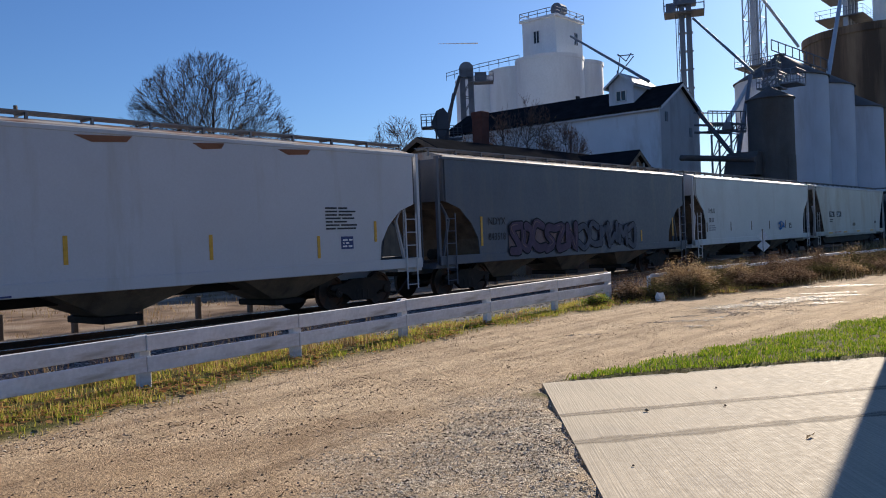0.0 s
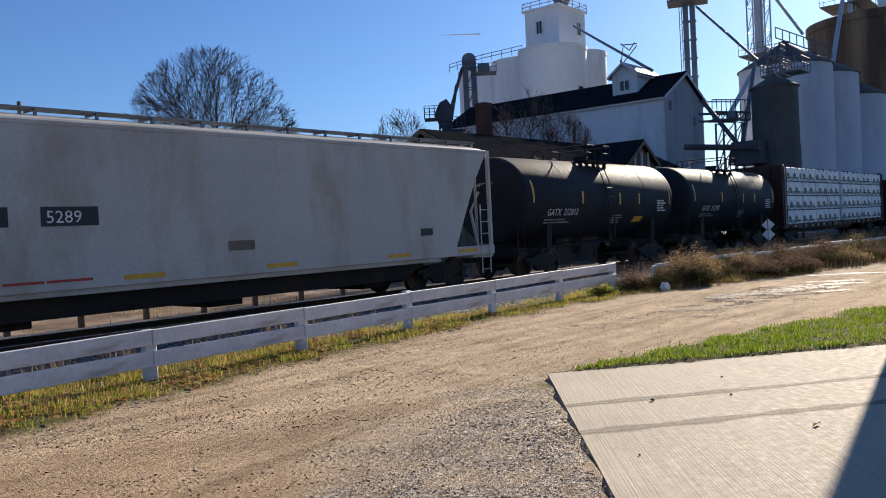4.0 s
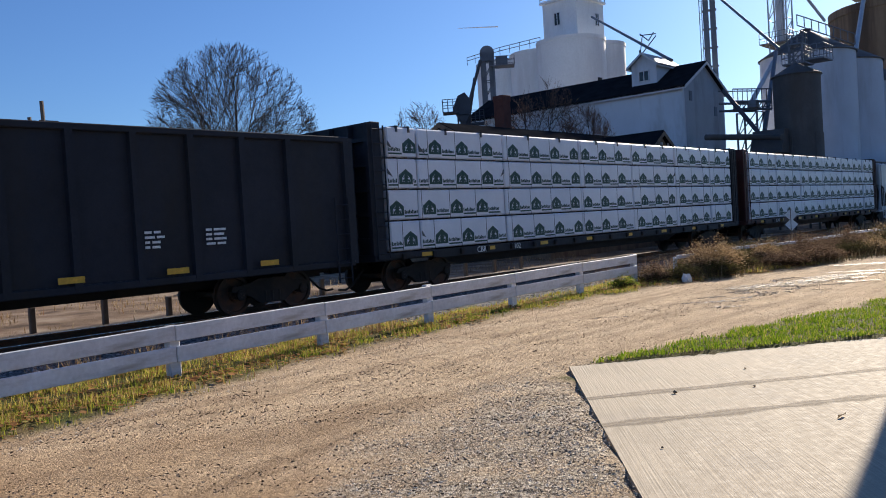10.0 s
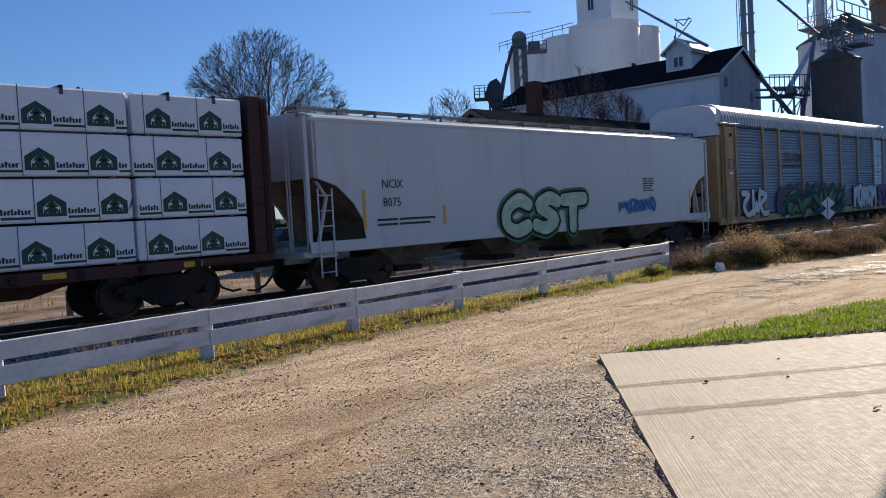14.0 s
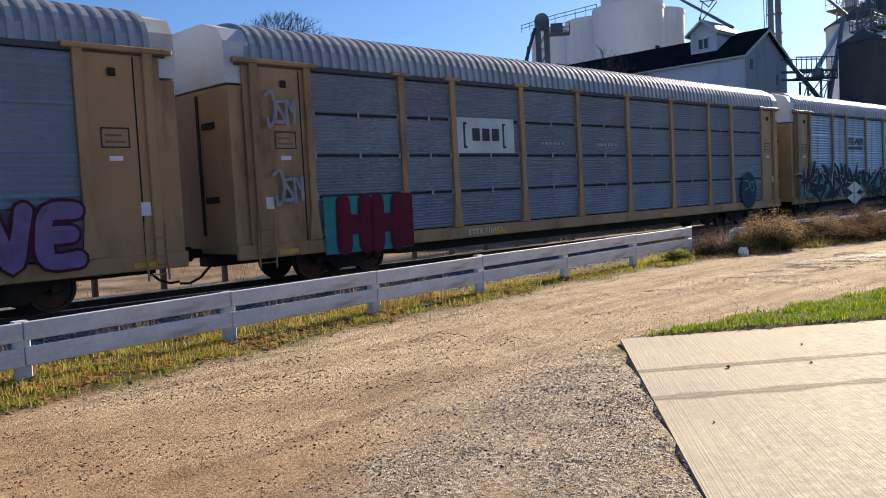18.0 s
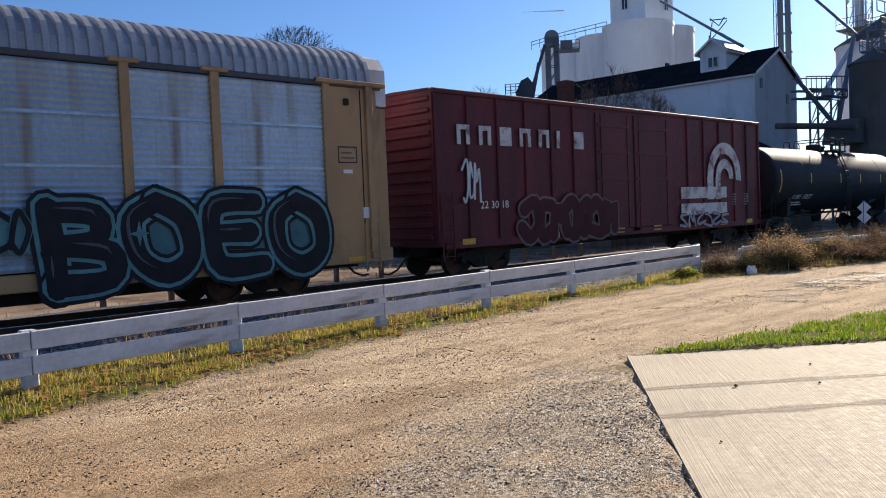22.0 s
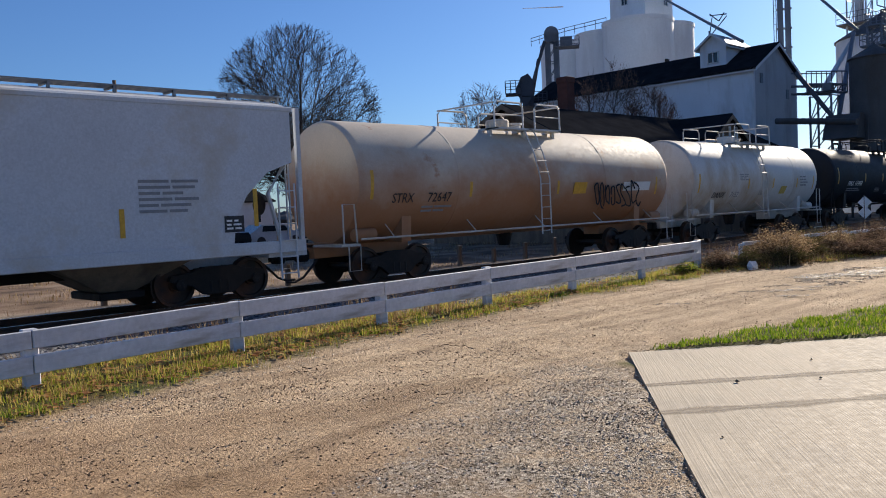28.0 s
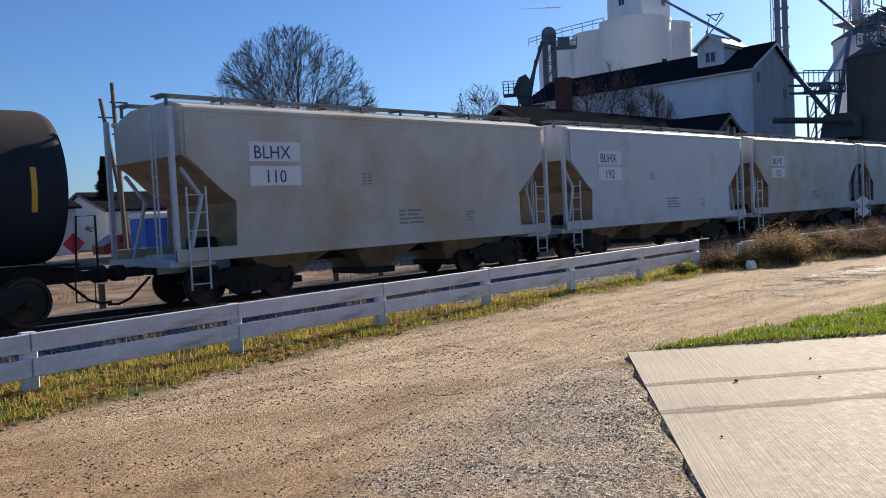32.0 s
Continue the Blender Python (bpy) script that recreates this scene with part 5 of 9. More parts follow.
for x0, num in ((75.45, "212012"), (88.55, "212295")):
    c, shell, r, zc = tank_car("black tank car with yellow reflectors and white numbers", x0, 12.35, m_tank_black, bands=(3.3, 9.2), guard=False)
    for x, z, h in ((0.95, 2.55, 0.75), (4.15, 2.5, 0.45), (6.95, 2.45, 0.45), (8.55, 2.45, 0.45), (11.35, 2.45, 0.7)):
        tank_stripe(x, z, h, c, r, zc)
    write("GATX  " + num, 0, 0, 0, 0.36, m_letter_white, c, 0.9, on_tank(1.9, 2.1, r, zc))
    bars(0, 0, 0, 1.7, 0.22, 2, m_letter_grey, c, 11, on_tank(1.85, 1.98, r, zc))
    bars(0, 0, 0, 0.9, 0.4, 4, m_letter_grey, c, 12, on_tank(6.6, 2.05, r, zc))
    bars(0, 0, 0, 0.9, 0.5, 5, m_letter_white, c, 13, on_tank(10.2, 2.6, r, zc))
    if num == "212012":
        pl = Geo().box(0, 0.75, -0.004, 0.004, 0, 0.28)
        part("warning_plate", pl, m_yellow, c, at=on_tank(8.4, 1.75, r, zc))
    write("GATX " + num, 0, 0, 0, 0.17, m_letter_white, c, 0.8, Matrix.Translation((0.44, 0.55, 3.2)) @ Matrix.Rotation(radians(-90), 4, "Z"))

c = lumber_car("dark red centre-beam flat car loaded with white-wrapped lumber", 102.2, 22.4, m_red_oxide, (2.9, 2.75, 2.5, 2.75, 2.9, 2.9, 2.9, 2.85), gap_at=10.9, seed=3)
write("CN", 3.0, -1.575, 0.92, 0.24, m_letter_white, c)
write("623", 4.3, -1.575, 0.92, 0.24, m_letter_white, c)
write("312", 5.4, -1.575, 0.92, 0.24, m_letter_white, c)
gondola_car("black ribbed gondola car with white markings", 126.75, 19.4)
c = lumber_car("black centre-beam flat car loaded with white-wrapped lumber", 147.5, 22.55, m_gondola, (1.2, 3.9, 4.38, 3.7, 3.64, 3.36, 2.3), seed=5)
write("CBRY", 3.5, -1.575, 0.92, 0.24, m_letter_white, c)
write("2102", 5.2, -1.575, 0.92, 0.24, m_letter_white, c)
c = lumber_car("dark brown centre-beam flat car loaded with white-wrapped lumber", 172.2, 22.15, m_red_oxide, (3.7, 3.7, 3.85, 3.7, 4.6, 2.6), seed=8)
write("ATW", 3.2, -1.575, 0.92, 0.24, m_letter_white, c)
bars(5.0, -1.575, 1.1, 0.8, 0.2, 1, m_letter_white, c, 14)

c = hopper_car("pale grey covered hopper car with green outlined graffiti", 195.8, 20.4, m_hop_grey, 2.74, 1.82, CUT_ROUND, 4)
write("NCIX", 2.4, -1.59, 2.48, 0.32, m_letter_black, c, 0.95)
write("8075", 2.42, -1.59, 2.02, 0.32, m_letter_black, c, 1.0)
bars(2.2, -1.59, 1.72, 2.1, 0.24, 2, m_letter_black, c, 15)
for x, z, h in ((1.75, 1.5, 0.95), (4.6, 1.5, 0.5), (13.4, 1.45, 0.4), (18.6, 1.5, 0.7)):
    stripe(x, -1.59, z, 0.09, h, c)
lettered(6.95, -1.6, 1.15, 4.3, 0.95, "CST", "mint", "black", c, 31, thick=0.2, glow="leaf", shine="white", slant=0.2)
scrawl(13.5, -1.6, 1.5, 2.4, 0.4, 6, "blue", "blue", c, 32, thick=0.04)
bars(15.1, -1.59, 2.65, 1.0, 0.5, 6, m_letter_black, c, 16)


def emblem_mark(car, x, z, w, h, y, material, label):
    """Rail company mark as plain slanted bars and blocks."""
    g = Geo()
    for k in range(5):
        zz = z + h * (0.45 + 0.1 * k)
        g.prism([(x + 0.03 * k, zz), (x + w * 0.42 - 0.02 * k, zz), (x + w * 0.42, zz + h * 0.06), (x + 0.03 * k + 0.05, zz + h * 0.06)], y - 0.003, y + 0.003)
    g.prism([(x + w * 0.42, z + h * 0.42), (x + w * 0.6, z + h * 0.9), (x + w * 0.7, z + h * 0.9), (x + w * 0.86, z + h * 0.42), (x + w * 0.74, z + h * 0.42), (x + w * 0.64, z + h * 0.62)], y - 0.003, y + 0.003)
    g.prism([(x + w * 0.78, z + h * 0.9), (x + w, z + h * 0.9), (x + w, z + h * 0.42), (x + w * 0.86, z + h * 0.55)], y - 0.003, y + 0.003)
    for k in range(12):
        g.box(x + w * k / 12, x + w * (k + 0.75) / 12, y - 0.003, y + 0.003, z + h * 0.12, z + h * 0.28)
    return part("emblem", g, material, car, label)


c, hw = autorack_car("tan and slate blue autorack car with green and white graffiti", 217.2, 26.85, m_rack_slate, 1, 0.13, odd=(7, m_rack_bright), shift=-0.33)
y = -hw - 0.075
emblem_mark(c, 6.75, 3.0, 2.2, 0.85, y + 0.06, m_letter_black, "black company mark")
write("ETTX", 6.75, y + 0.02, 0.72, 0.26, m_letter_white, c, 1.25)
write("852470", 8.15, y + 0.02, 0.72, 0.26, m_letter_white, c, 1.1)
cloud(5.6, y - 0.002, 0.9, 9.5, 1.5, "purple", c, 40, 10, 0.8)
wild(6.4, y - 0.006, 0.7, 8.4, 1.4, 7, c, 41, body="teal", light="black", under="teal", accent="lime", fat=0.22, shine="aqua")
wild(6.6, y - 0.07, 0.95, 8.0, 1.1, 4, c, 42, body="leaf", light="black", under="teal", accent="green", fat=0.2, shine="lime")
scrawl(16.45, y, 0.98, 3.8, 1.05, 5, "white", "black", c, 43, thick=0.17, glow="grey")
lettered(20.75, y, 0.98, 4.1, 0.98, "STOVE", "violet", "maroon", c, 44, thick=0.15, back="purple", shine="pink")
scrawl(1.95, y, 0.9, 2.6, 1.2, 3, "white", "black", c, 45, thick=0.13)
scrawl(14.3, y, 1.1, 1.6, 0.7, 4, "grey", "grey", c, 46, thick=0.03)

c, hw = autorack_car("tan autorack car with dull grey panels and a turquoise painted panel", 245.4, 27.0, m_rack_panel, 4, 0.075)
y = -hw - 0.02
pl = part("company_plate", Geo().box(6.6, 9.05, y + 0.0, y + 0.012, 2.95, 3.9), mat("pale_metal_plate", (0.5, 0.53, 0.57), 0.5, metal=0.2), c, "pale metal plate with dark shapes")
g = Geo()
for x in (6.95, 8.55):
    g.box(x, x + 0.07, y - 0.004, y + 0.002, 3.1, 3.75)
    g.box(x, x + 0.14, y - 0.004, y + 0.002, 3.08, 3.14)
    g.box(x, x + 0.14, y - 0.004, y + 0.002, 3.71, 3.77)
for x in (7.3, 7.7, 8.1):
    g.box(x, x + 0.3, y - 0.004, y + 0.002, 3.28, 3.62)
part("plate_shape", g, m_letter_black, pl)
write("ETTX 710407", 6.95, -hw - 0.04, 0.74, 0.22, m_letter_white, c, 1.1)
part("painted_panel", Geo().box(2.12, 4.85, y - 0.06, y - 0.045, 0.6, 1.93), GRAFFITI["aqua"], c, "turquoise sprayed panel")
part("painted_edge", Geo().box(4.45, 4.88, y - 0.066, y - 0.05, 0.62, 1.95), GRAFFITI["red"], c, "dark red sprayed edge")
lettered(2.5, y - 0.065, 0.78, 2.0, 1.0, "HH", "red", "red", c, 51, thick=0.16)
part("paint_cloud", Geo().prism([(23.85 + 0.72 * math.cos(k * 0.3927), 1.45 + 0.75 * math.sin(k * 0.3927)) for k in range(16)], y - 0.06, y - 0.05), GRAFFITI["teal"], c)
scrawl(23.45, y - 0.065, 1.45, 0.8, 0.4, 2, "pale", "teal", c, 54, thick=0.035)
for x, z in ((0.7, 3.5), (0.8, 1.8)):
    scrawl(x, -hw - 0.085, z, 0.8, 0.7, 3, "grey", "grey", c, 53, thick=0.03)
for x in (10.3, 13.2, 16.0, 19.0):
    g = Geo()
    for k in range(6):
        g.box(x + k * 0.2, x + k * 0.2 + 0.12, -hw - 0.004, -hw + 0.002, 3.2, 3.28)
        g.box(x + k * 0.2 - 0.4, x + k * 0.2 - 0.15, -hw - 0.004, -hw + 0.002, 2.66, 2.69)
    part("light_slot", g, m_rack_roof, c)

c, hw = autorack_car("tan and bright silver autorack car covered in turquoise graffiti", 274.0, 27.1, m_rack_bright, 1, 0.12)
y = -hw - 0.075
emblem_mark(c, 6.75, 3.1, 2.2, 0.75, y + 0.06, m_letter_black, "black company mark")
write("ETTX", 6.5, y + 0.02, 0.72, 0.26, m_letter_white, c, 1.25)
write("703447", 8.1, y + 0.02, 0.72, 0.26, m_letter_white, c, 1.1)
wild(1.6, y, 0.72, 6.2, 1.65, 9, c, 61, fat=0.2)
lettered(7.8, y - 0.05, 1.4, 1.35, 0.62, "ETC", "black", "slate", c, 63, thick=0.06, back="pale")
wild(9.3, y, 0.62, 8.0, 1.6, 12, c, 64, fat=0.16)
scrawl(17.4, y - 0.02, 1.3, 1.4, 0.8, 4, "black", "pale", c, 66, thick=0.05, back="pale")
lettered(18.95, y - 0.02, 0.72, 6.3, 1.45, "BOEO", "black", "pale", c, 67, back="aqua_grey", thick=0.2, glow="black", shine="slate", slant=-0.12)
part("star", Geo().prism([(20.75 + (0.2 if k % 2 else 0.07) * math.sin(k * math.pi / 4 + math.pi / 4), 1.6 + (0.24 if k % 2 else 0.07) * math.cos(k * math.pi / 4 + math.pi / 4)) for k in range(8)], y - 0.075, y - 0.07), GRAFFITI["pale"], c)
wild(0.4, y - 0.02, 0.72, 1.5, 1.5, 2, c, 68, fat=0.12)

box_car("faded oxide red box car with flaking white markings", 302.75, 18.75)

c, shell, r, zc = tank_car("black tank car with a dusty top and white numbers", 322.75, 17.15, m_tank_black, bands=(3.6, 8.6, 13.5))
for x, z, h in ((0.95, 2.1, 1.0), (4.15, 2.5, 0.45), (7.75, 2.5, 0.45), (10.4, 2.5, 0.45), (13.4, 2.5, 0.45), (16.2, 2.2, 0.8)):
    tank_stripe(x, z, h, c, r, zc)
write("FURX  159277", 0, 0, 0, 0.36, m_letter_white, c, 0.98, on_tank(2.6, 1.78, r, zc))
bars(0, 0, 0, 1.9, 0.28, 2, m_letter_white, c, 17, on_tank(2.3, 1.66, r, zc))
part("placard_frame", Geo().box(0, 0.6, -0.003, 0.003, 0, 0.3).box(0.04, 0.56, -0.006, 0, 0.04, 0.26), m_letter_grey, c, at=on_tank(13.3, 1.45, r, zc))
pl = part("data_panel", Geo().box(0, 1.0, -0.004, 0.004, 0, 0.55), m_letter_grey, c, at=on_tank(14.7, 2.0, r, zc))
bars(0, 0, 0, 0.9, 0.45, 6, m_letter_white, c, 18, on_tank(14.75, 2.5, r + 0.01, zc))
write("FURX 159277", 0, 0, 0, 0.17, m_letter_white, c, 0.8, Matrix.Translation((0.44, 0.5, 3.0)) @ Matrix.Rotation(radians(-90), 4, "Z"))

c, shell, r, zc = tank_car("clean white tank car with white handrails", 340.75, 15.75, m_tank_white, r=1.47, zc=2.6, walkway=True, rail_mat=m_tank_white, bands=(4.6, 7.8, 11.0), guard=True, half=1.4, rail_h=0.6)
for x, z, h in ((0.9, 2.1, 0.9), (4.3, 2.35, 0.45), (6.45, 2.35, 0.45), (9.8, 2.3, 0.45), (12.0, 2.3, 0.4)):
    tank_stripe(x, z, h, c, r, zc)
write("TEVX  100007", 0, 0, 0, 0.36, m_letter_black, c, 0.95, on_tank(1.8, 2.05, r, zc))
bars(0, 0, 0, 2.0, 0.26, 2, m_letter_grey, c, 19, on_tank(2.1, 1.95, r, zc))
for x, z, w, h in ((5.2, 2.1, 0.7, 0.6), (8.3, 2.3, 0.9, 0.4), (12.6, 2.2, 0.8, 0.5)):
    bars(0, 0, 0, w, h, 5, m_letter_grey, c, int(x * 3), on_tank(x, z, r, zc))
part("warning_plate", Geo().box(0, 0.6, -0.004, 0.004, 0, 0.5), mat("pale_yellow_plate", (0.6, 0.5, 0.12), 0.6), c, at=on_tank(8.6, 1.5, r, zc))

c = hopper_car("pale grey covered hopper car with faint markings", 357.5, 19.1, m_hop_pale, 2.95, 1.9, CUT_ROUND, 4)
write("AEFX", 2.3, -1.59, 2.5, 0.3, m_letter_grey, c)
write("60359", 2.3, -1.59, 2.1, 0.3, m_letter_grey, c)
bars(15.2, -1.59, 2.6, 1.3, 0.7, 6, m_letter_grey, c, 20)
stripe(17.0, -1.59, 1.5, 0.45, 0.34, c, m_letter_black, "data_plate")
bars(17.04, -1.6, 1.76, 0.36, 0.24, 3, m_letter_white, c, 25)
for x, z, h in ((1.7, 1.6, 0.6), (14.8, 1.5, 0.55), (17.7, 1.6, 0.8)):
    stripe(x, -1.59, z, 0.1, h, c)

c, shell, r, zc = tank_car("heavily rust-stained cream tank car with scrawled graffiti", 377.6, 15.0, m_tank_rust, r=1.58, zc=2.56, walkway=True, rail_mat=m_tank_patch, bands=(3.9, 7.4, 10.6), half=1.5, rail_h=0.66)
for x, z, h in ((0.85, 2.1, 0.7), (4.3, 2.1, 0.4), (8.1, 2.1, 0.4), (13.6, 2.0, 0.6)):
    tank_stripe(x, z, h, c, r, zc)
write("STRX", 0, 0, 0, 0.36, m_letter_black, c, 0.85, on_tank(1.55, 2.0, r, zc))
write("72647", 0, 0, 0, 0.36, m_letter_black, c, 0.95, on_tank(2.75, 2.0, r, zc))
bars(0, 0, 0, 1.2, 0.22, 2, m_letter_grey, c, 26, on_tank(2.6, 1.9, r, zc))
part("warning_plate", Geo().box(0, 0.65, -0.004, 0.004, 0, 0.36), m_yellow, c, at=on_tank(8.9, 2.1, r, zc))
part("data_panel", Geo().box(0, 0.5, -0.004, 0.004, 0, 0.3).box(0.55, 1.6, -0.004, 0.004, 0, 0.3), m_plate_white, c, at=on_tank(11.6, 2.15, r, zc))
scrawl(9.9, -r - 0.012, 1.62, 2.6, 0.8, 9, "black", "black", c, 75, thick=0.02)

c, shell, r, zc = tank_car("dirty white tank car with rust blotches", 393.5, 12.5, m_tank_patch, r=1.52, zc=2.56, walkway=True, rail_mat=m_tank_patch, bands=(3.2, 6.2, 9.4), half=1.6, rail_h=0.68)
for x, z, h in ((0.85, 2.0, 0.7), (4.9, 2.1, 0.4), (7.2, 2.1, 0.4), (9.6, 2.1, 0.4), (11.4, 2.0, 0.6)):
    tank_stripe(x, z, h, c, r, zc)
write("DANX", 0, 0, 0, 0.36, m_letter_black, c, 0.95, on_tank(2.05, 1.78, r, zc))
write("7152", 0, 0, 0, 0.36, m_letter_grey, c, 1.0, on_tank(3.5, 1.78, r, zc))
part("warning_plate", Geo().box(0, 0.55, -0.004, 0.004, 0, 0.36), mat("dull_yellow_plate", (0.5, 0.38, 0.08), 0.6), c, at=on_tank(8.0, 1.85, r, zc))
for x, z, w, h in ((4.1, 2.7, 0.8, 0.3), (6.0, 2.0, 0.5, 0.2), (9.9, 2.6, 1.0, 0.5)):
    bars(0, 0, 0, w, h, 4, m_letter_grey, c, int(x * 5), on_tank(x, z, r, zc))

c, shell, r, zc = tank_car("black tank car with a yellow plate and white numbers", 407.2, 17.1, m_tank_black, r=1.47, zc=2.6, bands=(3.6, 8.6, 13.5))
for x, z, h in ((0.95, 2.2, 0.8), (4.6, 2.3, 0.42), (7.2, 2.3, 0.42), (9.6, 2.3, 0.42), (12.6, 2.25, 0.42), (15.9, 2.1, 0.8)):
    tank_stripe(x, z, h, c, r, zc)
write("PPRX  663868", 0, 0, 0, 0.36, m_letter_white, c, 0.92, on_tank(2.28, 2.1, r, zc))
bars(0, 0, 0, 1.9, 0.2, 2, m_letter_grey, c, 27, on_tank(2.28, 1.98, r, zc))
part("warning_plate", Geo().box(0, 0.55, -0.004, 0.004, 0, 0.4), mat("lemon_plate", (0.6, 0.52, 0.1), 0.6), c, at=on_tank(12.8, 2.1, r, zc))
part("placard_frame", Geo().box(0, 0.45, -0.004, 0.004, 0, 0.28), m_letter_grey, c, at=on_tank(13.4, 1.8, r, zc))
bars(0, 0, 0, 0.9, 0.5, 6, m_letter_white, c, 28, on_tank(14.6, 2.5, r, zc))
for x, z, w, h in ((6.4, 1.95, 1.0, 0.25), (8.3, 1.8, 0.6, 0.3), (10.8, 2.0, 1.2, 0.1)):
    bars(0, 0, 0, w, h, 3, m_letter_grey, c, int(x * 5), on_tank(x, z, r, zc))
part("hazard_placard", Geo().prism([(0, -0.2), (0.2, 0), (0, 0.2), (-0.2, 0)], -0.02, 0.0), mat("red_placard", (0.5, 0.02, 0.03), 0.5), c, at=(16.6, -1.35, 1.5))

for x0, num, paint, label in ((425.6, "110", m_hop_tan, "dusty tan"), (438.3, "192", m_hop_pale, "pale grey"), (451.0, "120", m_hop_tan, "dusty tan"), (463.7, "", m_hop_tan, "dusty tan"), (476.4, "", m_hop_pale, "pale grey")):
    c = hopper_car(label + " covered hopper car with white number panels", x0, 12.1, paint, 3.13, 1.5, CUT_SLANT, 3, m_bay_tan, top=4.06, frame_mat=m_hop_pale, slope_mat=m_slope_tan)
    if num:
        for z, t in ((3.02, "BLHX"), (2.5, num)):
            stripe(1.85, -1.59, z, 1.3, 0.42, c, m_plate_white, "number_panel")
            write(t, 1.95 if len(t) > 3 else 2.2, -1.6, z + 0.06, 0.40, m_letter_blue, c, 0.95)
    for x, z, w, h in ((4.9, 2.75, 0.3, 0.3), (6.0, 1.85, 0.9, 0.4), (8.4, 1.75, 0.35, 0.3)):
        bars(x, -1.59, z, w, h, 4, m_letter_grey, c, int(x * 7))

# ---- ground ----
def lerp_line(x, pts):
    if x <= pts[0][0]:
        return pts[0][1]
    for (a, u), (b, v) in zip(pts, pts[1:]):
        if x <= b:
            return u + (v - u) * (x - a) / (b - a)
    return pts[-1][1]


VERGE = ((-40, 2.0), (-2, 6.9), (3, 7.6), (7.7, 8.5), (12, 8.8), (15.5, 8.75), (17.6, 8.4), (22.2, 7.3), (33, 5.0), (60, 0.0), (120, -10.0))     # far edge of the dirt road
GRAVEL = ((-40, -14), (0, 2.3), (3.5, 4.06), (5.0, 4.75), (7.5, 4.98), (9.0, 4.3))                                             # near edge of the dirt road
LAWN = ((7.9, 4.86), (10.0, 4.5), (15.5, 3.3), (40, -1.5), (120, -17))
SLAB = [Vector(p) for p in ((7.66, 5.04), (-1.2, -1.94), (2.4, -6.6), (17.2, -2.56))]


def on_slab(x, y, grow=0.0):
    inside = True
    for i in range(4):
        a, b = SLAB[i], SLAB[(i + 1) % 4]
        d = (b - a).normalized()
        inside &= (x - a.x) * -d.y + (y - a.y) * d.x > -grow
    return inside


def wob(x, y, s, k=0.0):
    return noise.noise(Vector((x * s + k, y * s - k, k)))


def zone(x, y):
    """Shares of grass, gravel, dry ground and ballast at a place."""
    e = 0.35 * wob(x, y, 1.3) + 0.15 * wob(x, y, 4.0, 3)
    ramp = lambda d, w: min(max(d / w + 0.5, 0.0), 1.0)
    grass = ramp(y - lerp_line(x, VERGE) + e, 0.35) * ramp(10.2 - y + e, 0.5) if y > 2 or x > 25 else 0.0
    lawn = ramp(lerp_line(x, LAWN) - y + e * 0.7, 0.2) if x > 7.0 else 0.0
    gravel = ramp(lerp_line(x, GRAVEL) - y + e * 1.6, 1.1) if x < 9.0 else 0.0
    ballast = ramp(y - 10.6 + e, 0.8) * ramp(20.0 - y + e, 1.2)
    dry = ramp(y - 19.6 + e, 1.0)
    return max(grass, lawn), gravel * (1 - lawn), dry, ballast


def height(x, y):
    z = 0.012 * wob(x, y, 2.2) + 0.02 * wob(x, y, 0.5, 7)
    if abs(x) < 80 and y < 11:
        road = y - (lerp_line(x, VERGE) + lerp_line(x, GRAVEL if x < 8.5 else LAWN)) / 2
        for r in (-0.85, 0.75):
            z -= 0.025 * math.exp(-((road - r) / 0.22) ** 2)
        g = zone(x, y)[0]
        z += 0.03 * g
    down = min(max((y - 10.0) / 1.8, 0), 1)
    z -= 0.36 * down
    z += 0.06 * min(max((y - 14.2) / 0.5, 0), 1) * min(max((20.2 - y) / 0.8, 0), 1)
    z += 0.12 * min(max((y - 20.0) / 3.0, 0), 1)
    if on_slab(x, y, 0.02):
        z -= 0.06
    return z


def lines(lo, a, b, hi, step):
    out = list(np.arange(a, b, step))
    s, v = step, a
    low = []
    while v > lo:
        s *= 1.28
        v -= s
        low.append(v)
    s, v = step, out[-1]
    high = []
    while v < hi:
        s *= 1.16
        v += s
        high.append(v)
    return low[::-1] + out + high


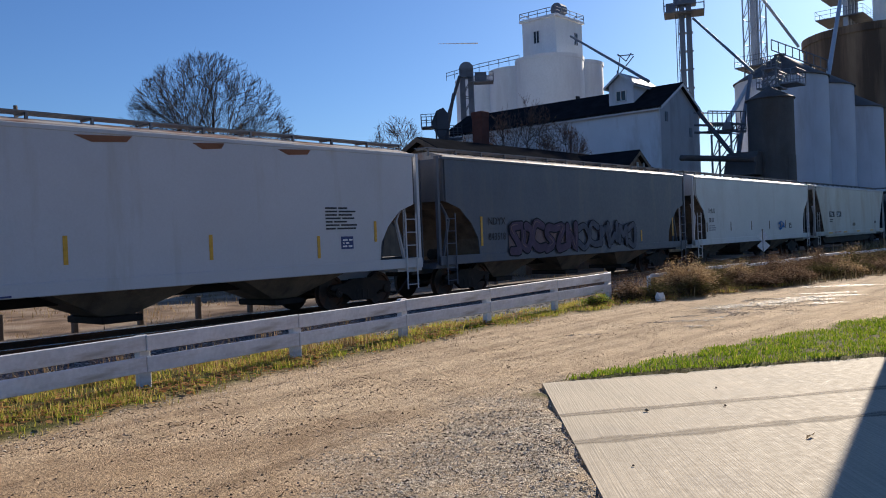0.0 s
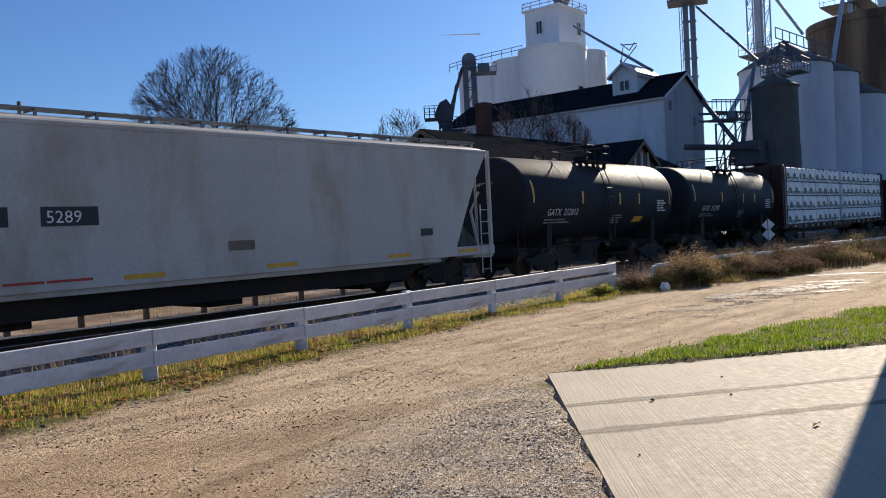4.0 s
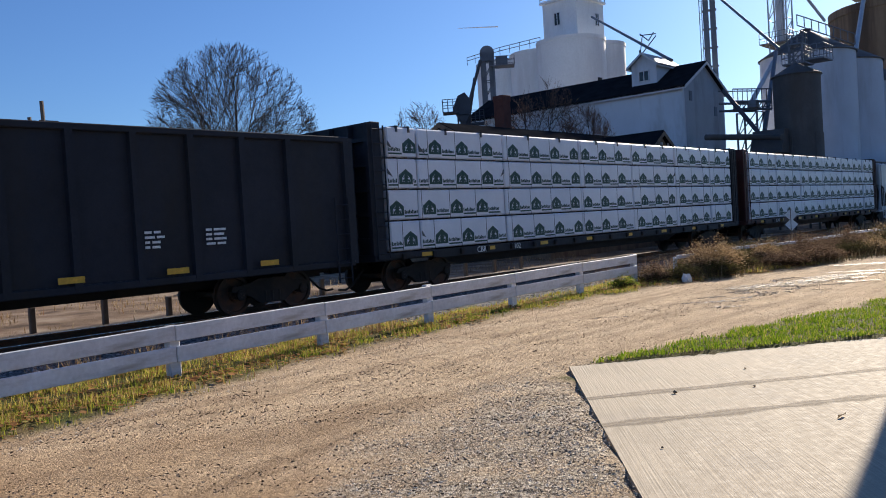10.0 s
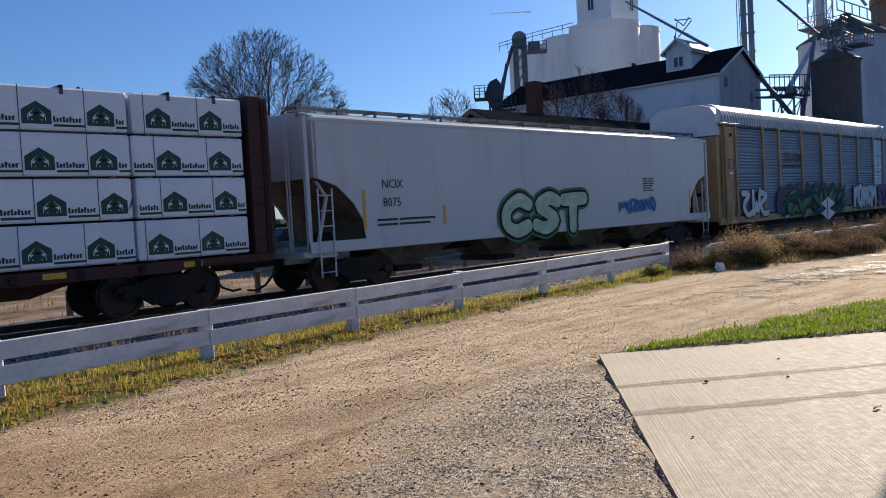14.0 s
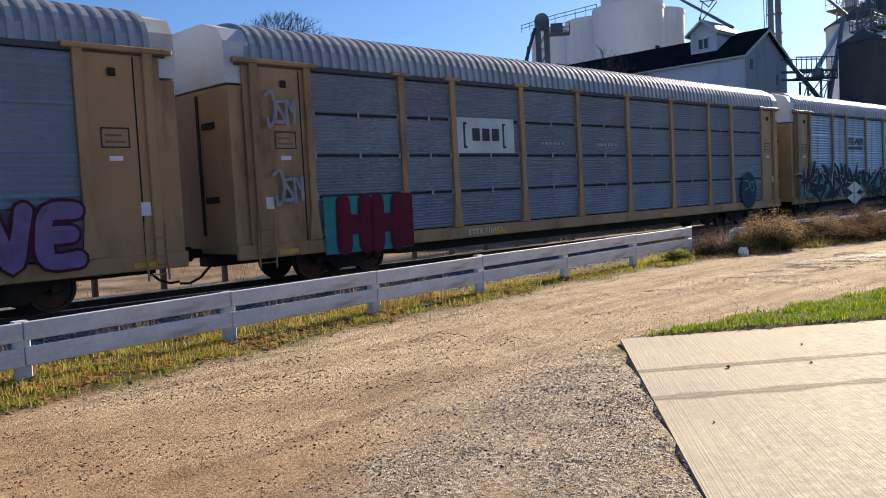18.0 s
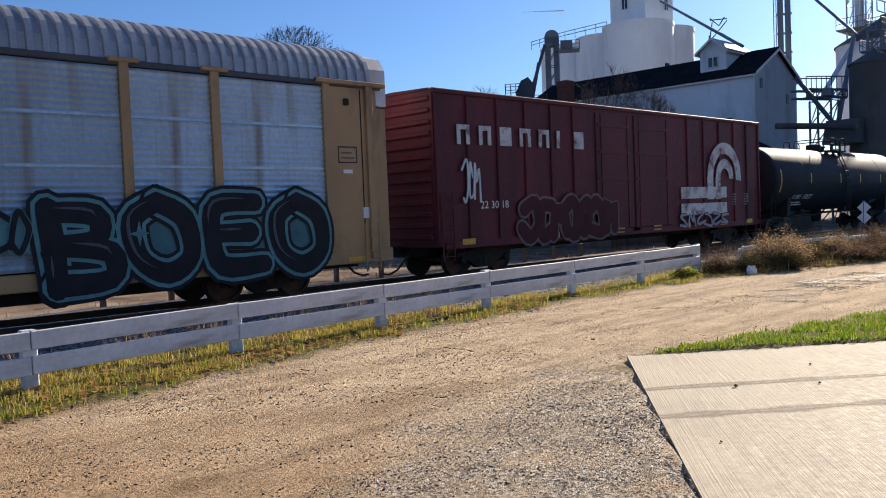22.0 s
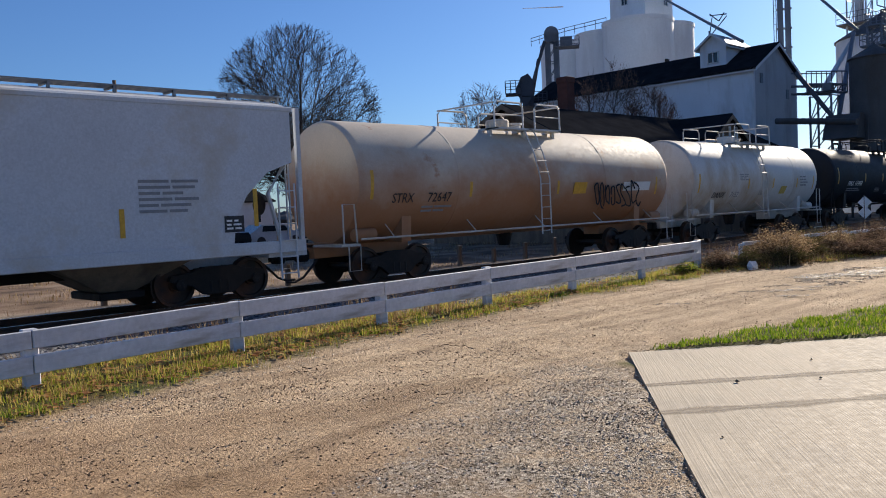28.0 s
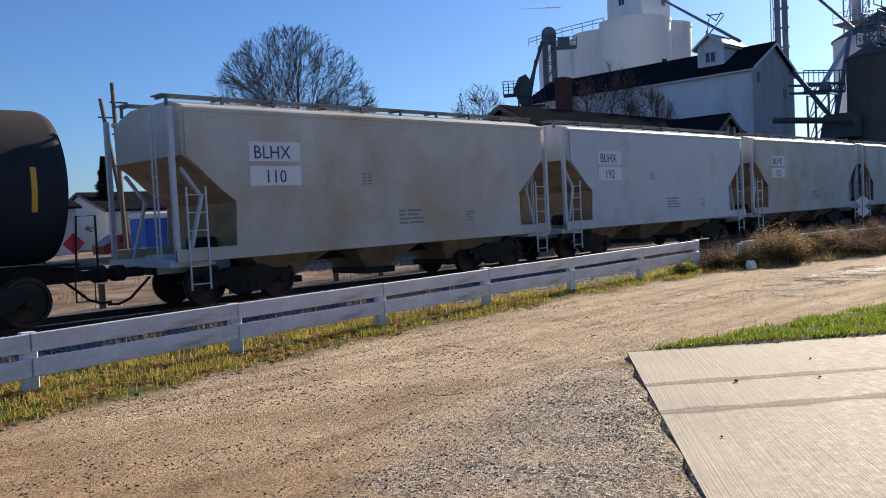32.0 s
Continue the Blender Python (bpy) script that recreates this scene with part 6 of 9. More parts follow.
def ground_material():
    m = bpy.data.materials.new("dirt_gravel_and_grass_ground")
    m.use_nodes = True
    nt = m.node_tree
    n, link = nt.nodes, nt.links.new
    bsdf = n["Principled BSDF"]
    co = n.new("ShaderNodeTexCoord").outputs["Object"]
    at = n.new("ShaderNodeAttribute")
    at.attribute_name = "zone"
    sep = n.new("ShaderNodeSeparateColor")
    link(at.outputs["Color"], sep.inputs[0])

    def nz(scale, detail=6.0, rough=0.6):
        t = n.new("ShaderNodeTexNoise")
        t.inputs["Scale"].default_value, t.inputs["Detail"].default_value, t.inputs["Roughness"].default_value = scale, detail, rough
        link(co, t.inputs["Vector"])
        return t.outputs["Fac"]

    def cells(scale):
        t = n.new("ShaderNodeTexVoronoi")
        t.inputs["Scale"].default_value = scale
        link(co, t.inputs["Vector"])
        return t

    def ramp(f, *stops):
        r = n.new("ShaderNodeValToRGB")
        while len(r.color_ramp.elements) < len(stops):
            r.color_ramp.elements.new(0.5)
        for e, (p, c) in zip(r.color_ramp.elements, stops):
            e.position, e.color = p, (*c, 1)
        link(f, r.inputs[0])
        return r.outputs[0]

    def mix(f, a, b, how="MIX"):
        x = n.new("ShaderNodeMix")
        x.data_type, x.blend_type = "RGBA", how
        link(f, x.inputs[0]) if hasattr(f, "default_value") else None
        if not hasattr(f, "default_value"):
            x.inputs[0].default_value = f
        link(a, x.inputs[6])
        link(b, x.inputs[7])
        return x.outputs[2]

    dirt = mix(0.6, ramp(nz(0.9, 8), (0.3, (0.30, 0.21, 0.125)), (0.5, (0.44, 0.325, 0.205)), (0.7, (0.55, 0.425, 0.285))), ramp(nz(26, 10, 0.8), (0.32, (0.18, 0.125, 0.075)), (0.52, (0.43, 0.315, 0.20)), (0.72, (0.64, 0.51, 0.36))))
    mp = n.new("ShaderNodeMapping")
    mp.inputs["Rotation"].default_value, mp.inputs["Scale"].default_value = (0, 0, radians(-8)), (0.16, 1.7, 1.0)
    link(co, mp.inputs["Vector"])
    streak = n.new("ShaderNodeTexNoise")
    streak.inputs["Scale"].default_value, streak.inputs["Detail"].default_value, streak.inputs["Roughness"].default_value = 1.6, 7.0, 0.65
    link(mp.outputs[0], streak.inputs["Vector"])
    dirt = mix(1.0, dirt, ramp(streak.outputs["Fac"], (0.34, (0.70, 0.67, 0.64)), (0.5, (1.0, 1.0, 1.0)), (0.68, (1.2, 1.19, 1.18))), "MULTIPLY")
    # darker, redder damp soil at the near end of the drive, and loose patches elsewhere
    far_, warp, damp = n.new("ShaderNodeVectorMath"), n.new("ShaderNodeMath"), n.new("ShaderNodeMapRange")
    far_.operation = "DISTANCE"
    far_.inputs[1].default_value = (0.5, 4.6, 0)
    link(co, far_.inputs[0])
    warp.operation, warp.inputs[1].default_value = "MULTIPLY_ADD", 5.0
    link(nz(0.45, 5), warp.inputs[0])
    link(far_.outputs["Value"], warp.inputs[2])
    damp.inputs["From Min"].default_value, damp.inputs["From Max"].default_value = 4.6, 7.6
    damp.inputs["To Min"].default_value, damp.inputs["To Max"].default_value = 0.8, 0.0
    link(warp.outputs[0], damp.inputs["Value"])
    dirt = mix(damp.outputs["Result"], dirt, mix(1.0, dirt, ramp(nz(3.0), (0.3, (0.62, 0.53, 0.46)), (0.7, (0.86, 0.78, 0.70))), "MULTIPLY"))
    dirt = mix(1.0, dirt, ramp(nz(3.4, 9, 0.72), (0.34, (0.76, 0.73, 0.70)), (0.44, (1.1, 1.1, 1.1)), (0.75, (1.28, 1.28, 1.28))), "MULTIPLY")
    dirt = mix(1.0, dirt, ramp(cells(62.0).outputs["Color"], (0.08, (0.66, 0.64, 0.62)), (0.25, (1.0, 1.0, 1.0)), (0.8, (1.05, 1.05, 1.05)), (0.95, (1.35, 1.35, 1.35))), "MULTIPLY")
    speck = cells(38.0)
    stones = ramp(speck.outputs["Color"], (0.1, (0.11, 0.085, 0.06)), (0.5, (0.37, 0.305, 0.225)), (0.9, (0.66, 0.565, 0.45)))
    stones = mix(ramp(nz(2.2, 8, 0.7), (0.42, (0, 0, 0)), (0.62, (0.75, 0.75, 0.75))), stones, dirt)
    grass = mix(0.5, ramp(nz(2.2), (0.35, (0.14, 0.095, 0.045)), (0.5, (0.10, 0.10, 0.02)), (0.65, (0.05, 0.10, 0.012))), ramp(nz(24), (0.3, (0.05, 0.04, 0.015)), (0.7, (0.13, 0.095, 0.035))))
    dry = ramp(nz(0.6, 8), (0.34, (0.09, 0.06, 0.04)), (0.5, (0.22, 0.15, 0.10)), (0.68, (0.34, 0.27, 0.20)))
    bal = ramp(cells(22.0).outputs["Color"], (0.1, (0.06, 0.06, 0.065)), (0.6, (0.17, 0.165, 0.165)), (0.95, (0.34, 0.33, 0.33)))
    c = mix(sep.outputs[1], dirt, stones)
    c = mix(sep.outputs[2], c, dry)
    c = mix(at.outputs["Alpha"], c, bal)
    c = mix(sep.outputs[0], c, grass)
    link(c, bsdf.inputs["Base Color"])
    bsdf.inputs["Roughness"].default_value = 0.95
    bsdf.inputs["Specular IOR Level"].default_value = 0.15
    b = n.new("ShaderNodeBump")
    b.inputs["Strength"].default_value, b.inputs["Distance"].default_value = 0.85, 0.028
    add = n.new("ShaderNodeMath")
    link(nz(16, 12, 0.82), add.inputs[0])
    mulv = n.new("ShaderNodeMath")
    mulv.operation = "MULTIPLY"
    mulv.inputs[1].default_value = 0.25
    link(speck.outputs["Distance"], mulv.inputs[0])
    link(mulv.outputs[0], add.inputs[1])
    link(add.outputs[0], b.inputs["Height"])
    link(b.outputs[0], bsdf.inputs["Normal"])
    return m


def make_ground():
    xs, ys = lines(-1500, -3, 30, 3200, 0.16), lines(-1500, 0.5, 14, 3200, 0.16)
    nx = len(xs)
    verts = [(x, y, height(x, y)) for y in ys for x in xs]
    faces = [(j * nx + i, j * nx + i + 1, (j + 1) * nx + i + 1, (j + 1) * nx + i) for j in range(len(ys) - 1) for i in range(nx - 1)]
    me = bpy.data.meshes.new("ground")
    me.from_pydata(verts, [], faces)
    at = me.color_attributes.new("zone", "FLOAT_COLOR", "POINT")
    at.data.foreach_set("color", [c for v in verts for c in zone(v[0], v[1])])
    me.shade_smooth()
    me.materials.append(ground_material())
    return tagged(new("ground", me), "bare dirt drive, gravel and rough grass beside a railway", "ground", kind="structure")


ground = make_ground()


def scatter(name, verts, faces, places, material, label, category, parent=None):
    """Many small pieces as one object: places are rows of x, y, z, sx, sy, sz, turn, tilt."""
    v = np.array(verts, float)
    p = np.array(places, float)
    c, s = np.cos(p[:, 6])[:, None], np.sin(p[:, 6])[:, None]
    ct, st = np.cos(p[:, 7])[:, None], np.sin(p[:, 7])[:, None]
    x, y, z = v[None, :, 0] * p[:, 3, None], v[None, :, 1] * p[:, 4, None], v[None, :, 2] * p[:, 5, None]
    y, z = y * ct - z * st, y * st + z * ct
    out = np.stack([x * c - y * s + p[:, 0, None], x * s + y * c + p[:, 1, None], z + p[:, 2, None]], -1).reshape(-1, 3)
    fs = [tuple(i + k * len(v) for i in f) for k in range(len(p)) for f in faces]
    me = bpy.data.meshes.new(name)
    me.from_pydata(out.tolist(), [], fs)
    me.materials.append(material)
    ob = new(name, me)
    return tagged(ob, label, category, kind="stuff")


def island_mat(name, stops, rough=0.9, thin=0.0):
    """Colour picked piece by piece."""
    m = bpy.data.materials.new(name)
    m.use_nodes = True
    n, link = m.node_tree.nodes, m.node_tree.links.new
    r = n.new("ShaderNodeValToRGB")
    while len(r.color_ramp.elements) < len(stops):
        r.color_ramp.elements.new(0.5)
    for e, (p, c) in zip(r.color_ramp.elements, stops):
        e.position, e.color = p, (*c, 1)
    link(n.new("ShaderNodeNewGeometry").outputs["Random Per Island"], r.inputs[0])
    link(r.outputs[0], n["Principled BSDF"].inputs["Base Color"])
    n["Principled BSDF"].inputs["Roughness"].default_value = rough
    n["Principled BSDF"].inputs["Specular IOR Level"].default_value = 0.2
    if thin:
        # thin blades let sunlight through
        tr, mx = n.new("ShaderNodeBsdfTranslucent"), n.new("ShaderNodeMixShader")
        link(r.outputs[0], tr.inputs["Color"])
        mx.inputs[0].default_value = thin
        link(n["Principled BSDF"].outputs[0], mx.inputs[1])
        link(tr.outputs[0], mx.inputs[2])
        link(mx.outputs[0], n["Material Output"].inputs["Surface"])
    return m


CLOD_V = [(math.cos(a) * q, math.sin(a) * q, z) for q, z in ((1.0, -0.3), (0.95, 0.3), (0.5, 0.8)) for a in (0.1, 1.2, 2.2, 3.3, 4.1, 5.3)] + [(0.05, 0.1, 0.92)]
CLOD_F = [(k * 6 + i, k * 6 + (i + 1) % 6, k * 6 + 6 + (i + 1) % 6, k * 6 + 6 + i) for k in (0, 1) for i in range(6)] + [(12 + i, 12 + (i + 1) % 6, 18) for i in range(6)]
STONE_V = [(1, 0, 0.1), (0.2, 0.9, -0.1), (-0.9, 0.2, 0.15), (-0.1, -1, 0), (0.15, 0.1, 0.85), (0, 0, -0.6)]
STONE_F = [(0, 1, 4), (1, 2, 4), (2, 3, 4), (3, 0, 4), (1, 0, 5), (2, 1, 5), (3, 2, 5), (0, 3, 5)]
BLADE_V = [(-0.5, 0, 0), (0.5, 0, 0), (-0.35, 0.12, 0.5), (0.35, 0.12, 0.5), (0, 0.4, 1)]
BLADE_F = [(0, 1, 3, 2), (2, 3, 4)]
LEAF_V = [(-1, 0, 0), (-0.3, 0.55, 0.25), (0.5, 0.45, 0.1), (1, 0, 0.3), (0.4, -0.5, 0.2), (-0.4, -0.5, 0.3)]
LEAF_F = [(0, 1, 2, 3), (0, 3, 4, 5)]
rng = random.Random(11)
m_stone = island_mat("grey_gravel_stones", [(0, (0.10, 0.075, 0.05)), (0.4, (0.33, 0.255, 0.175)), (0.8, (0.54, 0.44, 0.32)), (1, (0.82, 0.74, 0.62))])
m_ballast = island_mat("dark_ballast_stones", [(0, (0.05, 0.05, 0.055)), (0.5, (0.16, 0.155, 0.155)), (1, (0.38, 0.37, 0.36))])
m_clod = island_mat("dirt_clods", [(0, (0.07, 0.045, 0.028)), (0.5, (0.15, 0.095, 0.055)), (0.8, (0.30, 0.21, 0.135)), (1, (0.5, 0.4, 0.3))])
m_grass = island_mat("autumn_grass_blades", [(0, (0.13, 0.18, 0.02)), (0.28, (0.28, 0.31, 0.035)), (0.52, (0.54, 0.45, 0.10)), (0.78, (0.56, 0.41, 0.17)), (0.92, (0.34, 0.19, 0.08)), (1, (0.16, 0.085, 0.04))], thin=0.5)
m_tuft = island_mat("bright_green_tufts", [(0, (0.08, 0.15, 0.012)), (0.5, (0.20, 0.28, 0.025)), (0.8, (0.42, 0.40, 0.06)), (1, (0.56, 0.44, 0.14))], thin=0.5)
m_lawn = island_mat("green_lawn_blades", [(0, (0.08, 0.16, 0.008)), (0.5, (0.18, 0.28, 0.016)), (0.85, (0.32, 0.38, 0.04)), (1, (0.46, 0.38, 0.10))], thin=0.5)
m_straw = island_mat("dry_straw", [(0, (0.16, 0.10, 0.05)), (0.4, (0.30, 0.21, 0.11)), (0.75, (0.50, 0.38, 0.22)), (1, (0.26, 0.12, 0.06))], thin=0.4)
m_weed = island_mat("brown_weeds", [(0, (0.06, 0.045, 0.027)), (0.35, (0.15, 0.10, 0.055)), (0.6, (0.14, 0.13, 0.04)), (0.85, (0.30, 0.21, 0.12)), (1, (0.48, 0.38, 0.23))], thin=0.15)
m_stalk = island_mat("thin_brown_stalks", [(0, (0.09, 0.055, 0.035)), (0.4, (0.25, 0.14, 0.085)), (0.7, (0.42, 0.28, 0.17)), (1, (0.60, 0.48, 0.32))], thin=0.25)
m_litter = island_mat("brown_leaf_litter", [(0, (0.07, 0.035, 0.02)), (0.5, (0.16, 0.08, 0.04)), (1, (0.32, 0.20, 0.10))], thin=0.1)
m_leaf = island_mat("fallen_leaves", [(0, (0.22, 0.09, 0.03)), (0.4, (0.40, 0.19, 0.07)), (0.8, (0.50, 0.28, 0.11)), (1, (0.34, 0.30, 0.10))], thin=0.4)


def sown(n, x0, x1, y0, y1, want, size, tall=None, sink=0.0):
    """Random places in a stretch of the plan where want(x, y) allows."""
    out = []
    for _ in range(n):
        x, y = rng.uniform(x0, x1), rng.uniform(y0, y1)
        if rng.random() < want(x, y):
            s = rng.uniform(*size)
            h = rng.uniform(*tall) if tall else s * rng.uniform(0.3, 0.6)
            out.append((x, y, height(x, y) - sink, s, s * rng.uniform(0.7, 1.2) if not tall else h, h, rng.uniform(0, 6.28), rng.uniform(-0.35, 0.35)))
    return out


free = lambda x, y: not on_slab(x, y, 0.02)
scatter("gravel", STONE_V, STONE_F, sown(66000, 1.0, 9.0, 0.8, 5.6, lambda x, y: zone(x, y)[1] ** 1.3 * free(x, y) * (0.35 + 0.65 * (wob(x, y, 1.1, 12) > -0.2)), (0.004, 0.013)), m_stone, "loose grey gravel stones on the drive", "gravel")
scatter("dirt_clod", STONE_V, STONE_F, sown(60000, 0.5, 26, 3.2, 9.2, lambda x, y: (rng.random() < 4 / max(x, 4)) and (0.12 + 0.88 * (wob(x, y, 0.8, 2) > 0.1)) * 0.6 * (zone(x, y)[0] < 0.3) * free(x, y), (0.006, 0.018), (0.004, 0.010)), m_clod, "loose dirt clods on the drive", "dirt")
scatter("dirt_clod", CLOD_V, CLOD_F, sown(4200, 0.8, 15, 3.4, 9.0, lambda x, y: min(1, 5 / max(x, 5)) ** 1.5 * (wob(x, y, 0.55, 21) + 0.5 * wob(x, y, 1.7, 5) > 0.12) * (zone(x, y)[0] < 0.25) * free(x, y), (0.006, 0.02), (0.004, 0.011)), m_clod, "larger dark clods in rows along the ruts", "dirt")
scatter("gravel", CLOD_V, CLOD_F, sown(1800, 1.0, 8.6, 0.8, 5.2, lambda x, y: zone(x, y)[1] * free(x, y) * (wob(x, y, 1.6, 31) > -0.1), (0.007, 0.016), (0.005, 0.010)), m_stone, "larger grey stones in the gravel", "gravel")
scatter("ballast", STONE_V, STONE_F, sown(20000, 1.5, 26, 10.2, 15.9, lambda x, y: zone(x, y)[3] * min(1, 7 / max(x, 7)), (0.025, 0.06)), m_ballast, "dark crushed ballast stones beside the track", "ballast")
scatter("ballast", STONE_V, STONE_F, sown(7000, 3.0, 30, 15.9, 20.3, lambda x, y: zone(x, y)[3] * min(1, 7 / max(x, 7)), (0.025, 0.06)), m_ballast, "dark crushed ballast stones between the rails", "ballast")
scatter("grass", BLADE_V, BLADE_F, sown(120000, 0.5, 24, 6.8, 10.3, lambda x, y: zone(x, y)[0] ** 2 * (0.2 + 0.8 * (wob(x, y, 1.6, 5) > 0.0) - 0.15 * (wob(x, y, 0.7, 15) > 0.15)) * min(1, 6 / max(x - 2, 6)) ** 0.5, (0.006, 0.013), (0.02, 0.1)), m_grass, "yellow and green autumn grass along the fence", "grass")
scatter("grass", BLADE_V, BLADE_F, sown(42000, 0.8, 16.5, 7.0, 9.4, lambda x, y: zone(x, y)[0] ** 2 * (abs(y - lerp_line(x, VERGE) - 0.3 - 0.3 * wob(x, y, 0.8, 3)) < 0.3) * (wob(x, y, 1.9, 27) > 0.12), (0.006, 0.012), (0.03, 0.085)), m_tuft, "bright green tufts in the autumn grass", "grass")
scatter("lawn_grass", BLADE_V, BLADE_F, sown(210000, 7.6, 24, -3, 5.2, lambda x, y: zone(x, y)[0] ** 2 * free(x, y) * min(1, 9 / max(x, 9)) * (0.45 + 0.55 * (wob(x, y, 2.4, 17) > -0.12)), (0.008, 0.016), (0.015, 0.05)), m_lawn, "short green lawn grass beside the slab", "grass")
scatter("lawn_grass", BLADE_V, BLADE_F, sown(60000, 7.6, 22, -2, 5.2, lambda x, y: zone(x, y)[0] ** 2 * free(x, y) * (wob(x, y, 1.5, 8) + 0.6 * wob(x, y, 4.5, 2) > 0.15), (0.009, 0.018), (0.03, 0.07)), m_lawn, "taller tufts in the green lawn", "grass")
scatter("fallen_leaf", LEAF_V, LEAF_F, sown(15000, 1.0, 24, 7.2, 9.8, lambda x, y: zone(x, y)[0] * (0.15 + 0.85 * (wob(x, y, 1.1, 9) > -0.05)), (0.02, 0.045), sink=-0.03), m_leaf, "curled orange brown fallen leaves in the grass", "leaves")
scatter("dry_weed", BLADE_V, BLADE_F, sown(42000, 17.8, 46, 2.5, 9.9, lambda x, y: (0 < y - lerp_line(x, VERGE) + 0.25 - 0.4 * wob(x, y, 1) < 1.8) * (0.35 + 0.65 * (wob(x, y, 0.9, 4) > 0)), (0.005, 0.016), (0.06, 0.34)), m_weed, "low dry brown weeds along the drive", "weeds")
scatter("dry_weed", BLADE_V, BLADE_F, sown(9000, 21, 46, 9.2, 13.6, lambda x, y: 0.1 + 0.9 * (wob(x, y, 0.6, 4) > 0.1), (0.005, 0.012), (0.3, 0.8)), m_stalk, "thin brown weed stalks beside the track", "weeds")
scatter("fallen_leaf", LEAF_V, LEAF_F, sown(26000, 16.5, 46, 2.0, 9.6, lambda x, y: (abs(y - lerp_line(x, VERGE) - 0.1 + 0.4 * wob(x, y, 1.2)) < 0.4) * 0.8, (0.02, 0.045), sink=-0.01), m_litter, "brown leaf litter at the foot of the weeds", "leaves")
scatter("fallen_leaf", LEAF_V, LEAF_F, sown(900, 1.0, 24, 7.2, 9.3, lambda x, y: zone(x, y)[0] * (wob(x, y, 0.9, 19) > 0.1), (0.04, 0.08), sink=-0.05), m_leaf, "large curled orange fallen leaves by the fence", "leaves")
scatter("dry_weed", BLADE_V, BLADE_F, sown(9000, 46, 110, 6.0, 14.0, lambda x, y: y > lerp_line(x, VERGE) + 1.0 + 0.8 * wob(x, y, 0.5), (0.03, 0.06), (0.3, 0.9)), m_weed, "distant dry brown weeds by the track", "weeds")
scatter("dry_weed", BLADE_V, BLADE_F, sown(2500, 3.0, 9.5, 9.3, 10.4, lambda x, y: 1.0 * (wob(x, y, 2.5, 1) > 0.25), (0.006, 0.012), (0.2, 0.6)), m_straw, "thin dry weed stalks behind the fence", "weeds")
scatter("dry_grass", BLADE_V, BLADE_F, sown(16000, 5, 60, 20.2, 34, lambda x, y: 0.7 * (wob(x, y, 0.35, 6) > -0.1), (0.015, 0.03), (0.06, 0.2)), m_straw, "dry straw-coloured grass beyond the track", "grass")

# bushy dry shrubs in the weeds: many thin stems with seed heads
def shrub(x, y, h, w, seed, label, material, stems=110, seeds=24, upright=0.0):
    r = random.Random(seed)
    t = thing("dry_shrub", label, "shrub", (x, y, height(x, y)), group="dry shrubs by the drive")
    g = Geo()
    tips = []
    for i in range(stems):
        a, q = r.uniform(0, 6.28), r.uniform(0.05, 1) ** 0.55 * w
        lump = 0.8 + 0.28 * math.sin(2.3 * a + seed) * math.sin(3.1 * q / w + seed)
        tip = Vector((math.cos(a) * q, math.sin(a) * q, h * lump * r.uniform(0.6, 1.05) * math.sqrt(max(1 - (0.85 - upright * 0.5) * (q / w) ** 2, 0.05))))
        base = Vector((math.cos(a) * q * (0.3 + upright * 0.6), math.sin(a) * q * (0.3 + upright * 0.6), 0))
        mid = base.lerp(tip, 0.5) + Vector((r.gauss(0, 0.03), r.gauss(0, 0.03), 0.05))
        g.tube([base, mid, tip], 0.006, 3, 0.0025)
        tips.append((base, mid, tip))
    part("stem", g, m_stem, t)
    vs, low = [], []
    for base, mid, tip in tips:
        for k in range(seeds):
            q = mid.lerp(tip, r.uniform(-0.1, 1.05)) + Vector((r.gauss(0, 0.05), r.gauss(0, 0.05), r.gauss(0, 0.04)))
            vs.append((q.x, q.y, max(q.z, 0.02), r.uniform(0.012, 0.032), r.uniform(0.008, 0.02), r.uniform(0.012, 0.04), r.uniform(0, 6.28), r.uniform(-1.2, 1.2)))
        # dark leaf pieces low on the stems paint in the shrub's inner shade
        for k in range(7):
            q = base.lerp(mid, r.uniform(0.0, 1.1)) + Vector((r.gauss(0, 0.06), r.gauss(0, 0.06), r.gauss(0, 0.03)))
            low.append((q.x, q.y, max(q.z, 0.01), r.uniform(0.02, 0.045), r.uniform(0.012, 0.03), r.uniform(0.02, 0.05), r.uniform(0, 6.28), r.uniform(-1.2, 1.2)))
    ob = scatter("seed_head", LEAF_V, LEAF_F, vs, material, "", "")
    ob.parent = t
    ob = scatter("base_leaf", LEAF_V, LEAF_F, low, m_base_shade, "", "")
    ob.parent = t
    return t


m_stem = island_mat("dark_dry_stems", [(0, (0.06, 0.04, 0.028)), (0.6, (0.14, 0.09, 0.055)), (1, (0.24, 0.16, 0.10))], thin=0.1)
m_base_shade = island_mat("shaded_base_leaves", [(0, (0.03, 0.026, 0.014)), (0.5, (0.065, 0.05, 0.026)), (1, (0.11, 0.075, 0.04))], thin=0.1)
m_seed = island_mat("tan_seed_heads", [(0, (0.20, 0.12, 0.06)), (0.5, (0.42, 0.29, 0.16)), (1, (0.64, 0.50, 0.31))], thin=0.4)
m_seed_red = island_mat("rusty_seed_heads", [(0, (0.09, 0.055, 0.035)), (0.5, (0.20, 0.125, 0.08)), (1, (0.42, 0.31, 0.20))], thin=0.3)
m_seed_olive = island_mat("olive_brown_leaves", [(0, (0.045, 0.045, 0.015)), (0.5, (0.10, 0.095, 0.03)), (1, (0.22, 0.17, 0.07))], thin=0.25)
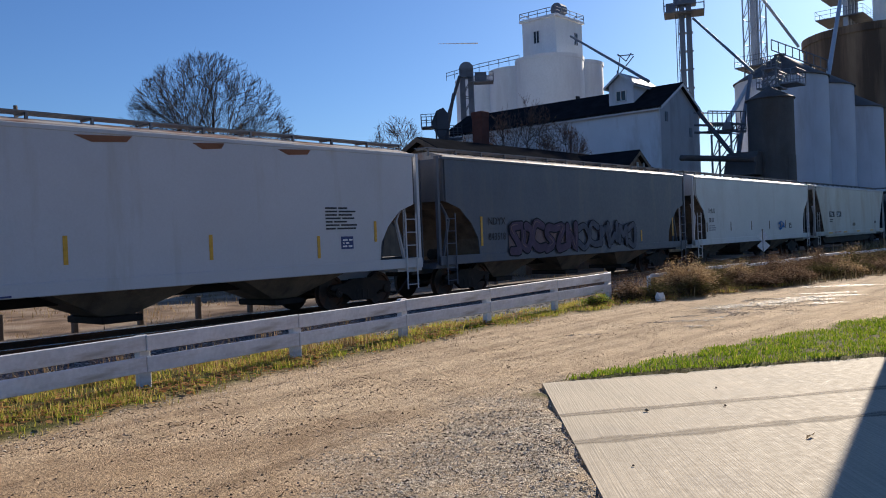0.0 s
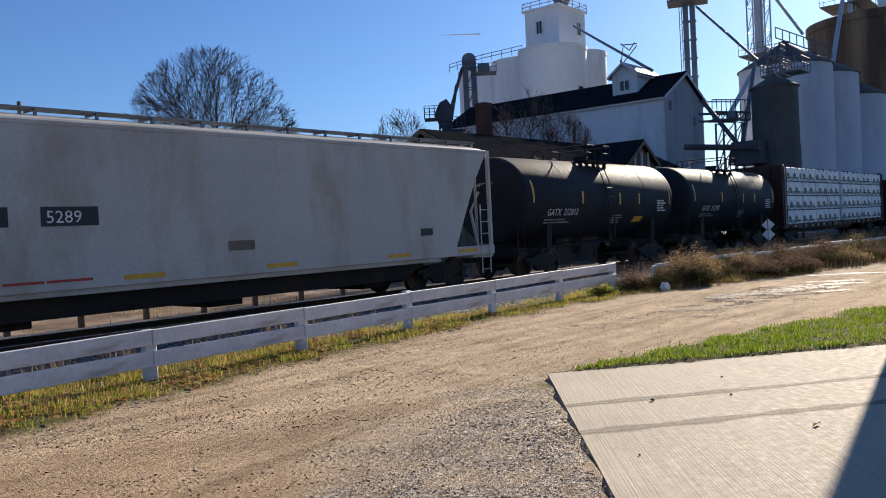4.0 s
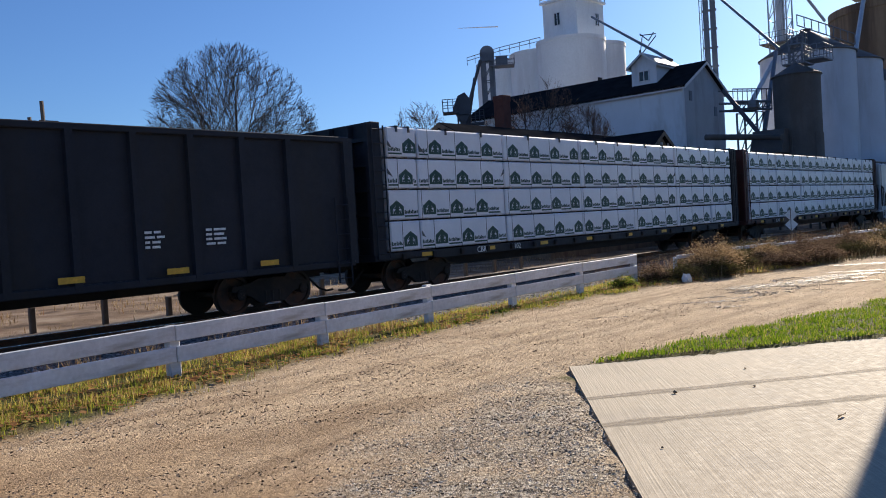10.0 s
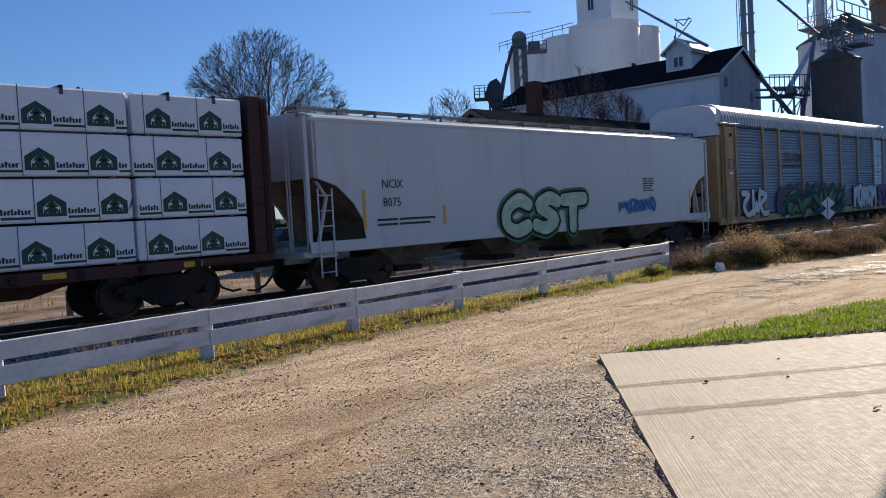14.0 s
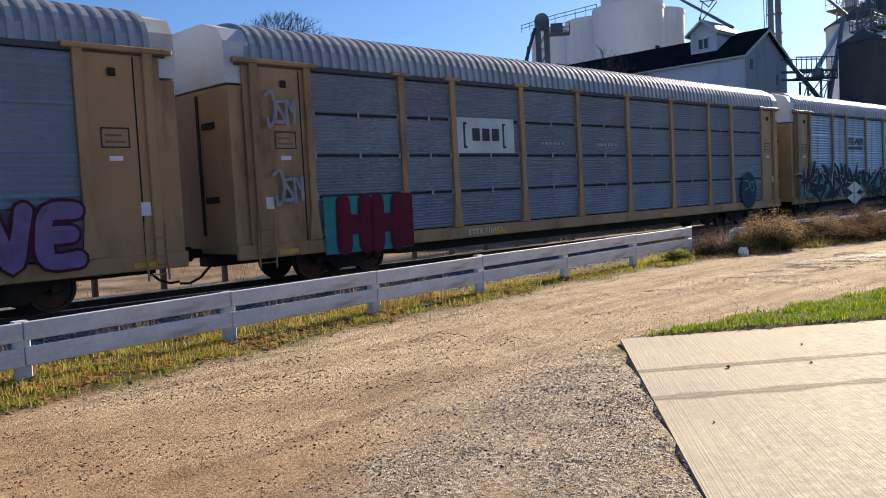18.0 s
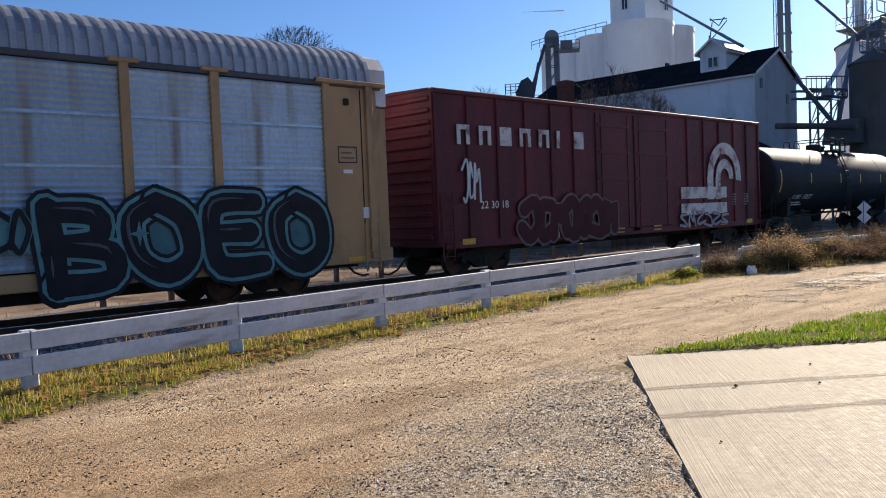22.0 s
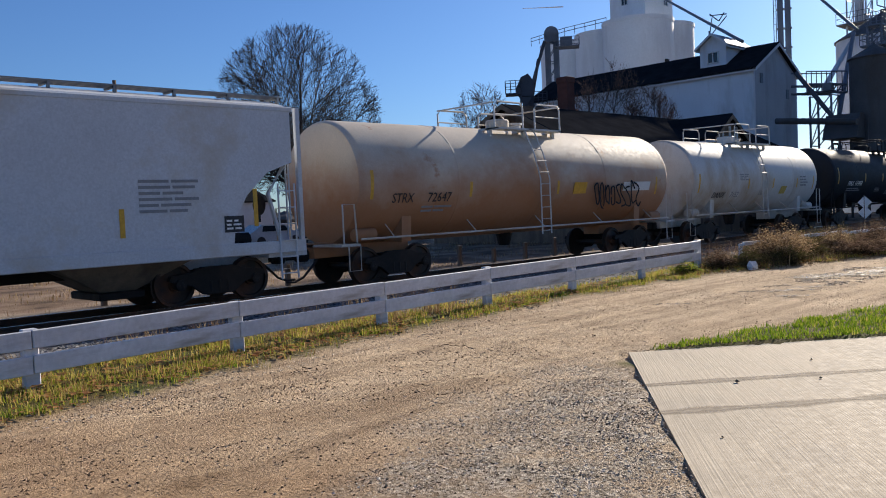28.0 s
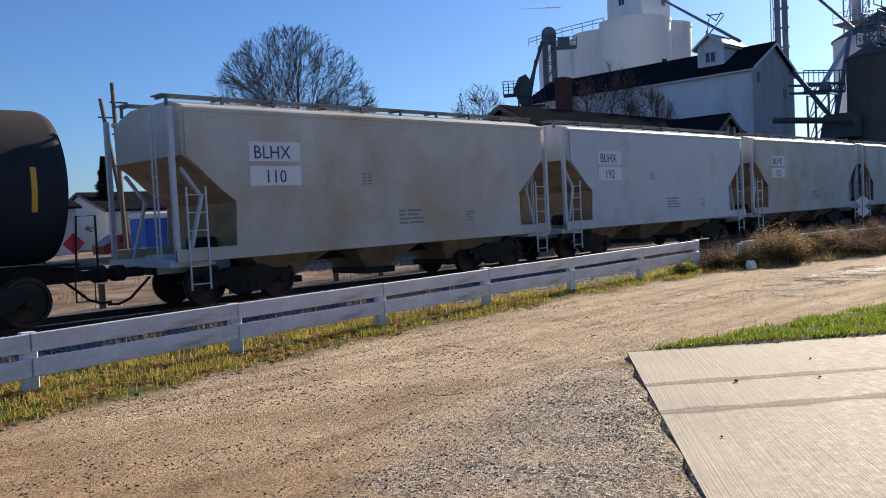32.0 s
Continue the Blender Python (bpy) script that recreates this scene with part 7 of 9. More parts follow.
KINDS = (("dry rusty brown shrub in the weeds", m_seed_red), ("low olive brown bush in the weeds", m_seed_olive), ("dry tan shrub with feathery seed heads", m_seed))
for i in range(44):
    x = 20.9 + 27 * (i / 44) ** 1.2 + rng.uniform(-0.3, 0.3)
    row = i % 2
    y = lerp_line(x, VERGE) + (0.55 if row else 1.5 + 0.5 * (i % 4 == 0)) + rng.uniform(-0.2, 0.35)
    label_, paint_ = KINDS[(0, 1, 0, 0, 1, 0, 2)[i % 7]]
    shrub(x, y, rng.uniform(0.42, 0.62) if row else rng.uniform(0.7, 0.95), rng.uniform(0.5, 0.8), 100 + i, label_, paint_, upright=0.6 if not row else 0.2)
shrub(19.75, 8.65, 1.08, 0.8, 77, KINDS[2][0], m_seed, 190, 30)
shrub(20.9, 8.75, 0.95, 0.6, 81, KINDS[2][0], m_seed, 110, 22, 0.4)
shrub(19.3, 8.2, 0.5, 0.55, 79, KINDS[1][0], m_seed_olive, 90, 22)
shrub(18.2, 8.75, 0.48, 0.5, 82, KINDS[1][0], m_seed_olive, 90, 24)
shrub(17.5, 9.05, 0.42, 0.4, 78, "tuft of dry reddish grass by the fence end", m_seed_red, 90, 10, 0.8)
shrub(18.6, 9.9, 0.6, 0.7, 83, KINDS[0][0], m_seed_red, 70, 8, 0.5)
shrub(16.3, 9.2, 0.3, 0.35, 84, "small green weed under the fence", m_tuft, 50, 18)

# puddles in the drive
m_water = mat("muddy_water", (0.19, 0.14, 0.095), 0.5, vary=0.35, vscale=6, grain=0.3, bump=1.0, bscale=45)
m_water.node_tree.nodes["Principled BSDF"].inputs["Specular IOR Level"].default_value = 0.32
nt = m_water.node_tree
gaps, rag, dry_, seep = (nt.nodes.new("ShaderNode" + k) for k in ("TexNoise", "MapRange", "BsdfTransparent", "MixShader"))
gaps.inputs["Scale"].default_value, gaps.inputs["Detail"].default_value, gaps.inputs["Roughness"].default_value = 8.0, 9.0, 0.8
nt.links.new(nt.nodes.new("ShaderNodeTexCoord").outputs["Object"], gaps.inputs["Vector"])
rag.inputs["From Min"].default_value, rag.inputs["From Max"].default_value = 0.48, 0.6
nt.links.new(gaps.outputs["Fac"], rag.inputs["Value"])
nt.links.new(rag.outputs["Result"], seep.inputs[0])
nt.links.new(dry_.outputs[0], seep.inputs[1])
nt.links.new(nt.nodes["Principled BSDF"].outputs[0], seep.inputs[2])
nt.links.new(seep.outputs[0], nt.nodes["Material Output"].inputs["Surface"])
for i, (x, y, a, b) in enumerate(((16.6, 6.6, 0.5, 0.3), (17.9, 5.9, 0.6, 0.25), (19.2, 5.7, 0.7, 0.2), (20.8, 5.6, 0.8, 0.2), (14.7, 6.0, 0.3, 0.12), (17.2, 6.3, 0.95, 0.32), (18.5, 5.6, 0.9, 0.3), (19.9, 5.3, 0.7, 0.25), (18.1, 4.9, 0.5, 0.2), (14.0, 6.15, 0.6, 0.16), (13.4, 5.7, 0.35, 0.12), (11.75, 6.9, 0.35, 0.1), (23.0, 5.9, 1.0, 0.3))):
    pts = []
    for k in range(28):
        t = k * 2 * math.pi / 28
        q = 1 + 0.45 * wob(math.cos(t) * 2 + i * 5, math.sin(t) * 2, 1.3) + 0.2 * wob(math.cos(t) * 5, math.sin(t) * 5 + i, 1.0)
        ca, sb = a * q * math.cos(t), b * q * math.sin(t)
        pts.append((x + 0.66 * ca + 0.75 * sb, y - 0.75 * ca + 0.66 * sb))
    zt = max(height(px, py) for px, py in pts) - 0.004
    tagged(part("puddle", Geo().prism(pts, zt - 0.002, zt + 0.004, "z"), m_water), "shallow muddy puddle reflecting the sky", "puddle", kind="structure")

wet = lambda x, y: 0.9 * (abs(x + 0.9 * y - 22.6 - 0.6 * wob(x, y, 1.5)) < 2.2) * (abs(y - 5.8) < 0.9) * (wob(x, y, 2.2, 3) > 0.0)
scatter("gravel", STONE_V, STONE_F, sown(9000, 13, 22, 4.6, 7.0, wet, (0.012, 0.03)), m_stone, "wet stones in the puddled ruts", "gravel")
scatter("gravel", STONE_V, STONE_F, sown(16000, 0.5, 20, 6.3, 9.0, lambda x, y: (abs(y - lerp_line(x, VERGE) + 0.2) < 0.3) * min(1, 5 / max(x, 5)), (0.006, 0.017)), m_stone, "fine grey gravel along the grass edge", "gravel")

# ---- concrete slab ----
def slab_material():
    m = mat("broom_finished_concrete", (0.47, 0.39, 0.28), 0.85, vary=0.10, vscale=0.5, grain=0.10, gscale=40, stain=(0.38, 0.32, 0.24), amount=0.3, sscale=0.8)
    n, link = m.node_tree.nodes, m.node_tree.links.new
    mp = n.new("ShaderNodeMapping")
    mp.vector_type = "TEXTURE"
    mp.inputs["Rotation"].default_value = (0, 0, radians(38.2))
    link(n.new("ShaderNodeTexCoord").outputs["Object"], mp.inputs["Vector"])
    mp.inputs["Scale"].default_value = (1.2, 0.016, 1.0)
    mp2 = n.new("ShaderNodeTexNoise")
    mp2.inputs["Scale"].default_value, mp2.inputs["Detail"].default_value = 1.0, 5.0
    link(mp.outputs[0], mp2.inputs["Vector"])
    b = n.new("ShaderNodeBump")
    b.inputs["Strength"].default_value, b.inputs["Distance"].default_value = 0.5, 0.01
    link(mp2.outputs["Fac"], b.inputs["Height"])
    link(b.outputs[0], n["Principled BSDF"].inputs["Normal"])
    groove = n.new("ShaderNodeMapRange")
    groove.inputs["From Min"].default_value, groove.inputs["From Max"].default_value = 0.3, 0.7
    groove.inputs["To Min"].default_value, groove.inputs["To Max"].default_value = 0.84, 1.12
    link(mp2.outputs["Fac"], groove.inputs["Value"])
    mul = n.new("ShaderNodeVectorMath")
    mul.operation = "SCALE"
    base = n["Principled BSDF"].inputs["Base Color"]
    link(base.links[0].from_socket, mul.inputs[0])
    link(groove.outputs["Result"], mul.inputs["Scale"])
    link(mul.outputs[0], base)
    return m


m_slab = slab_material()
slab = tagged(part("concrete_slab", Geo().prism([tuple(p) for p in SLAB], -0.16, 0.0, "z"), m_slab), "pale broom-finished concrete slab with muddy tyre marks", "slab", kind="structure")
m_track = mat("muddy_tyre_mark", (0.29, 0.235, 0.165), 0.9, vary=0.2, vscale=3.0, grain=0.25, gscale=30)
# mud lies broken, thickest along the middle of each mark
nt = m_track.node_tree
worn, breakup, thin_, clear, blend = (nt.nodes.new("ShaderNode" + k) for k in ("Attribute", "TexNoise", "Math", "BsdfTransparent", "MixShader"))
worn.attribute_name = "worn"
breakup.inputs["Scale"].default_value, breakup.inputs["Detail"].default_value = 22.0, 6.0
nt.links.new(nt.nodes.new("ShaderNodeTexCoord").outputs["Object"], breakup.inputs["Vector"])
thin_.operation, thin_.use_clamp = "MULTIPLY", True
nt.links.new(worn.outputs["Fac"], thin_.inputs[0])
nt.links.new(breakup.outputs["Fac"], thin_.inputs[1])
gain = nt.nodes.new("ShaderNodeMath")
gain.operation, gain.use_clamp = "MULTIPLY", True
gain.inputs[1].default_value = 2.0
nt.links.new(thin_.outputs[0], gain.inputs[0])
nt.links.new(gain.outputs[0], blend.inputs[0])
nt.links.new(clear.outputs[0], blend.inputs[1])
nt.links.new(nt.nodes["Principled BSDF"].outputs[0], blend.inputs[2])
nt.links.new(blend.outputs[0], nt.nodes["Material Output"].inputs["Surface"])
u = (SLAB[3] - SLAB[0]).normalized()
for k, (a, wdt, q0) in enumerate(((1.69, 0.11, 0.0), (2.67, 0.13, 0.0))):
    left, right = [], []
    base = SLAB[0] + (SLAB[1] - SLAB[0]).normalized() * a
    for i in range(60):
        p = base + u * (q0 + i * 0.14)
        d = 0.03 * wob(p.x, p.y, 1.2, 4)
        s = wdt * (0.8 + 0.5 * wob(p.x, p.y, 3.5, 8))
        nrm = Vector((-u.y, u.x))
        left.append(tuple(p + nrm * (d + s)))
        right.append(tuple(p + nrm * (d - s)))
    g = Geo()
    mid = [((p[0] + q[0]) / 2, (p[1] + q[1]) / 2) for p, q in zip(left, right)]
    g.add([(p[0], p[1], 0.0015) for p in left + mid + right], [(i + k, i + 1 + k, 61 + i + k, 60 + i + k) for k in (0, 60) for i in range(59)])
    me = g.mesh("tyre_mark", m_track)
    at = me.attributes.new("worn", "FLOAT", "POINT")
    at.data.foreach_set("value", [0.0] * 60 + [1.0] * 60 + [0.0] * 60)
    part("tyre_mark", me, None, slab)
leaf = tagged(part("dry_leaf", Geo().add([(-0.08, 0.01, 0.0), (-0.02, 0.022, 0.018), (0.05, 0.012, 0.008), (0.08, -0.01, 0.022), (0.045, -0.014, 0.014), (-0.02, -0.006, 0.02)], [(0, 1, 2, 3), (0, 3, 4, 5)]), m_straw, at=(6.59, 1.93, 0.005)), "curled dry brown leaf on the slab", "leaf")
for x, y, s in ((6.86, 3.41, 0.03), (5.2, 2.7, 0.015), (7.4, 2.9, 0.02), (8.2, 3.3, 0.018)):
    tagged(part("pebble", Geo().add([(a * s, b * s, (c + 0.5) * s * 0.7) for a, b, c in STONE_V], STONE_F), m_clod, at=(x, y, 0.002)), "small brown clod of mud on the slab", "clod")

# ---- white board fence ----
m_fence = mat("weathered_white_fence_paint", (0.66, 0.665, 0.69), 0.6, vary=0.10, vscale=2.0, grain=0.10, gscale=18, bump=0.2, bscale=40, stain=(0.40, 0.38, 0.36), amount=0.3, sscale=1.8, stretch=(0.5, 1, 3), rand=0.05)
FENCE = ((-4.5, 8.3), (-2.08, 8.45), (0.34, 8.58), (2.76, 8.7), (5.18, 8.9), (7.58, 9.02), (10.0, 9.2), (12.4, 9.27), (14.85, 9.33), (17.3, 9.4))
fence = thing("board_fence", "low white two-board fence with weathered paint", "fence")
for i, (x, y) in enumerate(FENCE):
    top = 0.60 + 0.010 * i
    part("post", Geo().box(x - 0.075, x + 0.075, y, y + 0.11, height(x, y) - 0.1, top + 0.02 * math.sin(i * 2.3), 0.012), m_fence, fence)
for i, (a, b) in enumerate(zip(FENCE, FENCE[1:])):
    for lo in (0.17, 0.42):
        za, zc_ = lo + 0.010 * i + 0.008 * math.sin(i * 3.1 + lo), lo + 0.010 * (i + 1) + 0.008 * math.sin(i * 1.7 + 2)
        d = Vector((b[0] - a[0], b[1] - a[1], zc_ - za))
        L = d.length
        g = Geo().box(0.006, L - 0.006, -0.04, 0.0, 0, 0.185, 0.008)
        m = Matrix.Translation((a[0], a[1], za)) @ Matrix.Rotation(math.atan2(d.y, d.x), 4, "Z") @ Matrix.Rotation(-math.asin(d.z / L), 4, "Y")
        part("board", g, m_fence, fence, at=m)
old = thing("old_fence_rail", "weathered white fence rail half lost in weeds", "fence")
for i in range(9):
    x, y = 19.9 + i * 2.9, 9.6 - i * 0.22
    part("post", Geo().box(x - 0.05, x + 0.05, y + 0.05, y + 0.13, -0.2, 0.47, 0.01), m_fence, old)
    if i < 8:
        zr_ = 0.42 + 0.03 * math.sin(i * 2)
        part("board", Geo().prism([(x, y), (x + 2.86, y - 0.217), (x + 2.86, y - 0.167), (x, y + 0.05)], zr_, zr_ + 0.09, "z"), m_fence, old)

# ---- track ----
track = thing("railway_track", "single railway track on wooden ties", "track", kind="structure")
g = Geo()
RAIL_PROF = [(-0.07, -0.17), (0.07, -0.17), (0.07, -0.155), (0.012, -0.135), (0.012, -0.045), (0.036, -0.035), (0.036, 0.0), (-0.036, 0.0), (-0.036, -0.035), (-0.012, -0.045), (-0.012, -0.135), (-0.07, -0.155)]
for y in (TRACK_Y - 0.75, TRACK_Y + 0.75):
    r_ = part("rail", Geo().prism([(p[0] + y, p[1] + RAIL) for p in RAIL_PROF], -400, 900, "x"), m_rail, track)
    part("rail_head", Geo().box(-400, 900, y - 0.028, y + 0.028, RAIL - 0.001, RAIL + 0.003), m_railhead, r_)
tie = Geo().box(-0.11, 0.11, -1.3, 1.3, -0.16, 0, 0.015).mesh("tie", m_tie)
for i in range(130):
    part("tie", tie, None, track, at=(-6 + i * 0.52, TRACK_Y, RAIL - 0.171))
g = Geo()
for i in range(400):
    g.box(61.6 + i * 0.6, 61.82 + i * 0.6, TRACK_Y - 1.3, TRACK_Y + 1.3, RAIL - 0.33, RAIL - 0.171)
tagged(part("tie_row", g, m_tie, track), kind="stuff")

# crossing marker with two diamonds
sign = thing("diamond_sign", "two small white diamond plates on a post in the weeds", "sign", (39.6, 13.4, 0))
part("post", Geo().box(-0.035, 0.035, 0, 0.05, -0.4, 1.5), m_wood_post, sign)
for z in (1.17, 0.72):
    part("plate", Geo().prism([(0, z - 0.29), (0.29, z), (0, z + 0.29), (-0.29, z)], -0.02, 0.0), m_plate_white, sign, at=Matrix.Rotation(radians(-65), 4, "Z"))
bag = tagged(part("plastic_bag", Geo().add([(a * 0.13 * (1 + 0.35 * math.sin(k * 2.7)), b * 0.11 * (1 + 0.3 * math.cos(k * 4.1)), (c + 0.3) * 0.13 * (1 + 0.4 * math.sin(k * 1.9))) for k, (a, b, c) in enumerate(CLOD_V)], CLOD_F), m_plate_white, at=(17.75, 8.38, 0.02)), "crumpled white plastic bag at the road edge", "bag")

# ---- buildings beyond the track ----
def polar(az, d, tan=None):
    """Place at an azimuth from +y and a distance; with tan, the height at that slope above the eye."""
    a = radians(az)
    p = (d * math.sin(a), d * math.cos(a))
    return p if tan is None else (*p, EYE[2] + tan * d)


m_siding = mat("white_painted_siding", (0.62, 0.65, 0.70), 0.65, vary=0.06, vscale=0.4, grain=0.05, stain=(0.45, 0.46, 0.47), amount=0.3, sscale=0.5, stretch=(1, 1, 0.3))
# white siding greyed down, so the gable's shade sits in its colour
m_siding_shade = mat("shaded_white_siding", (0.36, 0.385, 0.42), 0.7, vary=0.08, vscale=0.5, stain=(0.25, 0.26, 0.27), amount=0.4, sscale=0.6, stretch=(1, 1, 0.3))
m_shingle = mat("black_asphalt_shingle", (0.020, 0.021, 0.024), 0.95, vary=0.25, vscale=1.0, bump=0.3, spec=0.0)
m_concrete = mat("white_painted_concrete", (0.80, 0.81, 0.81), 0.7, vary=0.06, vscale=0.15, grain=0.05, gscale=4, stain=(0.66, 0.66, 0.65), amount=0.35, sscale=0.25, stretch=(1, 1, 0.2))
m_stained = mat("stained_brown_concrete", (0.24, 0.175, 0.115), 0.9, vary=0.25, vscale=0.12, stain=(0.07, 0.05, 0.035), amount=0.75, sscale=0.3, stretch=(1.5, 1.5, 0.12))
m_steel_white = mat("white_steel_bin", (0.50, 0.53, 0.60), 0.55, vary=0.08, vscale=0.3, stain=(0.36, 0.37, 0.40), amount=0.4, sscale=0.4, stretch=(1, 1, 0.15))
m_bin_dark = mat("dark_weathered_steel_bin", (0.085, 0.078, 0.075), 0.75, metal=0.1, vary=0.25, vscale=0.4, stain=(0.07, 0.055, 0.045), amount=0.5, sscale=0.6, stretch=(1, 1, 0.2))
m_galv = mat("galvanised_framework", (0.15, 0.17, 0.20), 0.6, metal=0.3, vary=0.2)
m_galv_pale = mat("pale_galvanised_leg", (0.42, 0.44, 0.47), 0.5, metal=0.3, vary=0.12)
m_dark_frame = mat("dark_painted_framework", (0.05, 0.055, 0.07), 0.6, vary=0.2)
m_brick = mat("red_brown_brick", (0.115, 0.04, 0.028), 0.9, vary=0.25, vscale=2.0, stain=(0.07, 0.04, 0.035), amount=0.4, sscale=1.0, bump=0.3)
m_brown_wall = mat("brown_board_wall", (0.20, 0.135, 0.085), 0.85, vary=0.2, vscale=1.5, stain=(0.11, 0.07, 0.05), amount=0.45, sscale=1.0, stretch=(4, 4, 0.3), bump=0.2)
m_trim = mat("white_trim", (0.62, 0.62, 0.62), 0.6, vary=0.05)
m_pane = mat("dark_window_glass", (0.02, 0.025, 0.03), 0.08, vary=0.05)
m_void = mat("dark_opening", (0.02, 0.02, 0.02), 0.9)


def window(parent, x, y, z, w, h, face, name="window"):
    """Two-light window; face: 'y' looks towards -y, 'x' towards -x."""
    fr = Geo()
    pane = Geo()
    t = 0.08
    def bx(g, a0, a1, z0, z1, d0, d1):
        g.box(a0, a1, d0, d1, z0, z1) if face == "y" else g.box(d0, d1, a0, a1, z0, z1)
    base, c = (y, x) if face == "y" else (x, y)
    for a0, a1, z0, z1 in ((c - w / 2, c + w / 2, z, z + t), (c - w / 2, c + w / 2, z + h - t, z + h), (c - w / 2, c - w / 2 + t, z, z + h), (c + w / 2 - t, c + w / 2, z, z + h), (c - t / 2, c + t / 2, z, z + h)):
        bx(fr, a0, a1, z0, z1, base - 0.08, base + 0.02)
    bx(pane, c - w / 2 + t, c + w / 2 - t, z + t, z + h - t, base - 0.03, base + 0.0)
    ob = part(name, fr, m_trim, parent)
    part("pane", pane, m_pane, ob)
    return ob


def gabled(name, label, x0, x1, y0, y1, ze, zr, along, wall, gable_mat, roof_mat, over=0.35, boards=0.0):
    """Gabled building; along: the axis of its ridge. Walls, gables and roof slopes are parts."""
    b = thing(name, label, "building")
    if along == "y":
        c = (x0 + x1) / 2
        for x in (x0, x1):
            part("side_wall", Geo().box(x, x + 0.2, y0, y1, -0.3, ze) if x == x0 else Geo().box(x - 0.2, x, y0, y1, -0.3, ze), wall, b)
        for y in (y0, y1 - 0.2):
            part("gable_wall", Geo().prism([(x0 + 0.2, -0.3), (x1 - 0.2, -0.3), (x1 - 0.2, ze), (c, zr), (x0 + 0.2, ze)], y + 0.003, y + 0.2), gable_mat, b)
        k = (zr - ze) / (c - x0)
        for s, e in ((-1, x0), (1, x1)):
            lo = (e + s * over, ze - over * k)
            part("roof_slope", Geo().prism([lo, (c, zr), (c, zr + 0.22), (lo[0], lo[1] + 0.22)], y0 - over, y1 + over), roof_mat, b)
            part("fascia", Geo().box(min(lo[0], lo[0] - s * 0.06), max(lo[0], lo[0] - s * 0.06) + 0.004, y0 - over, y1 + over, lo[1] - 0.12, lo[1] + 0.1), m_trim, b)
            part("barge_board", Geo().prism([(lo[0], lo[1] - 0.1), (c, zr - 0.1), (c, zr + 0.12), (lo[0], lo[1] + 0.12)], y0 - over - 0.05, y0 - over), m_trim if gable_mat is m_siding_shade else wall, b)
    else:
        c = (y0 + y1) / 2
        for y in (y0, y1 - 0.2):
            part("side_wall", Geo().box(x0, x1, y, y + 0.2, -0.3, ze), wall, b)
        for x in (x0, x1 - 0.2):
            part("gable_wall", Geo().prism([(y0 + 0.2, -0.3), (y1 - 0.2, -0.3), (y1 - 0.2, ze), (c, zr), (y0 + 0.2, ze)], x + 0.003, x + 0.2, "x"), gable_mat, b)
        k = (zr - ze) / (c - y0)
        for s, e in ((-1, y0), (1, y1)):
            lo = (e + s * over, ze - over * k)
            part("roof_slope", Geo().prism([lo, (c, zr), (c, zr + 0.2), (lo[0], lo[1] + 0.2)], x0 - over, x1 + over, "x"), roof_mat, b)
            part("barge_board", Geo().prism([(lo[0], lo[1] - 0.08), (c, zr - 0.08), (c, zr + 0.16), (lo[0], lo[1] + 0.16)], x0 - over - 0.06, x0 - over, "x"), m_brown_wall, b)
    return b


barn = gabled("grain_warehouse", "tall white warehouse with gable shaded grey and black shingle roof", 64.7, 72.9, 30, 53, 11.95, 14.15, "y", m_siding, m_siding_shade, m_shingle)
for x, z in ((66.0, 10.6), (70.9, 9.6)):
    part("gable_hatch", Geo().box(x - 0.24, x + 0.24, 29.93, 30.0, z + 0.2, z + 1.0, 0.01), m_galv, barn)
# dormer on the near end of the roof, facing the drive
dm = thing("roof_dormer", "white gabled dormer with a two-light window on the roof", "dormer")
part("front_wall", Geo().prism([(32.75, 12.5), (35.1, 12.5), (35.1, 14.42), (33.92, 15.3), (32.75, 14.42)], 65.7, 65.9, "x"), m_siding, dm)
for y in (32.75, 34.9):
    part("cheek_wall", Geo().box(65.9, 70.2, y, y + 0.2, 12.6, 14.42), m_siding, dm)
# shingle lightened to grey: the low sun's sheen is put into its colour
m_sunlit_shingle = mat("sunlit_grey_shingle", (0.30, 0.30, 0.30), 0.55, vary=0.15, vscale=1.2, bump=0.2)
for s, e in ((-1, 32.75), (1, 35.1)):
    lo = (e + s * 0.3, 14.2)
    part("roof_slope", Geo().prism([lo, (33.92, 15.3), (33.92, 15.44), (lo[0], lo[1] + 0.14)], 65.35, 70.5, "x"), m_sunlit_shingle, dm)
    part("barge_board", Geo().prism([(lo[0], lo[1] - 0.1), (33.92, 15.22), (33.92, 15.42), (lo[0], lo[1] + 0.1)], 65.29, 65.35, "x"), m_trim, dm)
    part("fascia", Geo().box(65.35, 70.5, min(lo[0], lo[0] - s * 0.05), max(lo[0], lo[0] - s * 0.05), lo[1] - 0.12, lo[1] + 0.06), m_trim, dm)
window(dm, 65.7, 33.92, 12.95, 1.0, 0.95, "x")

depot = gabled("depot_building", "low brown building with a dark shingle roof", 33.3, 57.0, 22.6, 34.8, 3.7, 6.85, "x", m_brown_wall, m_brown_wall, m_shingle, 0.6)
for y in (27.4, 30.0):
    part("gable_brace", Geo().tube([(33.2, y, 3.6), (33.0, 28.7, 6.4)], 0.08, 5), m_brown_wall, depot)
chim = thing("brick_chimney", "square red-brown brick chimney with a corbelled top", "chimney", (45.2, 33.9, 0))
part("shaft", Geo().box(-0.41, 0.41, -0.41, 0.41, 4.0, 10.0, 0.02), m_brick, chim)
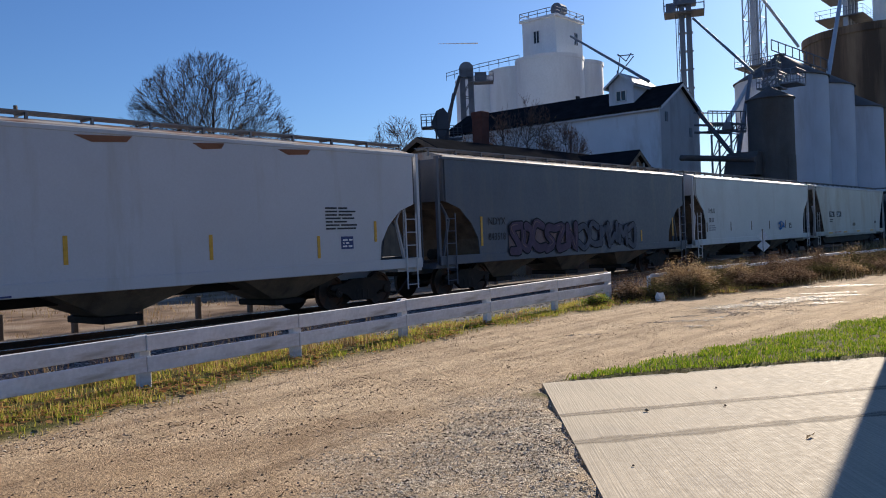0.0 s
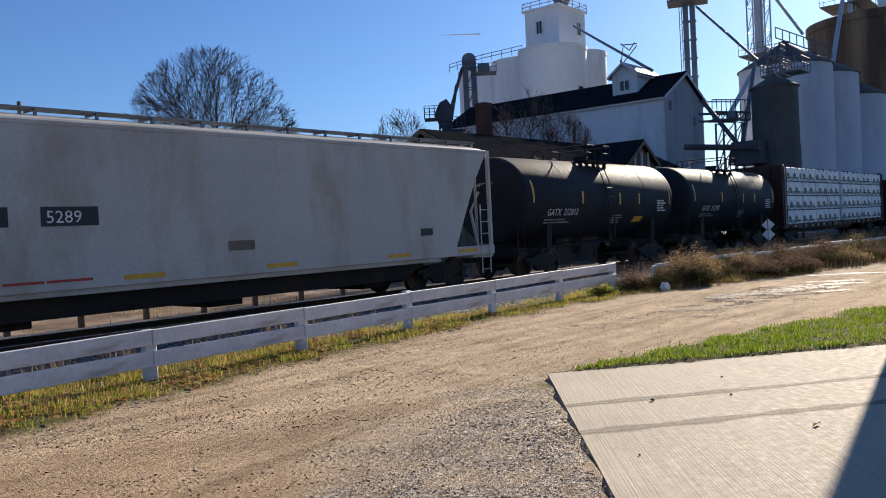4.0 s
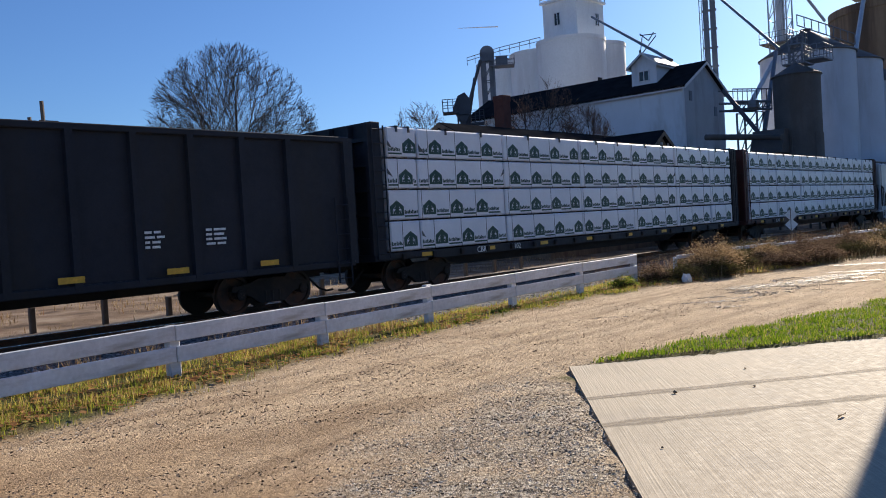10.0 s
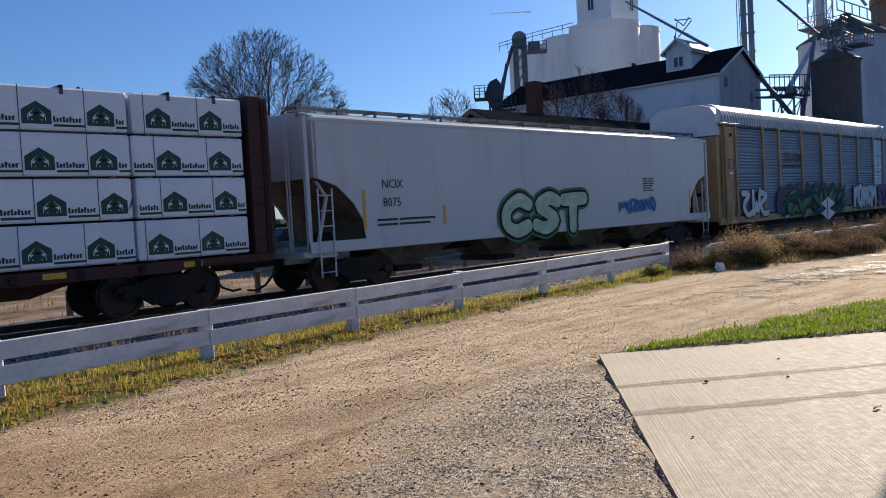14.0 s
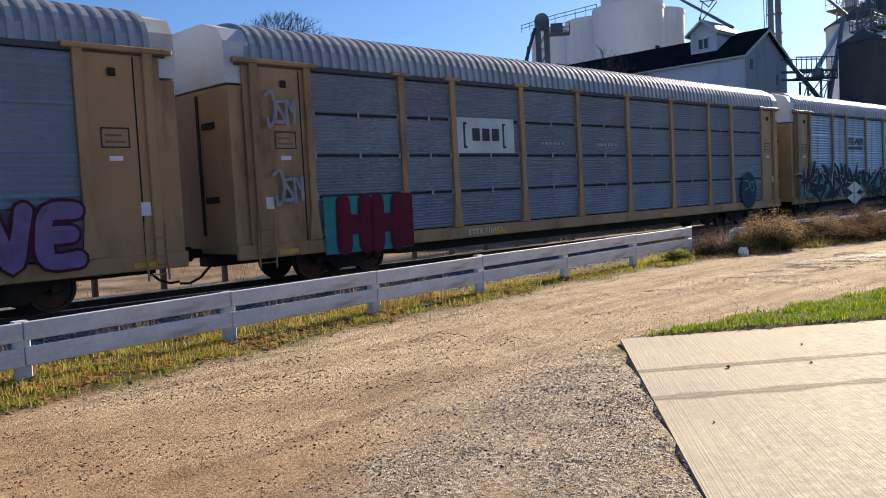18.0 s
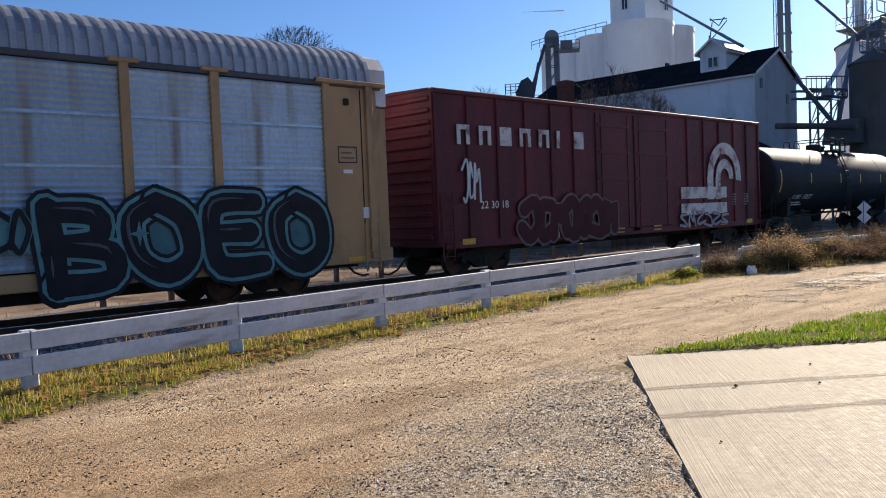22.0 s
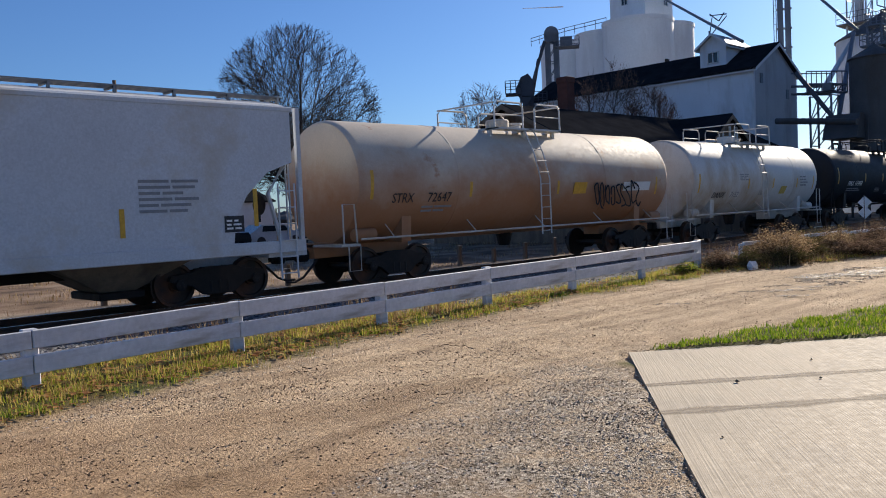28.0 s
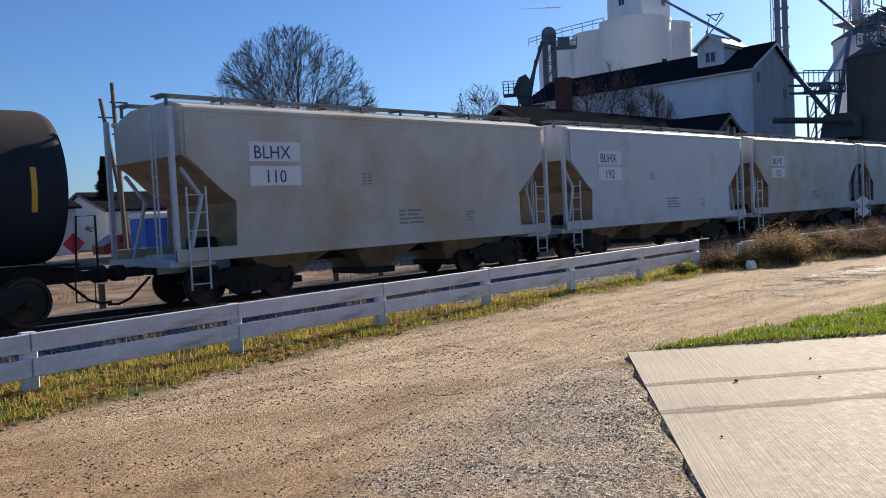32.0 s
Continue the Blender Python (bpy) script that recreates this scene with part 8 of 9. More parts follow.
part("cap", Geo().box(-0.45, 0.45, -0.45, 0.45, 9.75, 10.15, 0.03), m_brick, chim)
shed = gabled("low_shed", "small dark gabled shed with open truss gable", 46.2, 50.0, 24.0, 34.0, 5.3, 6.55, "y", m_brown_wall, m_brown_wall, m_shingle, 0.3)
for x in (47.2, 48.1, 49.0):
    part("truss_web", Geo().box(x - 0.05, x + 0.05, 23.85, 23.95, 4.9, 6.0), m_trim, shed)

# concrete elevator
elev = thing("concrete_grain_elevator", "white concrete grain elevator with a headhouse on top", "grain elevator")
for x, y, r, h in ((99.2, 62, 4.7, 26.0), (106.6, 62.6, 4.3, 26.3), (103, 70, 4.2, 26.2), (104.6, 77.7, 4.2, 26.2), (111, 70, 4.2, 26.2)):
    silo = part("silo", Geo().lathe([(-0.3, r), (h, r), (h + 0.02, r - 0.3), (h + 0.05, 0.05)], 48, "z", (x, y, 0)), m_concrete, elev, smooth=40)
    part("silo_rim", Geo().lathe([(h - 0.5, r), (h - 0.5, r + 0.1), (h, r + 0.1), (h, r - 0.05)], 48, "z", (x, y, 0)), m_concrete, silo, smooth=40)
part("headhouse", Geo().box(99.6, 106.8, 61, 66.6, 25.5, 32.2, 0.05), m_concrete, elev)
part("head_cornice", Geo().box(99.3, 107.1, 60.7, 66.9, 32.0, 32.35, 0.04), m_concrete, elev)
for x, y, face in ((99.6, 64.2, "x"), (104.9, 61, "y")):
    w_ = window(elev, x, y, 28.7, 1.0, 1.8, face)
part("wall_vent", Geo().box(98.1, 98.9, 57.2, 57.4, 19.6, 20.2), m_void, elev)
g = Geo()
for a, b in (((99.4, 60.8), (107, 60.8)), ((99.4, 60.8), (99.4, 66.8)), ((107, 60.8), (107, 66.8)), ((99.4, 66.8), (107, 66.8))):
    for z in (32.8, 33.3):
        g.tube([(*a, z), (*b, z)], 0.05, 4)
    for k in range(5):
        q = k / 4
        g.tube([(a[0] + (b[0] - a[0]) * q, a[1] + (b[1] - a[1]) * q, 32.3), (a[0] + (b[0] - a[0]) * q, a[1] + (b[1] - a[1]) * q, 33.3)], 0.05, 4)
part("roof_railing", g, m_galv, elev)
part("leg_head", Geo().lathe([(-0.8, 0.02), (-0.8, 0.9), (0.8, 0.9), (0.8, 0.02)], 16, "x", (102.6, 62.2, 33.6)).box(101.9, 103.3, 61.6, 62.8, 32.3, 33.6), m_galv, elev)
g = Geo()
pts = [(98.6, 66.6), (98.9, 74), (100.4, 81.5)]
for a, b in zip(pts, pts[1:]):
    for z in (26.9, 27.4):
        g.tube([(*a, z), (*b, z)], 0.05, 4)
    for k in range(5):
        q = k / 4
        g.tube([(a[0] + (b[0] - a[0]) * q, a[1] + (b[1] - a[1]) * q, 26.2), (a[0] + (b[0] - a[0]) * q, a[1] + (b[1] - a[1]) * q, 27.4)], 0.05, 4)
part("gallery_railing", g, m_galv, elev)


def lattice(name, label, az, d, w, z1, material, rungs=10, tilt=0.0, z0=-0.3):
    """Square braced tower."""
    x, y = polar(az, d)
    t = thing(name, label, "tower", (x, y, 0))
    for sx in (-1, 1):
        for sy in (-1, 1):
            part("leg", Geo().tube([(sx * w / 2 + tilt, sy * w / 2, z0), (sx * w / 2, sy * w / 2, z1)], 0.09, 5), material, t)
    for i in range(rungs):
        a, b = z0 + (z1 - z0) * i / rungs, z0 + (z1 - z0) * (i + 1) / rungs
        for s in (-1, 1):
            part("brace", Geo().tube([(-w / 2, s * w / 2, a), (w / 2, s * w / 2, b)], 0.05, 4), material, t)
            part("brace", Geo().tube([(s * w / 2, -w / 2, b), (s * w / 2, w / 2, a)], 0.05, 4), material, t)
            part("girt", Geo().tube([(-w / 2, s * w / 2, b), (w / 2, s * w / 2, b)], 0.05, 4), material, t)
    return t


def deck(parent, x0, x1, y0, y1, z, material, rail=1.1, name="platform"):
    g = Geo().box(x0, x1, y0, y1, z - 0.12, z)
    part(name, g, material, parent)
    g = Geo()
    for a, b in (((x0, y0), (x1, y0)), ((x1, y0), (x1, y1)), ((x1, y1), (x0, y1)), ((x0, y1), (x0, y0))):
        for h in (rail * 0.5, rail):
            g.tube([(*a, z + h), (*b, z + h)], 0.028, 4)
        for k in range(4):
            q = k / 3
            p = (a[0] + (b[0] - a[0]) * q, a[1] + (b[1] - a[1]) * q)
            g.tube([(*p, z), (*p, z + rail)], 0.028, 4)
    return tagged(part("railing", g, material, parent), kind="stuff")


# bucket elevator beside the concrete silos
leg = lattice("bucket_elevator", "grey bucket elevator leg with a railed head platform", 52.3, 100, 1.5, 20.9, m_galv, 9)
leg.rotation_euler.z = radians(-52.3)
for dx in (-0.3, 0.3):
    part("leg_casing", Geo().box(dx * 1.4 - 0.26, dx * 1.4 + 0.26, -0.3, 0.3, -0.3, 22), m_galv, leg)
part("head", Geo().lathe([(-0.45, 0.02), (-0.45, 0.85), (0.45, 0.85), (0.45, 0.02)], 18, "y", (0, 0, 21.9)).box(-0.85, 0.85, -0.45, 0.45, 20.9, 21.9), m_galv, leg)
deck(leg, 0.2, 3.2, -1.0, 1.0, 20.3, m_galv, 1.0)
deck(leg, -1.2, 1.2, -1.0, 1.0, 13.6, m_galv)
for a, b in (((-0.8, -0.8, 21.0), (-4.6, -1.0, 9.5)), ((-1.6, -0.6, 19.0), (-3.6, 0.2, 9.5))):
    part("spout", Geo().tube([a, b], 0.19, 8), m_dark_frame, leg)
part("drive_box", Geo().box(1.0, 2.4, -0.6, 0.6, 20.4, 21.4, 0.05), m_galv, leg)
leg2 = lattice("dust_leg", "short grey leg with railed platform above the depot roof", 50.5, 76, 1.1, 11.6, m_dark_frame, 6)
part("hood", Geo().prism([(-1.0, 12.2), (-0.4, 11.0), (0.5, 11.0), (0.6, 13.0), (0.15, 13.6), (-0.5, 13.3)], -0.5, 0.5), m_dark_frame, leg2)
leg2.rotation_euler.z = radians(-50.5)
part("casing", Geo().box(-0.4, 0.5, -0.4, 0.4, 4, 11.6, 0.03), m_dark_frame, leg2)
deck(leg2, -1.9, -0.5, -0.8, 0.8, 11.9, m_dark_frame)
deck(leg2, 0.6, 1.8, -0.8, 0.8, 10.8, m_dark_frame)

# free-standing twin-leg tower
tw = thing("twin_leg_tower", "dark twin-leg elevator tower with railed platform", "tower", (*polar(67.0, 95), 0))
tw.rotation_euler.z = radians(-67.0)
for dx in (-0.36, 0.36):
    part("leg_casing", Geo().box(dx - 0.29, dx + 0.29, -0.3, 0.3, -0.3, 26.4), m_galv, tw)
for k in range(13):
    part("stiffener", Geo().box(-0.75, 0.75, -0.34, 0.34, 1 + k * 2.0, 1.12 + k * 2.0), m_galv, tw)
g = Geo()
for k in range(40):
    g.tube([(-1.0, -0.5, k * 0.65), (-0.75, -0.5, k * 0.65)], 0.02, 4)
for dx in (-1.0, -0.75):
    g.tube([(dx, -0.5, 0), (dx, -0.5, 26)], 0.04, 4)
part("ladder", g, m_galv, tw)
deck(tw, -2.2, 2.0, -1.5, 1.5, 25.2, m_galv, 1.4)
part("head", Geo().box(-1.2, 1.2, -0.7, 0.7, 26, 27.6, 0.1), m_galv, tw)
part("drive_box", Geo().box(-2.0, -1.0, -0.8, 0.8, 25.3, 26.3, 0.05), m_galv, tw)


def pipe(name, label, a, b, r, material, category="pipe"):
    return tagged(part(name, Geo().tube([a, b], r, 10), material, smooth=50), label, category)


pipe("grain_spout", "long straight grain spout from the headhouse", polar(59.5, 108, 0.2345), polar(64.5, 71, 0.1745), 0.14, m_galv)
pipe("grain_spout", "long straight grain spout from the tower platform", polar(67.5, 94, 0.2415), polar(71.1, 78, 0.1730), 0.13, m_galv)
pipe("grain_spout", "steep grain spout above the bins", polar(71.5, 90, 0.262), polar(73.8, 92, 0.196), 0.15, m_galv_pale)
pipe("grain_spout", "steep grain spout above the bins", polar(71.0, 90, 0.168), polar(69.3, 74, 0.118), 0.2, m_galv_pale)
pipe("grain_spout", "dark crooked grain spout beside the bin", polar(70.9, 80, 0.170), polar(70.0, 70, 0.085), 0.18, m_galv)
pipe("air_duct", "thick dark air duct from warehouse to bin", polar(66.4, 69, 0.083), polar(71.0, 66, 0.076), 0.24, m_bin_dark)
pipe("grain_spout", "dark slanting grain spout from the warehouse eave", polar(67.6, 70, 0.1345), polar(69.75, 69, 0.080), 0.17, m_dark_frame)
ab = thing("spout_support", "light A-frame holding a spout over the warehouse roof", "frame")
p0 = polar(63.1, 82, 0.2)
for q in ((62.7, 0.205), (63.6, 0.205)):
    part("strut", Geo().tube([p0, polar(q[0] - 0.15, 82, q[1] + 0.004)], 0.05, 4), m_galv, ab)
    part("strut", Geo().tube([polar(62.5, 82, 0.183), polar(q[0], 82, q[1])], 0.05, 4), m_galv, ab)
part("strut", Geo().tube([polar(62.55, 82, 0.207), polar(63.6, 82, 0.207)], 0.05, 4), m_galv, ab)
part("strut", Geo().tube([polar(62.5, 82, 0.10), polar(62.5, 82, 0.19)], 0.08, 4), m_galv, ab)

# bins
for i, (az, d, r, h, cone) in enumerate(((72.66, 90, 4.35, 16.0, 2.5), (74.25, 96, 4.35, 15.7, 2.4), (75.95, 102, 4.35, 13.9, 2.4))):
    x, y = polar(az, d)
    b = thing("steel_grain_bin", "tall white steel grain bin with a dark conical roof", "grain bin", (x, y, 0), group="white grain bins")
    part("shell", Geo().lathe([(-0.3, r), (h, r), (h, 0.05)], 48, "z"), m_steel_white, b, smooth=40)
    g = Geo()
    part("roof", Geo().lathe([(h - 0.02, r + 0.15), (h + 0.06, r + 0.15), (h + cone, 0.5), (h + cone + 0.25, 0.5), (h + cone + 0.3, 0.05)], 48, "z"), m_bin_dark, b, smooth=30)
x, y = polar(72.0, 70)
hb = thing("hopper_bin", "dark weathered steel hopper bin on legs", "grain bin", (x, y, 0))
part("shell", Geo().lathe([(5.4, 0.3), (6.6, 1.72), (11.5, 1.72), (11.5, 0.05)], 32, "z"), m_bin_dark, hb, smooth=30)
part("roof", Geo().lathe([(11.45, 1.85), (11.52, 1.85), (12.45, 0.2), (12.6, 0.05)], 32, "z"), m_bin_dark, hb, smooth=30)
part("skirt", Geo().lathe([(4.6, 1.75), (7.0, 1.75)], 32, "z"), m_bin_dark, hb, smooth=30)
for k in range(6):
    a = k * math.pi / 3
    part("leg", Geo().tube([(1.7 * math.cos(a), 1.7 * math.sin(a), -0.3), (1.7 * math.cos(a), 1.7 * math.sin(a), 7.0)], 0.1, 6), m_bin_dark, hb)
deck(hb, -1.1, 1.1, -2.4, -1.0, 12.5, m_galv, 1.0)
x, y = polar(70.5, 69)
part("side_hopper", Geo().prism([(-1.9, 5.6), (1.5, 5.6), (1.5, 7.4), (-1.0, 7.4)], -1.2, 1.2), m_bin_dark, hb, at=(x - polar(72.0, 70)[0], y - polar(72.0, 70)[1], 0))
big = thing("old_concrete_silos", "old brown-stained concrete silo block behind the bins", "silo")
for az, d in ((78.0, 130), (81.5, 136), (85.0, 142)):
    x, y = polar(az, d)
    part("silo", Geo().lathe([(-0.3, 9), (27.2, 9), (27.3, 0.05)], 56, "z", (x, y, 0)), m_stained, big, smooth=40)
    part("silo_rim", Geo().lathe([(26.4, 9.0), (26.4, 9.2), (27.4, 9.2), (27.4, 8.9)], 56, "z", (x, y, 0)), m_stained, big, smooth=40)
x, y = polar(76.5, 128)
deck(big, x - 3.5, x + 3, y - 3, y + 3, 29.5, m_galv)
deck(big, x - 2.5, x + 2.5, y - 2.5, y + 2.5, 32.5, m_galv)
for k in range(7):
    part("head_casing", Geo().box(x - 3 + k * 0.9, x - 2.6 + k * 0.9, y - 1, y - 0.4, 27.3, 36), m_galv if k % 2 else m_galv_pale, big)
x, y = polar(79.6, 126)
part("penthouse", Geo().box(x - 3, x + 3.5, y - 3, y + 3, 27.3, 36, 0.1), m_concrete, big)
pipe("grain_spout", "steep dark spout against the stained silo", polar(76.3, 118, 0.245), polar(75.3, 97, 0.150), 0.25, m_galv_pale)

# tall leg with caged ladder behind the first bin
tall = lattice("tall_bucket_elevator", "tall pale bucket elevator with braced tower", 71.25, 99, 1.9, 44, m_galv_pale, 16)
for dx in (-0.5, 0.5):
    part("leg_casing", Geo().box(dx * 0.7 - 0.22, dx * 0.7 + 0.22, -0.3, 0.3, -0.3, 44), m_galv_pale, tall)
deck(tall, -2.2, 4.5, -1.6, 1.6, 19.2, m_galv)
walkway = thing("bin_catwalk", "railed steel catwalk sloping over the bin roofs", "catwalk")
for s in (0, 1.0):
    part("handrail", Geo().tube([polar(72.2, 86, 0.196 + 0.0), polar(75.4, 89, 0.167)][::1], 0.06, 4), m_galv, walkway, at=(0, 0, s))
for k in range(9):
    a = Vector(polar(72.2, 86, 0.196)).lerp(Vector(polar(75.4, 89, 0.167)), k / 8)
    part("stanchion", Geo().tube([a, a + Vector((0, 0, 1))], 0.05, 4), m_galv, walkway)
perch = lattice("bin_top_frame", "small braced frame above the hopper bin", 72.15, 74, 1.0, 14.6, m_galv, 4, z0=11.2)
deck(perch, -1.1, 1.1, -0.9, 0.9, 13.0, m_galv, 0.9)
deck(perch, -0.7, 0.7, -0.6, 0.6, 14.6, m_galv, 0.9)

# truss catwalk between warehouse and bins, on a braced leg
cw = thing("truss_catwalk", "dark steel truss catwalk between warehouse and bins", "catwalk")
a, b = Vector(polar(68.2, 71, 0.112)), Vector(polar(70.5, 71, 0.108))
for z in (0.0, 0.6, 1.6):
    for dy in (0, 1.2):
        part("chord", Geo().tube([a + Vector((0, dy, z)), b + Vector((0, dy, z))], 0.1 if z < 1 else 0.05, 4), m_galv, cw)
for k in range(9):
    p, q = a.lerp(b, k / 8), a.lerp(b, min(k + 1, 8) / 8)
    part("web", Geo().tube([p, q + Vector((0, 0, 0.6))], 0.05, 4), m_galv, cw)
    part("stanchion", Geo().tube([p, p + Vector((0, 0, 1.6))], 0.035, 4), m_dark_frame, cw)
part("floor", Geo().prism([(a.x, a.y), (b.x, b.y), (b.x, b.y + 1.2), (a.x, a.y + 1.2)], a.z - 0.06, a.z, "z"), m_galv, cw)
part("motor_box", Geo().box(-0.3, 0.3, -0.3, 0.4, 0.1, 0.7, 0.05), m_galv, cw, at=a.lerp(b, 0.55))
lattice("catwalk_leg", "braced steel leg under the catwalk", 69.2, 71.5, 1.6, 9.2, m_galv, 5)

# ---- trees ----
def tree(label, x, y, fork, centre, radii, seed, bark, twig, stems=8, kids=(7, 6, 5), spikes=5, thick=0.16, leaves=None):
    """Bare tree: stems fan out from a low fork to a rounded crown; boughs, branches and twigs leave them at narrow angles."""
    r = random.Random(seed)
    t = thing("bare_tree", label, "tree", (x, y, height(x, y)))
    heart, (rx, ry, rz) = Vector((0, 0, centre)), radii
    start = Vector((0, 0, fork))

    def reach(p, d):
        """Way from p along d to the edge of the crown."""
        q, e = Vector(((p.x) / rx, p.y / ry, (p.z - centre) / rz)), Vector((d.x / rx, d.y / ry, d.z / rz))
        a, b, c = e.dot(e), 2 * q.dot(e), q.dot(q) - 1
        k = b * b - 4 * a * c
        return max((-b + math.sqrt(k)) / (2 * a), 0.15) if k > 0 else 0.3

    wood, fine, spike_v, spike_f, ends = Geo(), Geo(), [], [], []

    def limb(p, d, ln, rad, level):
        n = 5 if level < 2 else 3
        pts, q, way = [p], p.copy(), d.copy()
        for k in range(n):
            way = (way + Vector((r.gauss(0, 0.09), r.gauss(0, 0.09), r.gauss(0, 0.07) + (0.05 if level else 0.02)))).normalized()
            q = q + way * ln / n
            pts.append(q.copy())
        (wood if level < 2 else fine).tube(pts, rad, 6 if level == 0 else (4 if level == 1 else 3), rad * 0.28)
        if level == len(kids):
            for k in range(spikes):
                i = r.randrange(1, n + 1)
                o = pts[i - 1].lerp(pts[i], r.random())
                w = (way + Vector((r.gauss(0, 0.5), r.gauss(0, 0.5), r.gauss(0, 0.4) + 0.15))).normalized() * r.uniform(0.2, 0.55)
                side = w.cross(Vector((r.gauss(0, 1), r.gauss(0, 1), r.gauss(0, 1)))).normalized() * 0.011
                m = len(spike_v)
                spike_v.extend([tuple(o + side), tuple(o - side), tuple(o + w)])
                spike_f.append((m, m + 1, m + 2))
            ends.append(pts[-1])
            return
        for k in range(kids[level]):
            u = 0.16 + 0.84 * (k + r.random()) / kids[level]
            i = min(int(u * n), n - 1)
            o = pts[i].lerp(pts[i + 1], u * n - i)
            along = (pts[i + 1] - pts[i]).normalized()
            out = along.cross(Vector((r.gauss(0, 1), r.gauss(0, 1), r.gauss(0, 1)))).normalized()
            ang = radians(r.uniform(25, 58))
            w = along * math.cos(ang) + out * math.sin(ang)
            w = (w + (o - heart).normalized() * 0.25).normalized()
            far = reach(o, w)
            if far < 0.45 and level:
                continue
            limb(o, w, min(ln * r.uniform(0.42, 0.66), far * r.uniform(0.8, 1.04)), max(rad * (1 - 0.6 * u) * 0.55, 0.014), level + 1)

    wood.tube([(0, 0, -0.3), (0.03, 0, fork * 0.5), (0, 0, fork)], thick * 1.9, 8, thick * 1.4)
    for k in range(stems):
        a = k * 2.4 + r.uniform(-0.3, 0.3)
        lean = radians(4 + 68 * ((k + 0.5) / stems) ** 0.75 + r.uniform(-5, 5))
        d = Vector((math.cos(a) * math.sin(lean), math.sin(a) * math.sin(lean), math.cos(lean)))
        limb(start, d, reach(start, d) * r.uniform(0.74, 0.92), thick * r.uniform(0.6, 0.9), 0)
    part("trunk", wood, bark, t, smooth=60)
    tagged(part("fine_limb", fine, bark, t), kind="stuff")
    me = bpy.data.meshes.new("crown")
    me.from_pydata(spike_v, [], spike_f)
    me.materials.append(twig)
    tagged(part("crown", me, None, t), kind="stuff")
    if leaves:
        ob = scatter("leaf", LEAF_V, LEAF_F, [(*q, 0.06, 0.05, 0.05, r.uniform(0, 6.28), r.uniform(-1, 1)) for q in ends[::3]], leaves, "", "")
        ob.parent = t
    return t


m_bark = mat("grey_brown_bark", (0.05, 0.037, 0.03), 0.9, vary=0.2, vscale=2)
m_twig = mat("brown_twigs", (0.065, 0.048, 0.045), 0.9, vary=0.2, vscale=1)
m_twig_red = mat("reddish_twigs", (0.16, 0.09, 0.065), 0.9, vary=0.25, vscale=1)
x, y = polar(34.85, 62)
tree("large bare deciduous tree with a broad rounded crown", x, y, 3.6, 9.3, (6.1, 6.1, 6.5), 4, m_bark, m_twig, stems=18, kids=(11, 8, 5), spikes=7, thick=0.15)
x, y = polar(40.6, 63)
tree("slender bare tree beside a larger one", x, y, 4.2, 7.6, (1.8, 1.8, 2.7), 15, m_bark, m_twig, stems=9, kids=(8, 6, 4), spikes=5, thick=0.07)
x, y = polar(47.4, 66)
tree("bare brown tree behind the depot", x, y, 3.5, 7.8, (2.8, 2.8, 4.0), 23, m_bark, m_twig_red, stems=14, kids=(9, 7, 5), spikes=6, thick=0.08)
for az, d, cz, rx, rz, k in ((55.9, 57, 7.4, 2.9, 4.1, 32), (58.4, 57, 6.2, 2.4, 3.3, 33), (53.8, 60, 7.4, 2.2, 3.4, 31), (51.2, 63, 7.4, 1.9, 3.3, 34)):
    x, y = polar(az, d)
    tree("bare reddish tree with a few leaves before the warehouse", x, y, 3.0, cz, (rx, rx, rz), k, m_bark, m_twig_red, stems=12, kids=(9, 7, 5), spikes=5, thick=0.09, leaves=m_leaf)

# conifer and things far off behind the train
x, y = polar(22.5, 82)
con = thing("spruce_tree", "dark green spruce behind the houses", "tree", (x, y, 0))
part("trunk", Geo().tube([(0, 0, -0.2), (0, 0, 8.0)], 0.18, 6, 0.03), m_bark, con)
r = random.Random(5)
pts = []
for k in range(4200):
    z = r.uniform(0.08, 1) ** 0.8
    q = (1 - z) * 2.3 * r.uniform(0.3, 1.0) * (0.8 + 0.2 * math.sin(z * 40))
    a = r.uniform(0, 6.28)
    pts.append((q * math.cos(a), q * math.sin(a), 0.6 + z * 7.6 - q * 0.25, 0.22, 0.12, 0.2, a, r.uniform(-0.5, 0.3)))
ob = scatter("foliage", LEAF_V, LEAF_F, pts, island_mat("spruce_needles", [(0, (0.015, 0.03, 0.02)), (1, (0.04, 0.065, 0.035))]), "", "")
ob.parent = con
for az, d, tan, lean, arms in ((23.35, 45, 0.162, 0.15, 3), (22.6, 47, 0.1445, 0.9, 1)):
    x, y = polar(az, d)
    zt = EYE[2] + tan * d
    pole = thing("utility_pole", "leaning wooden utility pole" if lean > 0.5 else "tall wooden utility pole with short arms", "utility pole", (x, y, 0))
    part("shaft", Geo().tube([(lean * 1.4, 0, -0.4), (0, 0, zt)], 0.14, 8, 0.1), m_wood_post, pole)
    for k in range(arms):
        z = zt - 1.0 - k * 1.6
        part("arm", Geo().box(-0.15, 0.75, -0.05, 0.05, z, z + 0.07), m_wood_post, pole)
m_wall_pale = mat("pale_grey_siding", (0.5, 0.52, 0.55), 0.7, vary=0.1)
